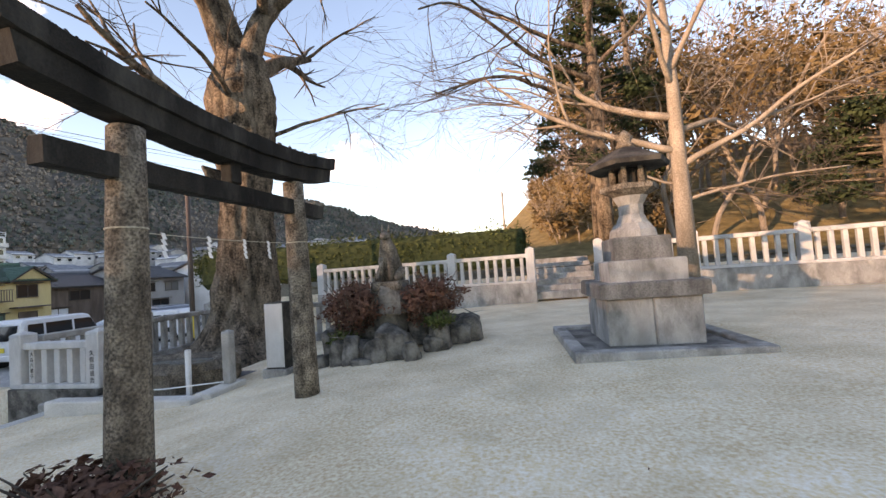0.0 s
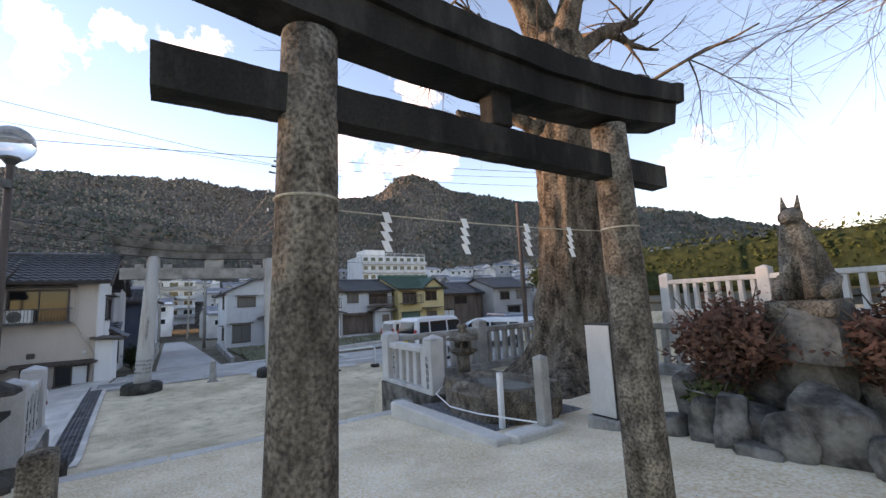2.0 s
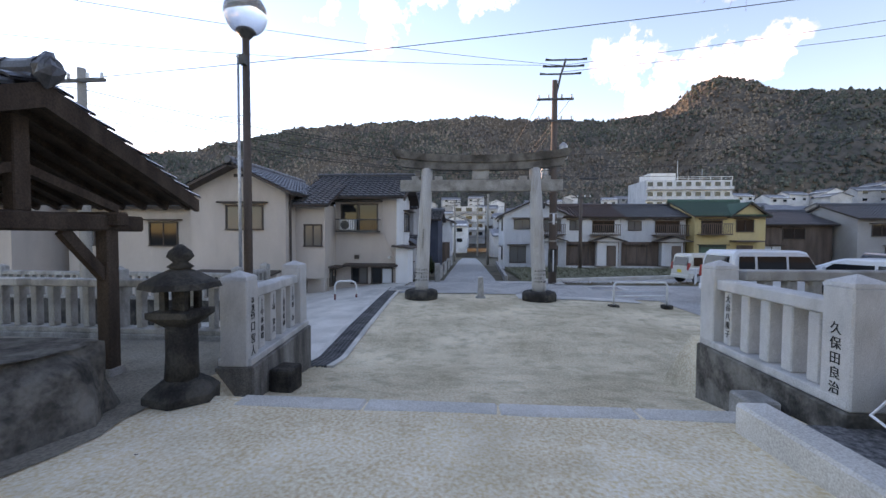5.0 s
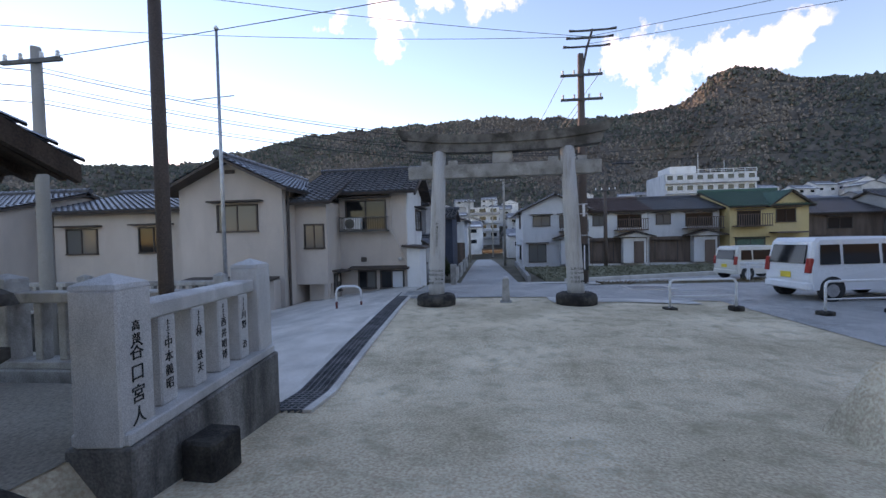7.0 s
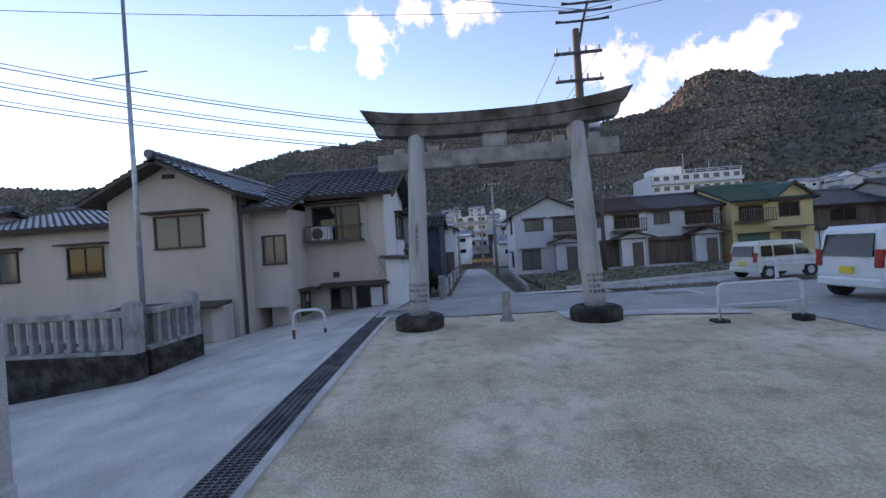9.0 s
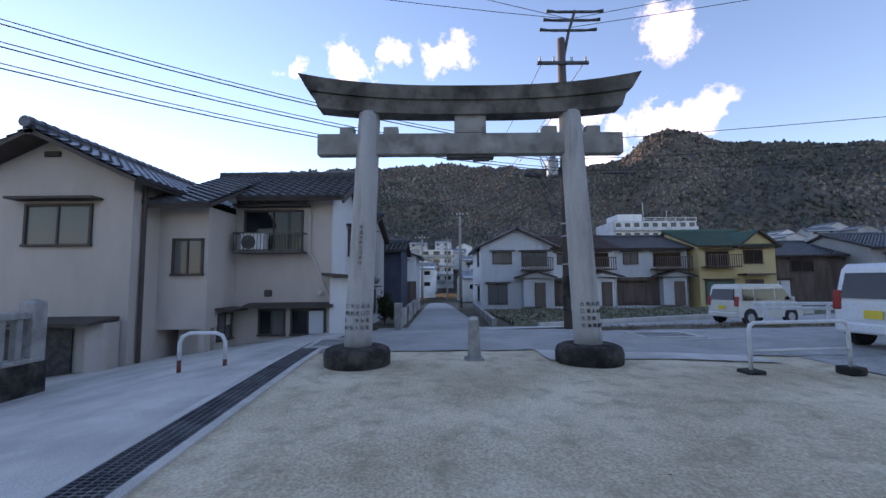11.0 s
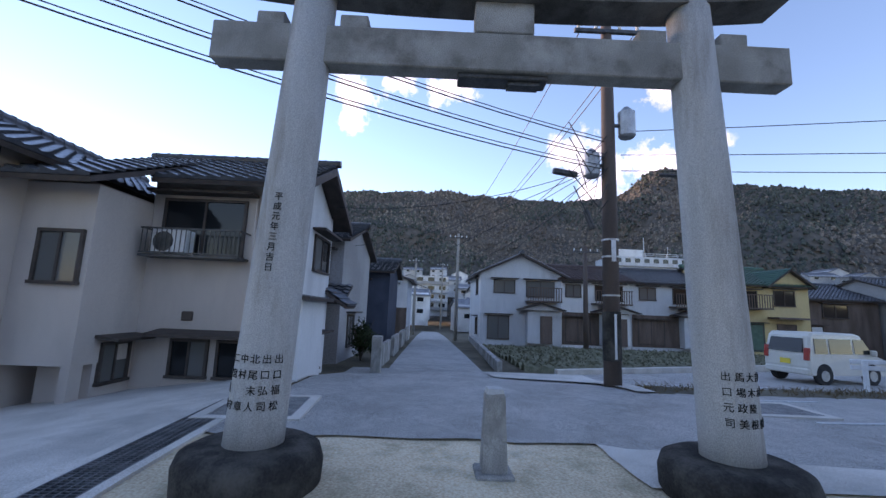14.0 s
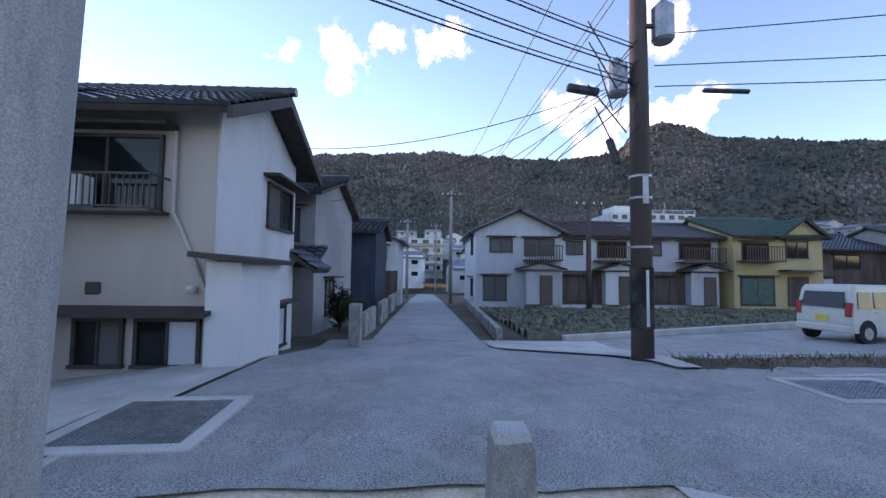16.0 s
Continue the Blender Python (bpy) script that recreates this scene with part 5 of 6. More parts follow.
shrub((-3.0, 6.5, 2.0), (0.72, 0.6, 0.6), 5200, 0.035, "red_leaf", "rounded shrub with dull red-brown winter leaves", 1)
shrub((-1.75, 6.65, 2.05), (0.68, 0.55, 0.5), 5000, 0.035, "red_leaf", "rounded red-brown winter shrub on the rockery", 2)
shrub((-1.5, 6.25, 1.75), (0.3, 0.28, 0.16), 700, 0.035, "hedge", "small clipped green shrub", 3)
shrub((-3.1, 6.15, 1.5), (0.3, 0.25, 0.25), 700, 0.035, "hedge", "low green shrub between rocks", 4)
shrub((-2.75, 2.0, 1.3), (0.75, 0.4, 0.26), 1800, 0.04, "red_leaf", "low azalea shrub by the torii pillar", 5)
single("rock", crag(nb(), (0.42, 0.26, 0.28), 33), "rock", "dark low rock beside the azalea", "rock", loc=(-2.35, 1.25, 1.3))


def fox():
    b = nb()
    def body(pts, radii, n=12):
        tube(b, pts, radii, n)
    body([(0, 0.12, 0), (0, 0.1, 0.2), (0, 0.02, 0.42), (0, -0.05, 0.62), (0, -0.07, 0.74)], [0.2, 0.21, 0.17, 0.12, 0.09])
    body([(0, -0.05, 0.7), (0, -0.1, 0.78), (0, -0.2, 0.76), (0, -0.28, 0.73)], [0.08, 0.1, 0.06, 0.025])
    for s in (-1, 1):
        body([(s * 0.05, -0.06, 0.84), (s * 0.06, -0.05, 0.98)], [0.035, 0.006], 6)
        body([(s * 0.08, -0.12, 0.4), (s * 0.08, -0.16, 0.2), (s * 0.08, -0.17, 0)], [0.06, 0.045, 0.05], 8)
        body([(s * 0.15, 0.1, 0.18), (s * 0.17, -0.05, 0.08), (s * 0.16, -0.16, 0.03)], [0.1, 0.08, 0.05], 8)
    body([(0, 0.25, 0.05), (0, 0.33, 0.3), (0, 0.28, 0.55), (0, 0.24, 0.7)], [0.06, 0.09, 0.07, 0.01])
    box(b, (0, 0.02, -0.08), (0.5, 0.6, 0.16), bev=0.02)
    return single("fox_statue", jitter(b, 0.008, 9), "old_stone", "seated fox statue of grey weathered stone", "statue", smooth=True, loc=(-2.45, 6.75, 2.38))


fox()
b = turned(nb(), [(0.42, 0.0), (0.36, 0.35), (0.3, 0.5)], 7)
single("statue_pedestal", jitter(b, 0.05, 4), "rock", "rough natural stone pedestal under the statue", "pedestal", loc=(-2.45, 6.77, 1.85))


# ---- trees ----
def limb(bm, p, d, length, r, depth, rng, droop=0.0, spread=0.6, kids=3, minr=0.004, twigs=None, wander=0.22):
    p, d = Vector(p), Vector(d).normalized()
    n = max(3, int(length / 0.35))
    pts, rad = [p.copy()], [r]
    dd = d.copy()
    for i in range(n):
        dd = (dd + Vector((rng.gauss(0, wander), rng.gauss(0, wander), rng.gauss(0, wander) - droop)) * 0.5).normalized()
        p = p + dd * (length / n)
        pts.append(p.copy())
        rad.append(max(minr * 0.6, r * (1 - 0.72 * (i + 1) / n)))
    tube(twigs if (twigs is not None and r < 0.03) else bm, pts, rad, 7 if r > 0.06 else (5 if r > 0.02 else 3))
    if depth > 0:
        for k in range(kids):
            q = rng.uniform(0.3, 1.0)
            i = min(n, max(1, int(q * n)))
            side = Vector((rng.gauss(0, 1), rng.gauss(0, 1), rng.gauss(0, 0.7))).normalized()
            nd = (pts[i] - pts[i - 1]).normalized() * (1 - spread * 0.5) + side * spread
            limb(bm, pts[i], nd, length * rng.uniform(0.45, 0.75), max(minr, rad[i] * rng.uniform(0.45, 0.7)), depth - 1, rng, droop, spread, kids, minr, twigs, wander)


def old_tree():
    rng = random.Random(11)
    t = thing("tree", (-6.85, 8.75, 0.8), 0, "huge old bare zelkova with ridged mossy bark", "tree")
    prof = [(-0.2, 1.5), (0.15, 1.2), (0.5, 0.9), (1.0, 0.72), (2.0, 0.62), (3.2, 0.58), (4.4, 0.6), (5.4, 0.68), (6.2, 0.66), (7.2, 0.45)]
    rows = []
    for i in range(60):
        z = -0.2 + 7.4 * i / 59
        for (z0, r0), (z1, r1) in zip(prof, prof[1:]):
            if z <= z1 + 1e-6:
                r = r0 + (r1 - r0) * (z - z0) / (z1 - z0)
                break
        ringp = []
        for k in range(64):
            a = 2 * math.pi * k / 64
            q = Vector((math.cos(a) * 1.6, math.sin(a) * 1.6, z * 0.35))
            rr = r * (1 + 0.2 * noise.noise(q * 1.1) + 0.13 * noise.noise(Vector((math.cos(a) * 5, math.sin(a) * 5, z * 0.5))) + 0.12 * noise.noise(Vector((math.cos(a) * 7, math.sin(a) * 7, z * 2.2))) + 0.05 * noise.noise(Vector((math.cos(a) * 14, math.sin(a) * 14, z * 6))))
            if z < 0.8:
                rr *= 1 + (0.8 - z) * 0.35 * max(0, math.sin(a * 5 + 1))
            ringp.append((math.cos(a) * rr + 0.04 * z, math.sin(a) * rr - 0.02 * z, z))
        rows.append(ringp)
    part("trunk", loft(nb(), rows), "bark", t, "thick fluted trunk with moss", smooth=True)
    big, tw = nb(), nb()
    for d, l, r, z in (((0.5, 0.2, 1.2), 4.5, 0.34, 6.6), ((-0.6, -0.3, 1.1), 4.5, 0.32, 6.6), ((0.1, 0.8, 1.0), 4, 0.28, 6.4), ((-0.2, 0.0, 1.3), 4.5, 0.3, 6.8)):
        limb(big, (0.25, -0.1, z), d, l, r, 3, rng, 0.0, 0.75, 4, 0.006, tw)
    for a, z, r, l, up in ((0.5, 5.2, 0.06, 3.2, 0.5), (-1.75, 5.0, 0.17, 3.4, 0.55), (2.6, 5.4, 0.08, 3.0, 0.5), (-2.9, 5.6, 0.09, 3.2, 0.4), (-1.2, 5.8, 0.07, 3.0, 0.6)):
        limb(big, (0.2 + math.cos(a) * 0.4, -0.1 + math.sin(a) * 0.4, z), (math.cos(a), math.sin(a), up), l, r, 3, rng, 0.05, 0.7, 4, 0.004, tw)
    part("limb_mass", big, "bark", t, smooth=True)
    part("branchlet_mass", tw, "twig", t, kind="stuff")


old_tree()


def bare_tree(loc, seed, height, r, label, dirs, material="pale_bark", depth=3, kids=5, droop=0.0, twig="twig"):
    rng = random.Random(seed)
    t = thing("tree", loc, 0, label, "tree")
    tr = nb()
    tube(tr, [(0, 0, -0.2), (0.02, 0, height * 0.3), (0.05, 0.03, height * 0.6), (0.0, 0.1, height)], [r * 1.25, r, r * 0.75, r * 0.2], 10)
    part("trunk", tr, material, t, smooth=True)
    big, tw = nb(), nb()
    for d, l, rr, z in dirs:
        limb(big, (0.03, 0, z), d, l, rr, depth, rng, droop, 0.65, kids, 0.004, tw)
    part("limb_mass", big, material, t, smooth=True)
    part("branchlet_mass", tw, twig, t, kind="stuff")


bare_tree((3.5, 10.6, 1.3), 21, 8.5, 0.19, "bare cherry tree with long spreading branches behind the lantern",
          [((-1, -0.15, 0.35), 5.5, 0.09, 3.6), ((-1, 0.2, 0.55), 5.0, 0.1, 4.4), ((0.8, -0.2, 0.45), 4.0, 0.08, 3.2), ((1, 0.3, 0.5), 4.0, 0.08, 4.0), ((-0.6, -0.5, 0.8), 4.2, 0.07, 5.2), ((0.5, -0.6, 0.9), 4.0, 0.07, 5.5), ((-0.2, 0.3, 1), 3.5, 0.07, 6.4), ((0.9, 0, 0.2), 3.0, 0.05, 2.4), ((-0.8, 0.1, 0.2), 2.6, 0.04, 2.8)], kids=6)
bare_tree((2.6, 15.5, 1.9), 22, 13, 0.26, "tall bare tree reaching over the yard",
          [((-1, -0.55, 0.25), 6.5, 0.10, 5.5), ((-1, -0.7, 0.4), 7.0, 0.10, 7.0), ((-0.8, -0.4, 0.6), 6.5, 0.1, 8.0), ((0.8, 0, 0.7), 5, 0.09, 7.5), ((0, -1, 0.6), 5.5, 0.09, 8.4)], material="bark", kids=5, droop=0.03)


def conifer(loc, h, seed, label, material="pine"):
    rng = random.Random(seed)
    t = thing("tree", loc, 0, label, "tree")
    part("trunk", tube(nb(), [(0, 0, -0.3), (0.1, 0, h * 0.5), (0, 0.1, h)], [0.3, 0.22, 0.05], 9), "bark", t, smooth=True)
    b, lb = nb(), nb()
    for i in range(26):
        z = h * (0.3 + 0.7 * i / 26)
        a = rng.uniform(0, 6.28)
        l = (1 - 0.6 * i / 26) * rng.uniform(1.4, 2.9)
        e = Vector((math.cos(a) * l, math.sin(a) * l, z + 0.3))
        tube(lb, [(0, 0, z), e], [0.06, 0.02], 5)
        leafage(b, e * 0.95, (0.9, 0.9, 0.5), 260, 0.11, rng)
    part("limb_mass", lb, "bark", t)
    part("needles", b, material, t, kind="stuff")


conifer((2.6, 17.0, 2.3), 11, 31, "dark evergreen tree above the steps")
conifer((5.0, 20.5, 2.6), 13, 32, "dark evergreen tree on the bank")
conifer((12.5, 17.5, 2.4), 5, 33, "dark evergreen shrub tree on the bank")

# hedge on the bank
rng = random.Random(41)
hd = thing("hedge", (-7.4, 16.6, 2.4), 6, "long clipped evergreen hedge on the bank", "hedge")
b = nb()
for i in range(26):
    leafage(b, (-7.3 + i * 0.57, 0, 0.95 + 0.1 * math.sin(i * 1.7)), (0.65, 0.75, 1.15), 700, 0.075, rng)
part("leaves", b, "hedge", hd, kind="stuff")
# solid darker green block stands in for the shade between the leaves
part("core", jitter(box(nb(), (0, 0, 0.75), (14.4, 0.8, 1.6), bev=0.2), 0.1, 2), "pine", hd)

# wooded slope behind the far fence
b, tw = nb(), nb()
rng = random.Random(51)
for i in range(230):
    x, y = rng.uniform(-3, 40), rng.uniform(19, 50)
    if x < 2.8 or (x < 6 and y < 21):
        continue
    z = hz(x, y)
    h = rng.uniform(6, 10.5) * (0.6 if x < 3 else 1)
    limb(tw, (x, y, z - 0.3), (rng.gauss(0, 0.1), rng.gauss(0, 0.1), 1), h, 0.13, 2, rng, 0, 0.6, 4, 0.02)
    leafage(b, (x, y, z + h * 0.75), (2.3, 2.3, h * 0.45), 420, 0.16, rng)
for i in range(90):
    x, y = rng.uniform(0.3, 7.0), rng.uniform(20, 44)
    z, h = hz(x, y), rng.uniform(1.4, 2.8)
    limb(tw, (x, y, z - 0.2), (rng.gauss(0, 0.15), rng.gauss(0, 0.15), 1), h, 0.05, 2, rng, 0, 0.7, 4, 0.012)
    leafage(b, (x, y, z + h * 0.55), (1.0, 1.0, h * 0.5), 170, 0.12, rng)
single("woods", tw, "pale_bark", "bare winter trunks on the sunlit slope", "woods", kind="stuff")
single("woods_foliage", b, "dry_leaf", "dry golden-brown foliage on the sunlit slope", "woods", kind="stuff")
single("slope_grass", strip(nb(), steps(-9, 45, 1.5), lambda x: 14.6, lambda x: 60.0, 30, 0.04), "grass", "dry golden grass bank", "grass", kind="stuff", smooth=True)

# stone steps up the bank
st = thing("stone_steps", (0.9, 13.2, 1.4), 0, "worn stone steps up through the fence", "steps")
for i in range(7):
    part("step", jitter(box(nb(), (0, 0.36 * i, 0.08 + 0.17 * i), (1.9, 0.42, 0.24), bev=0.02), 0.01, 4, i), "granite", st)

# corner of a shrine hall's roof
hall = thing("shrine_hall", (11.5, 7.5, 1.35), 0, "timber shrine hall with a low tiled roof", "building")
part("wall", box(nb(), (3.6, 0, 1.3), (5.5, 5.5, 2.7)), "dark_wood", hall)
tile_slope(hall, (-0.3, -4, 2.85), (-0.3, 4, 2.85), (3.5, -4, 4.9), (3.5, 4, 4.9))
tile_slope(hall, (7.3, -4, 2.85), (7.3, 4, 2.85), (3.5, -4, 4.9), (3.5, 4, 4.9))
ridge(hall, (3.5, -4, 5.0), (3.5, 4, 5.0))

# bare soil round the water pavilion, its colour also carrying the shade there, and litter on the yard
single("soil_patch", strip(nb(), steps(-10.0, -4.6, 0.3), lambda x: -9.0, lambda x: 0.02 + 0.25 * noise.noise(Vector((x * 1.3, 7, 0))), 30, 0.024), "soil", "bare brown soil round the pavilion, its colour darkened for shade", "soil", kind="structure", smooth=True)
rng = random.Random(91)
b = nb()
for i in range(1500):
    x, y = rng.uniform(-18.8, 2.5), rng.uniform(0.6, 5.3)
    if x > -3:
        y = rng.uniform(0.6, 11)
    z = hz(x, y) + 0.02 * noise.noise(Vector((x * 1.3, y * 1.3, 0)))
    s = rng.uniform(0.004, 0.012)
    turned(b, [(s, -0.003), (s * 0.9, s * 0.4), (s * 0.3, s * 0.7)], 5, (x, y, z), rng.uniform(0, 6))
single("pebbles", b, "granite", "scattered small pebbles and litter on the yard", "pebbles", kind="stuff")
b = nb()
for i in range(150):
    x, y = rng.uniform(-18.5, 2), rng.uniform(0.4, 5.4)
    if x > -3:
        y = rng.uniform(0.6, 10)
    p = Vector((x, y, hz(x, y) + 0.02 * noise.noise(Vector((x * 1.3, y * 1.3, 0))) + 0.008))
    a, s = rng.uniform(0, 6.28), rng.uniform(0.012, 0.028)
    u, v = Vector((math.cos(a), math.sin(a), 0.2)) * s, Vector((-math.sin(a), math.cos(a), 0.25)) * s * 0.5
    b.faces.new([b.verts.new(p + u), b.verts.new(p + v), b.verts.new(p - u), b.verts.new(p - v)])
single("fallen_leaves", b, "red_leaf", "scattered fallen brown leaves", "leaves", kind="stuff")
# ---- drain with steel grating ----
dr = thing("drain_channel", (-10.3, drain_y(-10.3), 0), 180 + math.degrees(math.atan(0.069)), "long steel-grated drain between concrete edges", "drain")
L = 10.6
n = 106
zs = [hz(-10.3 - L * i / n, drain_y(-10.3 - L * i / n)) for i in range(n + 1)]
for s, w, nm in ((-1, 0.1, "edge"), (1, 0.1, "edge")):
    b = nb()
    loft(b, [[(L * i / n, s * 0.25 - w / 2, zs[i] - 0.1), (L * i / n, s * 0.25 + w / 2, zs[i] - 0.1), (L * i / n, s * 0.25 + w / 2, zs[i] + 0.045), (L * i / n, s * 0.25 - w / 2, zs[i] + 0.045)] for i in range(0, n + 1, 2)])
    part(nm, b, "concrete", dr)
b = nb()
loft(b, [[(L * i / n, -0.2, zs[i] + 0.012), (L * i / n, 0.2, zs[i] + 0.012)] for i in range(n + 1)], closed=False)
part("channel_floor", b, "black_stone", dr)
for k in range(6):
    y = -0.19 + 0.076 * k
    b = nb()
    loft(b, [[(L * i / n, y - 0.007, zs[i] + 0.015), (L * i / n, y + 0.007, zs[i] + 0.015), (L * i / n, y + 0.007, zs[i] + 0.045), (L * i / n, y - 0.007, zs[i] + 0.045)] for i in range(0, n + 1, 2)])
    part("bar", b, "grate", dr)
b = nb()
for i in range(2 * n):
    x = L * (i + 0.5) / (2 * n)
    z = zs[min(n, round((i + 0.5) / 2))]
    box(b, (x, 0, z + 0.037), (0.012, 0.39, 0.016))
part("grating", b, "grate", dr, kind="stuff")


def grate(c, sx, sy, rz, nx, ny):
    t = thing("drain_grate", (*c, hz(*c) + 0.015), rz, "square steel drain grating in a concrete frame", "drain grate")
    fr = nb()
    for cc, s in (((0, -sy / 2 - 0.07, 0), (sx + 0.28, 0.14, 0.1)), ((0, sy / 2 + 0.07, 0), (sx + 0.28, 0.14, 0.1)), ((-sx / 2 - 0.07, 0, 0), (0.14, sy, 0.1)), ((sx / 2 + 0.07, 0, 0), (0.14, sy, 0.1))):
        box(fr, cc, s)
    part("frame", fr, "concrete", t)
    part("pit", box(nb(), (0, 0, -0.01), (sx, sy, 0.04)), "black_stone", t)
    b = nb()
    for i in range(nx):
        box(b, (-sx / 2 + sx * (i + 0.5) / nx, 0, 0.03), (0.012, sy, 0.03))
    for i in range(ny):
        box(b, (0, -sy / 2 + sy * (i + 0.5) / ny, 0.03), (sx, 0.012, 0.026))
    part("bar_grid", b, "steel", t, kind="stuff")


grate((-20.5, 0.06), 1.15, 1.05, 4, 30, 24)
grate((-21.8, 8.3), 0.9, 1.3, 0, 18, 20)


# ---- barriers ----
def arch_bar(loc, rz):
    t = thing("arch_barrier", loc, rz, "white hoop barrier with red-brown feet", "barrier")
    w, h = 0.37, 0.62
    pts = [(0, -w, 0.16), (0, -w, h - 0.16), (0, -w + 0.05, h - 0.05), (0, -w + 0.16, h), (0, w - 0.16, h), (0, w - 0.05, h - 0.05), (0, w, h - 0.16), (0, w, 0.16)]
    part("hoop", tube(nb(), pts, 0.032, 10), "white_metal", t, smooth=True)
    for s in (-1, 1):
        part("foot", tube(nb(), [(0, s * w, -0.1), (0, s * w, 0.17)], 0.034, 10), "red_paint", t, "red-brown painted foot", smooth=True)


arch_bar((-17.95, -1.68, hz(-18, -1.7) + 0.02), 6)


def pipe_barrier(loc, rz, w):
    t = thing("pipe_barrier", loc, rz, "white tubular barrier on dark concrete feet", "barrier", "barriers along the yard edge")
    h = 0.78
    pts = [(0, -w, 0.02), (0, -w, h - 0.1), (0, -w + 0.03, h - 0.03), (0, -w + 0.1, h), (0, w - 0.1, h), (0, w - 0.03, h - 0.03), (0, w, h - 0.1), (0, w, 0.02)]
    part("frame", tube(nb(), pts, 0.03, 10), "white_metal", t, smooth=True)
    part("crossbar", tube(nb(), [(0, -w, 0.36), (0, w, 0.36)], 0.018, 8), "white_metal", t, smooth=True)
    for s in (-1, 1):
        part("foot", box(nb(), (0, s * w, 0.02), (0.26, 0.28, 0.12), bev=0.015), "black_stone", t)


pipe_barrier((-17.2, 7.95, hz(-17.2, 7.95) + 0.03), 5, 0.84)
pipe_barrier((-16.7, 11.2, hz(-16.7, 11.2) + 0.04), 8, 0.85)
gr = thing("guardrail", (-25.5, 13.6, -0.1), 0, "white steel guardrail along the field road", "guardrail")
part("beam", box(box(nb(), (0.4, 3.4, 0.66), (0.06, 7.0, 0.12), rz=-5, bev=0.02), (0.4, 3.4, 0.5), (0.06, 7.0, 0.12), rz=-5, bev=0.02), "white_metal", gr)
for i in range(4):
    part("post", tube(nb(), [(0.2 + 0.15 * i, 0.2 + 2.1 * i, -0.1), (0.2 + 0.15 * i, 0.2 + 2.1 * i, 0.7)], 0.06, 10), "white_metal", gr)


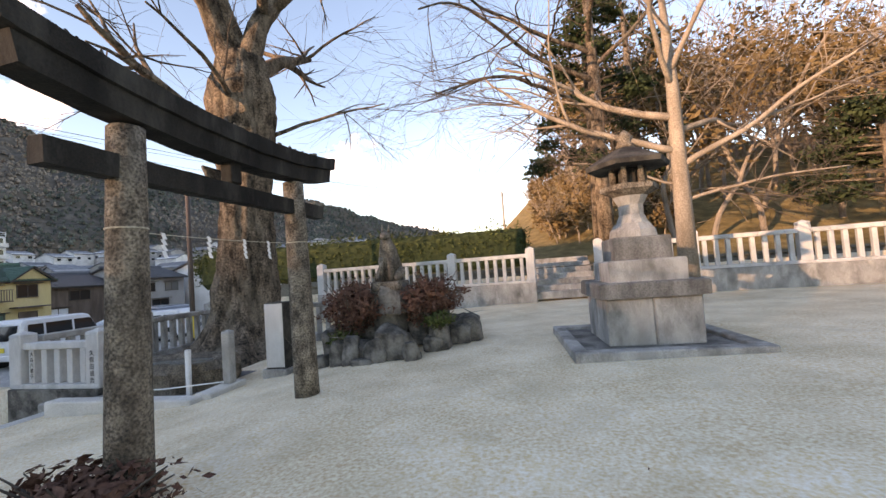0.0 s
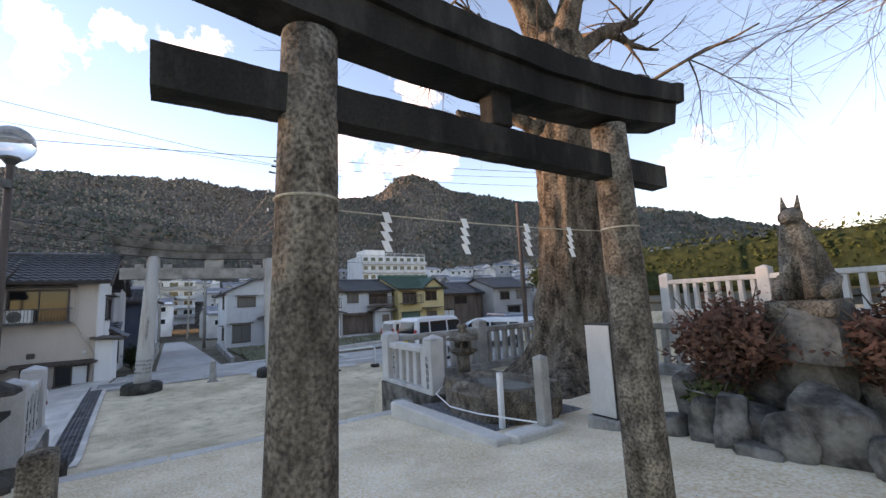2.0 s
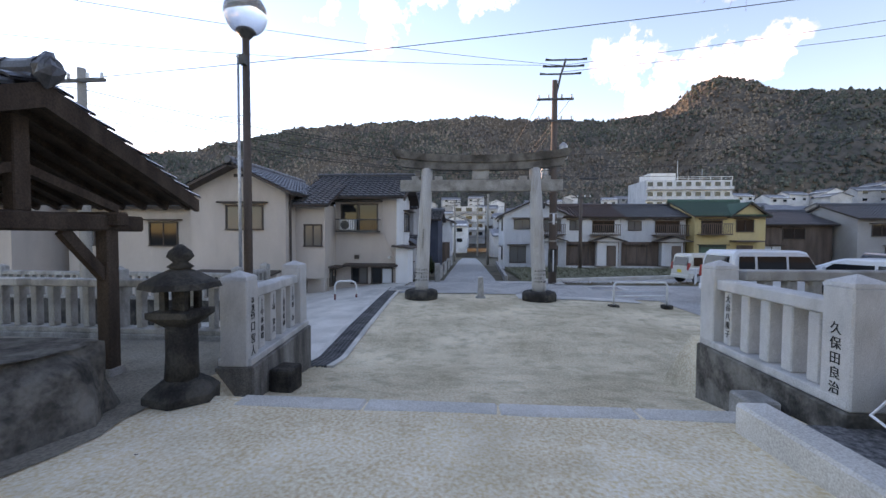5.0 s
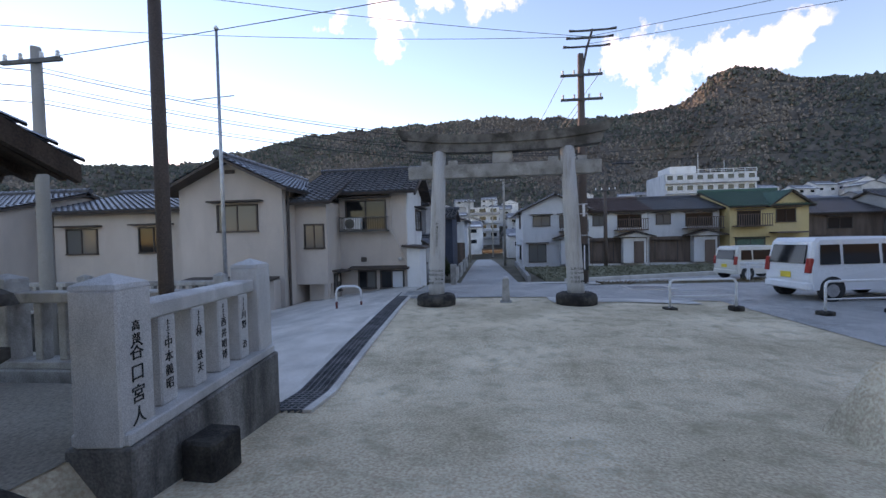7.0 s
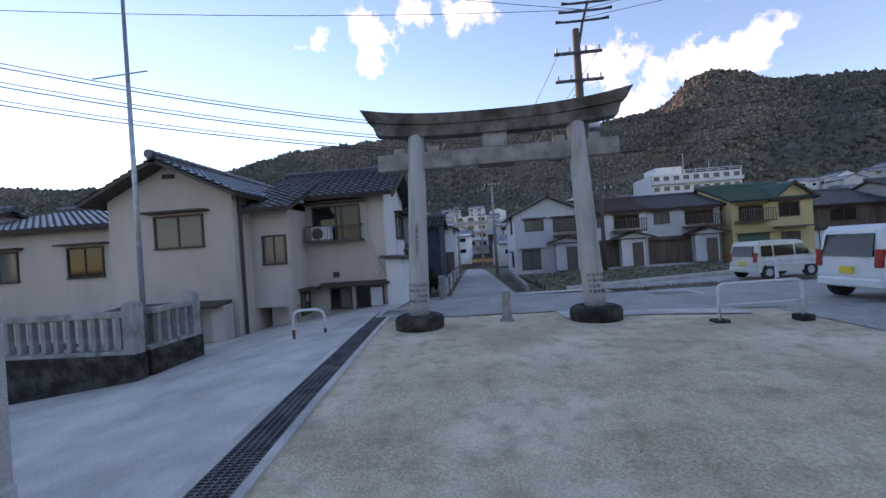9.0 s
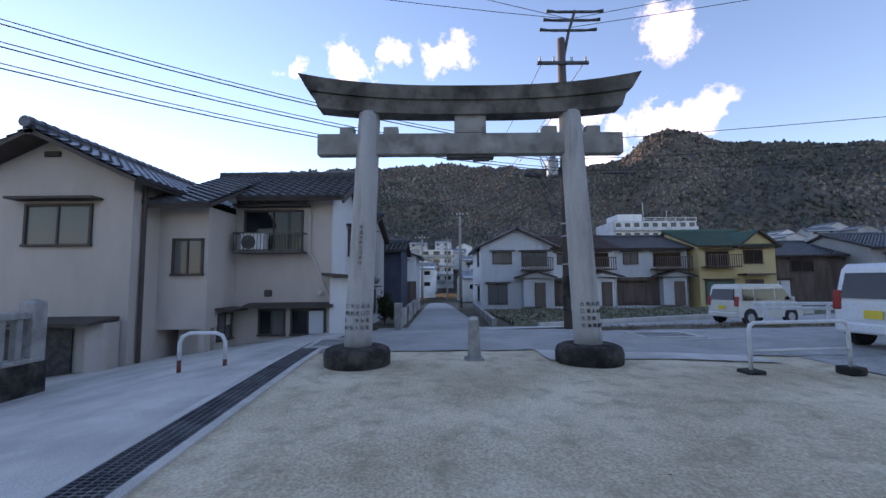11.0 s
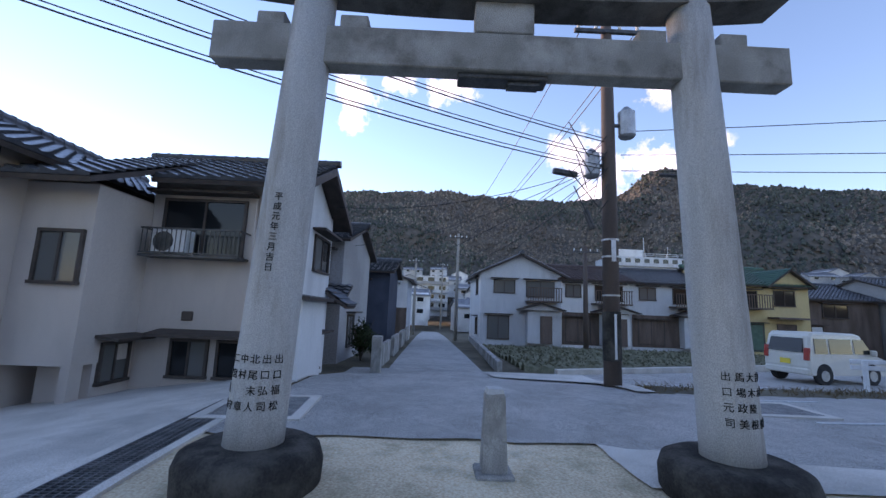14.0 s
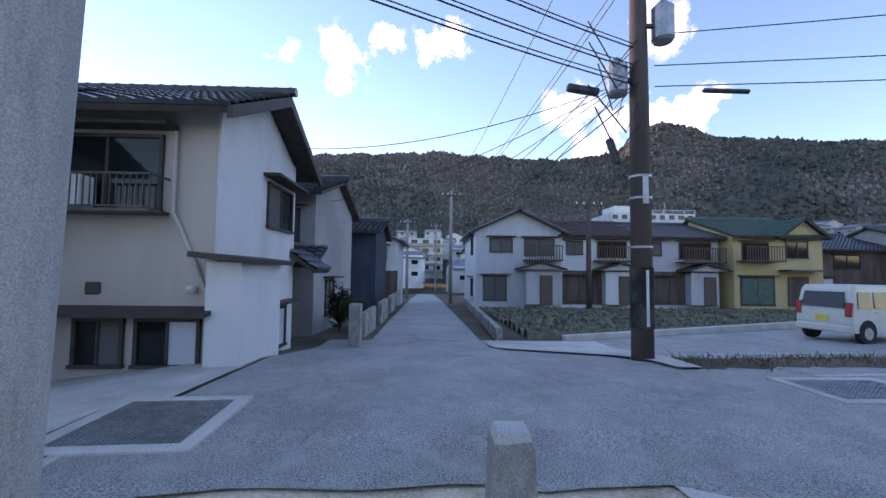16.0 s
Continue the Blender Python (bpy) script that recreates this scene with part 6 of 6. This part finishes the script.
# ---- vehicles ----
def van(name, loc, rz, paint, label, L=3.9, W=1.6, H=1.85, rear_plate=True, sloped=0.55):
    """A one-box van: rear at x = 0, nose at x = L."""
    t = thing(name, loc, rz, label, "van")
    prof = [(0.05, 0.32), (0.0, 0.6), (0.02, 0.95), (0.16, H - 0.12), (0.3, H), (L - 1.25, H), (L - 1.0, H - 0.07), (L - 1.0 + sloped * 0.8, 1.02), (L - 0.12, 0.88), (L, 0.62), (L - 0.04, 0.3)]
    b = nb()
    rings = []
    for y, sc in ((-W / 2, 0.0), (-W / 2 + 0.07, 1.0), (W / 2 - 0.07, 1.0), (W / 2, 0.0)):
        rings.append([(x if sc else x + (0.06 if x < L / 2 else -0.06), y * (1 if z < 1.0 else 1 - 0.09 * (z - 1.0) / (H - 1)), z - (0 if sc else (0.06 if z > H - 0.2 else 0))) for x, z in prof])
    loft(b, rings)
    body = part("body", b, paint, t, smooth=False)

    def side_y(z):
        return W / 2 * (1 - 0.09 * max(0, z - 1.0) / (H - 1))
    for s in (-1, 1):
        for x0, x1, tri in ((0.28, 0.85, 0), (0.95, 1.95, 0), (2.05, L - 1.0, 1)):
            b = nb()
            z0, z1 = 1.03, H - 0.2
            pts = [(x0, z0), (x1 + (0.35 if tri else 0), z0), (x1, z1), (x0 + (0.04 if x0 < 0.4 else 0), z1)]
            loft(b, [[(x, s * (side_y(z) - 0.012), z) for x, z in pts], [(x, s * (side_y(z) + 0.012), z) for x, z in pts]])
            part("side_window", b, "glass", body)
        part("tail_light", box(nb(), (0.05, s * (W / 2 - 0.1), 1.0), (0.12, 0.16, 0.42), ry=8, bev=0.02), "tail_red", body)
        part("head_light", box(nb(), (L - 0.12, s * (W / 2 - 0.2), 0.78), (0.2, 0.3, 0.16), bev=0.03), "lens", body)
        part("mirror", box(nb(), (L - 0.75, s * (W / 2 + 0.1), 1.08), (0.12, 0.18, 0.2), bev=0.03), paint, body)
        part("door_handle", box(nb(), (1.05, s * (W / 2 + 0.006), 0.92), (0.16, 0.03, 0.03)), paint, body)
        for x in (0.62, L - 0.72):
            w = part("wheel", tube(nb(), [(x, s * (W / 2 - 0.16), 0.3), (x, s * (W / 2 + 0.015), 0.3)], 0.3, 22), "rubber", t)
            part("rim", tube(nb(), [(x, s * (W / 2), 0.3), (x, s * (W / 2 + 0.025), 0.3)], 0.18, 14), "steel", w)
            part("wheel_arch", tube(nb(), [(x, s * (W / 2 - 0.1), 0.34), (x, s * (W / 2 + 0.006), 0.34)], 0.36, 22), "rubber", body)
    b = nb()
    loft(b, [[(0.03, -W / 2 + 0.2, 1.05), (0.03, W / 2 - 0.2, 1.05), (0.13, W / 2 - 0.24, H - 0.2), (0.13, -W / 2 + 0.24, H - 0.2)], [(-0.02, -W / 2 + 0.2, 1.05), (-0.02, W / 2 - 0.2, 1.05), (0.1, W / 2 - 0.24, H - 0.2), (0.1, -W / 2 + 0.24, H - 0.2)]])
    part("rear_window", b, "glass", body)
    if sloped:
        b = nb()
        x1, x0 = L - 1.0, L - 1.0 + sloped * 0.8
        loft(b, [[(x0 - 0.03, -W / 2 + 0.14, 1.06), (x0 - 0.03, W / 2 - 0.14, 1.06), (x1 + 0.03, W / 2 - 0.2, H - 0.12), (x1 + 0.03, -W / 2 + 0.2, H - 0.12)],
                 [(x0 + 0.03, -W / 2 + 0.14, 1.06), (x0 + 0.03, W / 2 - 0.14, 1.06), (x1 + 0.06, W / 2 - 0.2, H - 0.12), (x1 + 0.06, -W / 2 + 0.2, H - 0.12)]])
        part("windscreen", b, "glass", body)
    part("number_plate", box(nb(), (-0.02, 0.0, 0.72), (0.02, 0.34, 0.17)), "plate_yellow", body)
    part("bumper", box(nb(), (0.04, 0, 0.42), (0.16, W - 0.06, 0.22), bev=0.04), paint, body)


van("van", (-19.2, 11.25, hz(-19.2, 11.25) + 0.035), 97, "van_white", "white one-box van parked on the road", 3.75, 1.6, 1.78)
van("van", (-28.9, 14.75, hz(-28.9, 14.75) + 0.04), 102, "van_cream", "cream minivan parked by the field road", 3.5, 1.55, 1.72)
van("car", (-21.5, 19.0, hz(-21.5, 19.0) + 0.035), -20, "car_grey", "dark grey minivan in the car park", 4.5, 1.75, 1.65, sloped=1.0)
van("car", (-17.0, 17.5, hz(-17.0, 17.5) + 0.03), 200, "van_white", "white rounded hatchback in the car park", 4.2, 1.7, 1.5, sloped=1.2)


# ---- poles, lamp and wires ----
def lamp_post():
    t = thing("globe_lamp", (-9.3, -0.27, 0.6), 0, "brown metal lamp post with a clear globe", "lamp post")
    part("pole", tube(nb(), [(0, 0, -0.2), (0, 0, 2.2), (0, 0, 4.25)], [0.06, 0.055, 0.045], 12), "pole_brown", t, smooth=True)
    part("collar", turned(nb(), [(0.05, 4.2), (0.09, 4.25), (0.12, 4.3), (0.1, 4.34)], 14), "dark_metal", t)
    g = nb()
    bmesh.ops.create_uvsphere(g, u_segments=24, v_segments=14, radius=0.27, matrix=pose(0, 0, 4.52))
    part("globe", g, "globe", t, "clear grey globe", smooth=True)
    part("box", box(nb(), (0.07, 0, 3.9), (0.07, 0.08, 0.12)), "dark_metal", t)


lamp_post()
fp = thing("flagpole", (-16.67, -4.72, -0.4), 0, "thin pale metal flagpole with a crossbar", "flagpole")
part("pole", tube(nb(), [(0, 0, -0.1), (0, 0, 4), (0, 0, 8.2)], [0.055, 0.05, 0.035], 10), "steel", fp, smooth=True)
part("cap", turned(nb(), [(0.04, 8.2), (0.07, 8.22), (0.03, 8.3)], 10), "white_metal", fp)
part("crossbar", tube(nb(), [(0.0, -0.8, 6.35), (0.0, 0.45, 6.4)], 0.015, 6), "steel", fp)
pl = thing("wooden_pole", (-10.8, 11.2, 0.3), 0, "plain brown pole behind the stone fence", "pole")
part("pole", tube(nb(), [(0, 0, -0.3), (0, 0, 5.3)], [0.08, 0.07], 10), "pole_brown", pl, smooth=True)
part("yellow_band", tube(nb(), [(0, 0, 0.6), (0, 0, 1.3)], 0.085, 10), "plate_yellow", pl)


def utility_pole(loc, h, label, full=False, material="pole_concrete", rz=0):
    t = thing("utility_pole", loc, rz, label, "utility pole", "utility poles")
    part("pole", tube(nb(), [(0, 0, -0.4), (0, 0, h * 0.5), (0, 0, h)], [0.2, 0.17, 0.12] if full else [0.17, 0.145, 0.11], 14), material, t, smooth=True)
    for k, z in enumerate((h - 1.9, h - 0.9) if full else (h - 0.4,)):
        arm = part("crossarm", box(nb(), (0.12, 0, z), (0.09, 1.7, 0.09)), "dark_metal", t)
        for y in (-0.75, -0.3, 0.3, 0.75):
            part("insulator", turned(nb(), [(0.03, 0), (0.05, 0.05), (0.035, 0.1), (0.05, 0.14), (0.02, 0.18)], 8, (0.12, y, z + 0.045)), "white_metal", arm)
    if full:
        b = tube(nb(), [(0, 0, h - 1.0), (0, 0.25, h + 0.2), (0, 0.5, h + 1.0)], [0.05, 0.05, 0.045], 8)
        part("top_arm", b, "dark_metal", t)
        for z, y in ((h + 0.3, 0.25), (h + 0.65, 0.38), (h + 0.95, 0.5)):
            arm = part("crossarm", box(nb(), (0, y, z), (0.07, 1.2, 0.06)), "dark_metal", t)
            for s in (-1, 1):
                part("insulator", tube(nb(), [(0, y + s * 0.6, z), (0, y + s * 0.95, z + 0.03)], [0.035, 0.06], 8), "dark_metal", arm)
        for x, y, z, r, hh in ((0.0, -0.42, 4.9, 0.19, 0.62), (0.1, 0.42, 5.9, 0.2, 0.7)):
            tr = part("transformer", turned(nb(), [(r * 0.8, 0), (r, 0.05), (r, hh - 0.05), (r * 0.7, hh), (0.05, hh + 0.1)], 16, (x, y, z)), "steel", t, "grey pole transformer", smooth=False)
            part("bracket", box(nb(), (x, y / 2, z + 0.3), (0.08, abs(y), 0.06)), "dark_metal", tr)
        for c, s, r in (((0.1, -1.1, 4.95), (0.14, 0.6, 0.14), -8), ((0.1, 1.6, 5.0), (0.1, 0.9, 0.08), 0), ((0.0, -0.5, 3.85), (0.1, 0.14, 0.5), 20)):
            part("closure_box", box(nb(), c, s, rx=r, bev=0.03), "dark_metal", t, "black cable closure")
        for z in (2.95, 2.05, 3.35, 1.2):
            part("band", tube(nb(), [(0, 0, z), (0, 0, z + 0.04)], 0.198, 14), "steel", t)
        part("plate", box(nb(), (0.19, 0, 3.1), (0.02, 0.1, 0.5)), "white_metal", t, "white number strip")
        part("guard", tube(nb(), [(0, 0, 0.6), (0, 0, 1.7)], 0.206, 14), "black_stone", t, "dark climbing guard")
        part("guard_stripe", box(nb(), (0.207, 0, 1.15), (0.012, 0.05, 1.0)), "white_metal", t)
    return t


utility_pole((-23.9, 6.5, -0.1), 9.6, "tall brown utility pole with transformers and crossarms", True, "pole_brown")
utility_pole((-15.5, -8.85, -0.8), 7.9, "slim concrete utility pole beside the houses")
utility_pole((-52, 4.4, -1.0), 9.5, "concrete utility pole along the lane")
utility_pole((-80, 3.5, -1.2), 10, "concrete utility pole far along the lane")
utility_pole((-60, 0.2, -1.0), 8, "concrete utility pole along the lane")
utility_pole((-40.5, 12.0, -0.6), 6.5, "thin brown pole in front of the row of houses", False, "pole_brown")
utility_pole((-3.0, 48.0, 2.0), 9.0, "distant utility pole beyond the hedge")


def wire(p0, p1, sag=0.5, r=0.01, thingname="overhead_wire"):
    b = nb()
    p0, p1 = Vector(p0), Vector(p1)
    tube(b, [p0.lerp(p1, i / 16) - Vector((0, 0, sag * (1 - (i / 8 - 1) ** 2))) for i in range(17)], r, 5)
    single(thingname, b, "cable", "black overhead cable sagging between poles", "cable", "overhead cables")


PT = (-23.9, 6.5)
for p1 in ((-8, -32, 11.5), (-14, -32, 10.8)):
    wire((PT[0], PT[1] + 0.3, 10.2), p1, 0.9)
for z, q in ((9.9, (-10, 48, 10.5)), (10.2, (-8, 48, 11.0)), (6.0, (-14, 50, 8.2)), (5.4, (-16, 50, 7.2)), (5.0, (-16, 50, 6.4))):
    wire((PT[0], PT[1] + 0.3, z), q, 0.7)
for k, z in enumerate((5.7, 5.3, 5.0)):
    wire((PT[0], PT[1], z), (-15.5, -8.85, 6.5 - 0.4 * k), 0.5, 0.013)
    wire((PT[0], PT[1] - 0.05, z + 0.1), (-15.5, -8.9, 6.62 - 0.4 * k), 0.52, 0.01)
    wire((-15.5, -8.85, 6.5 - 0.4 * k), (-4, -40, 9.5 - 0.5 * k), 0.5, 0.013)
wire((-15.5, -8.85, 6.8), (-12, 60, 14), 1.2)
for k, (dy, z) in enumerate(((-0.7, 8.6), (0.7, 8.6), (0.2, 7.6), (0.0, 5.8), (0.1, 5.2), (-0.3, 4.6))):
    wire((PT[0], PT[1] + dy, z), (-52, 4.4 + dy * 0.6, 8.3 - 0.5 * k), 0.6, 0.013)
for q in ((-26.0, -0.6, 4.3), (-44, 6.0, 4.6), (-44, 12.5, 4.2), (-38, -0.8, 3.4), (-31.5, -1.0, 4.0)):
    wire((PT[0], PT[1] - 0.2, 5.1), q, 0.4, 0.009)
rng = random.Random(61)
for i in range(5):
    z = 3.6 + 0.4 * i
    b = tube(nb(), [(PT[0] + 0.15, PT[1] - 0.1, z + 0.6), (PT[0] + 0.3, PT[1] - 0.5 + rng.uniform(-0.3, 0.2), z), (PT[0] + 0.2, PT[1] - 1.0 + rng.uniform(-0.2, 0.3), z + 0.9)], 0.015, 5)
    single("cable_loop", b, "cable", "slack black cable loop on the pole", "cable", "overhead cables")

# ---- field, kerbs, lane walls ----
rng = random.Random(71)
b = nb()
for i in range(15):
    x = -29.2 - i * 0.85
    rows = []
    for j in range(70):
        y = 5.6 + (j / 69) * (min(26.0, 6.7 + (-28.9 - x) / 0.37) - 5.6)
        z = hz(x, y)
        h = 0.28 + 0.12 * noise.noise(Vector((x, y * 1.7, 0))) + 0.1 * noise.noise(Vector((x * 3, y * 6, 2)))
        rows.append([(x - 0.4, y, z - 0.05), (x - 0.2 + 0.08 * noise.noise(Vector((y * 3, i, 0))), y, z + h * 0.8), (x, y, z + h), (x + 0.22, y, z + h * 0.75), (x + 0.4, y, z - 0.05)])
    loft(b, rows, closed=False)
single("crop_rows", jitter(b, 0.06, 4), "crop", "rows of withered winter crops in a small field", "field", kind="stuff")
b = nb()
for i in range(5200):
    x, y = -29.2 - rng.randrange(15) * 0.85 + rng.gauss(0, 0.15), rng.uniform(5.6, 25)
    if x > -28.9 - 0.37 * (y - 6.7):
        continue
    z = hz(x, y) + 0.26
    s = rng.uniform(0.05, 0.13)
    u = Vector((rng.gauss(0, 1), rng.gauss(0, 1), rng.uniform(0.3, 1.5))).normalized()
    v = u.orthogonal().normalized() * s * 0.4
    p = Vector((x, y, z))
    b.faces.new([b.verts.new(p - v), b.verts.new(p + v), b.verts.new(p + u * s * 1.6)])
single("crop_leaves", b, "crop", "withered leaves of the winter crop", "field", kind="stuff")
single("field_soil", sheet(nb(), steps(-42.5, -28.7, 0.8), steps(5.2, 32, 1.2), 0.02), "earth", "dark soil of the small field", "field", kind="structure")
fk = thing("field_kerb", (-28.6, 4.9, -0.5), 0, "low concrete retaining kerb round the field", "kerb")
part("kerb_front", box(nb(), (-3.3, 10.6, 0.0), (0.18, 19.0, 0.3), rz=20.3, bev=0.02), "concrete", fk)
part("kerb_lane", box(nb(), (-6.8, -0.1, 0.15), (13.6, 0.2, 0.4), rz=-1, bev=0.02), "granite", fk)
lwl = thing("lane_wall", (-29, 0.6, -0.6), 0, "low rough concrete wall along the lane", "wall")
for i in range(4):
    part("wall_panel", jitter(box(nb(), (-1.5 - i * 4.2, 0, 0.35), (2.6, 0.16, 0.9), bev=0.02), 0.01, 3), "granite", lwl)
rng = random.Random(81)
shrub((-29.2, -0.1, 0.4), (0.55, 0.5, 0.8), 1500, 0.06, "pine", "dark clipped garden pine beside the lane", 82)
shrub((-31.2, 0.0, 0.1), (0.6, 0.5, 0.5), 1000, 0.06, "pine", "dark garden shrub beside the lane", 83)
for i, (x, y, w, l) in enumerate([(-24.8, 9.5, 0.08, 4.0), (-22.6, 9.2, 0.08, 1.6), (-21.0, 9.2, 0.08, 1.6)]):
    single("road_marking", box(nb(), (x, y, hz(x, y) + 0.045), (w, l, 0.02), rz=4), "line_paint", "worn white painted road line", "road marking", kind="structure")

rng = random.Random(85)
strip_bm = nb()
rows = []
for i in range(61):
    y = 6.9 + 0.3 * i
    w = 0.55 + 0.2 * noise.noise(Vector((y, 2, 0)))
    x = -23.5 - 0.05 * (y - 6.9)
    rows.append([(x + w * u, y, hz(x + w * u, y) + 0.02 + 0.05 * (1 - u * u) + 0.04 * noise.noise(Vector((u * 3, y * 3, 1)))) for u in (-1, -0.6, -0.2, 0.2, 0.6, 1)])
loft(strip_bm, rows, closed=False)
single("soil_strip", strip_bm, "earth", "narrow earth strip with dry weeds beside the road", "soil", kind="structure", smooth=True)
b = nb()
for i in range(2600):
    y = 6.9 + 18 * rng.random()
    x = -23.5 - 0.05 * (y - 6.9) + rng.gauss(0, 0.25)
    p = Vector((x, y, hz(x, y) + 0.05))
    u = Vector((rng.gauss(0, 0.6), rng.gauss(0, 0.6), rng.uniform(0.4, 1.2))) * rng.uniform(0.05, 0.17)
    v = u.orthogonal().normalized() * 0.008
    b.faces.new([b.verts.new(p - v), b.verts.new(p + v), b.verts.new(p + u)])
single("dry_weeds", b, "dry_leaf", "dry brown weeds along the road edge", "weeds", kind="stuff")

# ---- town beyond ----
def town_house(w, d, h, rise):
    o = thing("house", (0, 0, 0), 0, "small distant house on the valley side", "house", "distant houses")
    b = nb()
    prism(b, [(-d / 2, -2), (d / 2, -2), (d / 2, h), (0, h + rise - 0.1), (-d / 2, h)], -w / 2, w / 2, "y")
    part("wall", b, "far_wall", o)
    for s in (-1, 1):
        b = nb()
        loft(b, [[(s * (d / 2 + 0.5), -w / 2 - 0.4, h - 0.25), (s * (d / 2 + 0.5), w / 2 + 0.4, h - 0.25), (0, w / 2 + 0.4, h + rise), (0, -w / 2 - 0.4, h + rise)],
                 [(s * (d / 2 + 0.5), -w / 2 - 0.4, h - 0.4), (s * (d / 2 + 0.5), w / 2 + 0.4, h - 0.4), (0, w / 2 + 0.4, h + rise - 0.15), (0, -w / 2 - 0.4, h + rise - 0.15)]])
        part("roof", b, "far_roof", o)
    for z in (1.2, 3.8):
        if z + 0.8 > h:
            continue
        for y in (-w * 0.28, w * 0.25):
            wd = part("window", box(nb(), (d / 2, y, z), (0.12, 1.6, 1.1)), "white_metal", o)
            part("pane", box(nb(), (d / 2 + 0.05, y, z), (0.06, 1.45, 0.95)), "glass", wd)
    return o


kinds = [town_house(8, 7, 5.0, 1.4), town_house(10, 8, 4.6, 1.6), town_house(7, 7, 5.6, 1.2), town_house(9, 7, 3.2, 1.5)]
spots = []
for i in range(520):
    az = rng.uniform(-30, 72)
    r = rng.uniform(62, 230) if az > 12 else rng.uniform(95, 235)
    x, y = -8 - math.cos(radians(az)) * r, 2.4 + math.sin(radians(az)) * r
    if (-2 < y < 7 and r < 180) or (x > -52 and y < 60) or (60 < -x < 175 and abs(y - 62) < 0) :
        continue
    if any((x - a) ** 2 + (y - c) ** 2 < 75 for a, c in spots):
        continue
    spots.append((x, y))
    z = -1.5 + 7.0 * smooth(80, 170, r) + max(0, r - 170) * 0.2
    k = kinds[i % 4]
    k = kinds[len(spots) % 4]
    m = pose(x, y, z, 0, 0, rng.choice((0, 90, -90, 10, -12)))
    if len(spots) <= 4:
        k.matrix_basis = m
    else:
        copy_thing(k, m)


def block(loc, w, d, floors, label, bays, wall="far_wall", fh=3.0, pent=True):
    t = thing("apartment_building", loc, 0, label, "building")
    part("wall", box(nb(), (0, 0, floors * fh / 2 - 1), (d, w, floors * fh + 2)), wall, t)
    for f in range(floors):
        part("balcony", box(nb(), (d / 2 + 0.5, 0, f * fh + 0.6), (1.0, w, 1.0)), wall, t)
        for i in range(bays):
            wd = part("window", box(nb(), (d / 2, -w / 2 + w * (i + 0.5) / bays, f * fh + 1.8), (0.16, w / bays * 0.66, 1.5)), "white_metal", t)
            part("pane", box(nb(), (d / 2 + 0.07, -w / 2 + w * (i + 0.5) / bays, f * fh + 1.8), (0.06, w / bays * 0.58, 1.35)), "glass", wd)
    if pent:
        part("roof_house", box(nb(), (0, -w * 0.25, floors * fh + 1.2), (d * 0.6, w * 0.3, 2.6)), "white_wall", t)
        rail = part("roof_rail", nb_box([((d / 2, 0, floors * fh + 1.0), (0.1, w, 0.12)), ((d / 2, 0, floors * fh + 0.5), (0.1, w, 0.08))]), "white_metal", t)
        for i in range(9):
            part("rail_post", box(nb(), (d / 2, -w / 2 + w * i / 8, floors * fh + 0.5), (0.12, 0.12, 1.1)), "white_metal", rail)
        part("antenna", tube(nb(), [(0, 0, floors * fh), (0, 0, floors * fh + 7)], 0.12, 6), "steel", t)
        part("antenna", tube(nb(), [(0, w * 0.3, floors * fh), (0, w * 0.3, floors * fh + 4.5)], 0.1, 6), "steel", t)
    return t


block((-140, 67, 1.0), 25, 14, 6, "pale grey hospital-like block with roof rails and antennas", 9, "grey_wall")
block((-165, 1.0, 1.0), 12, 10, 4, "cream apartment block at the end of the lane", 3, "far_wall", pent=False)
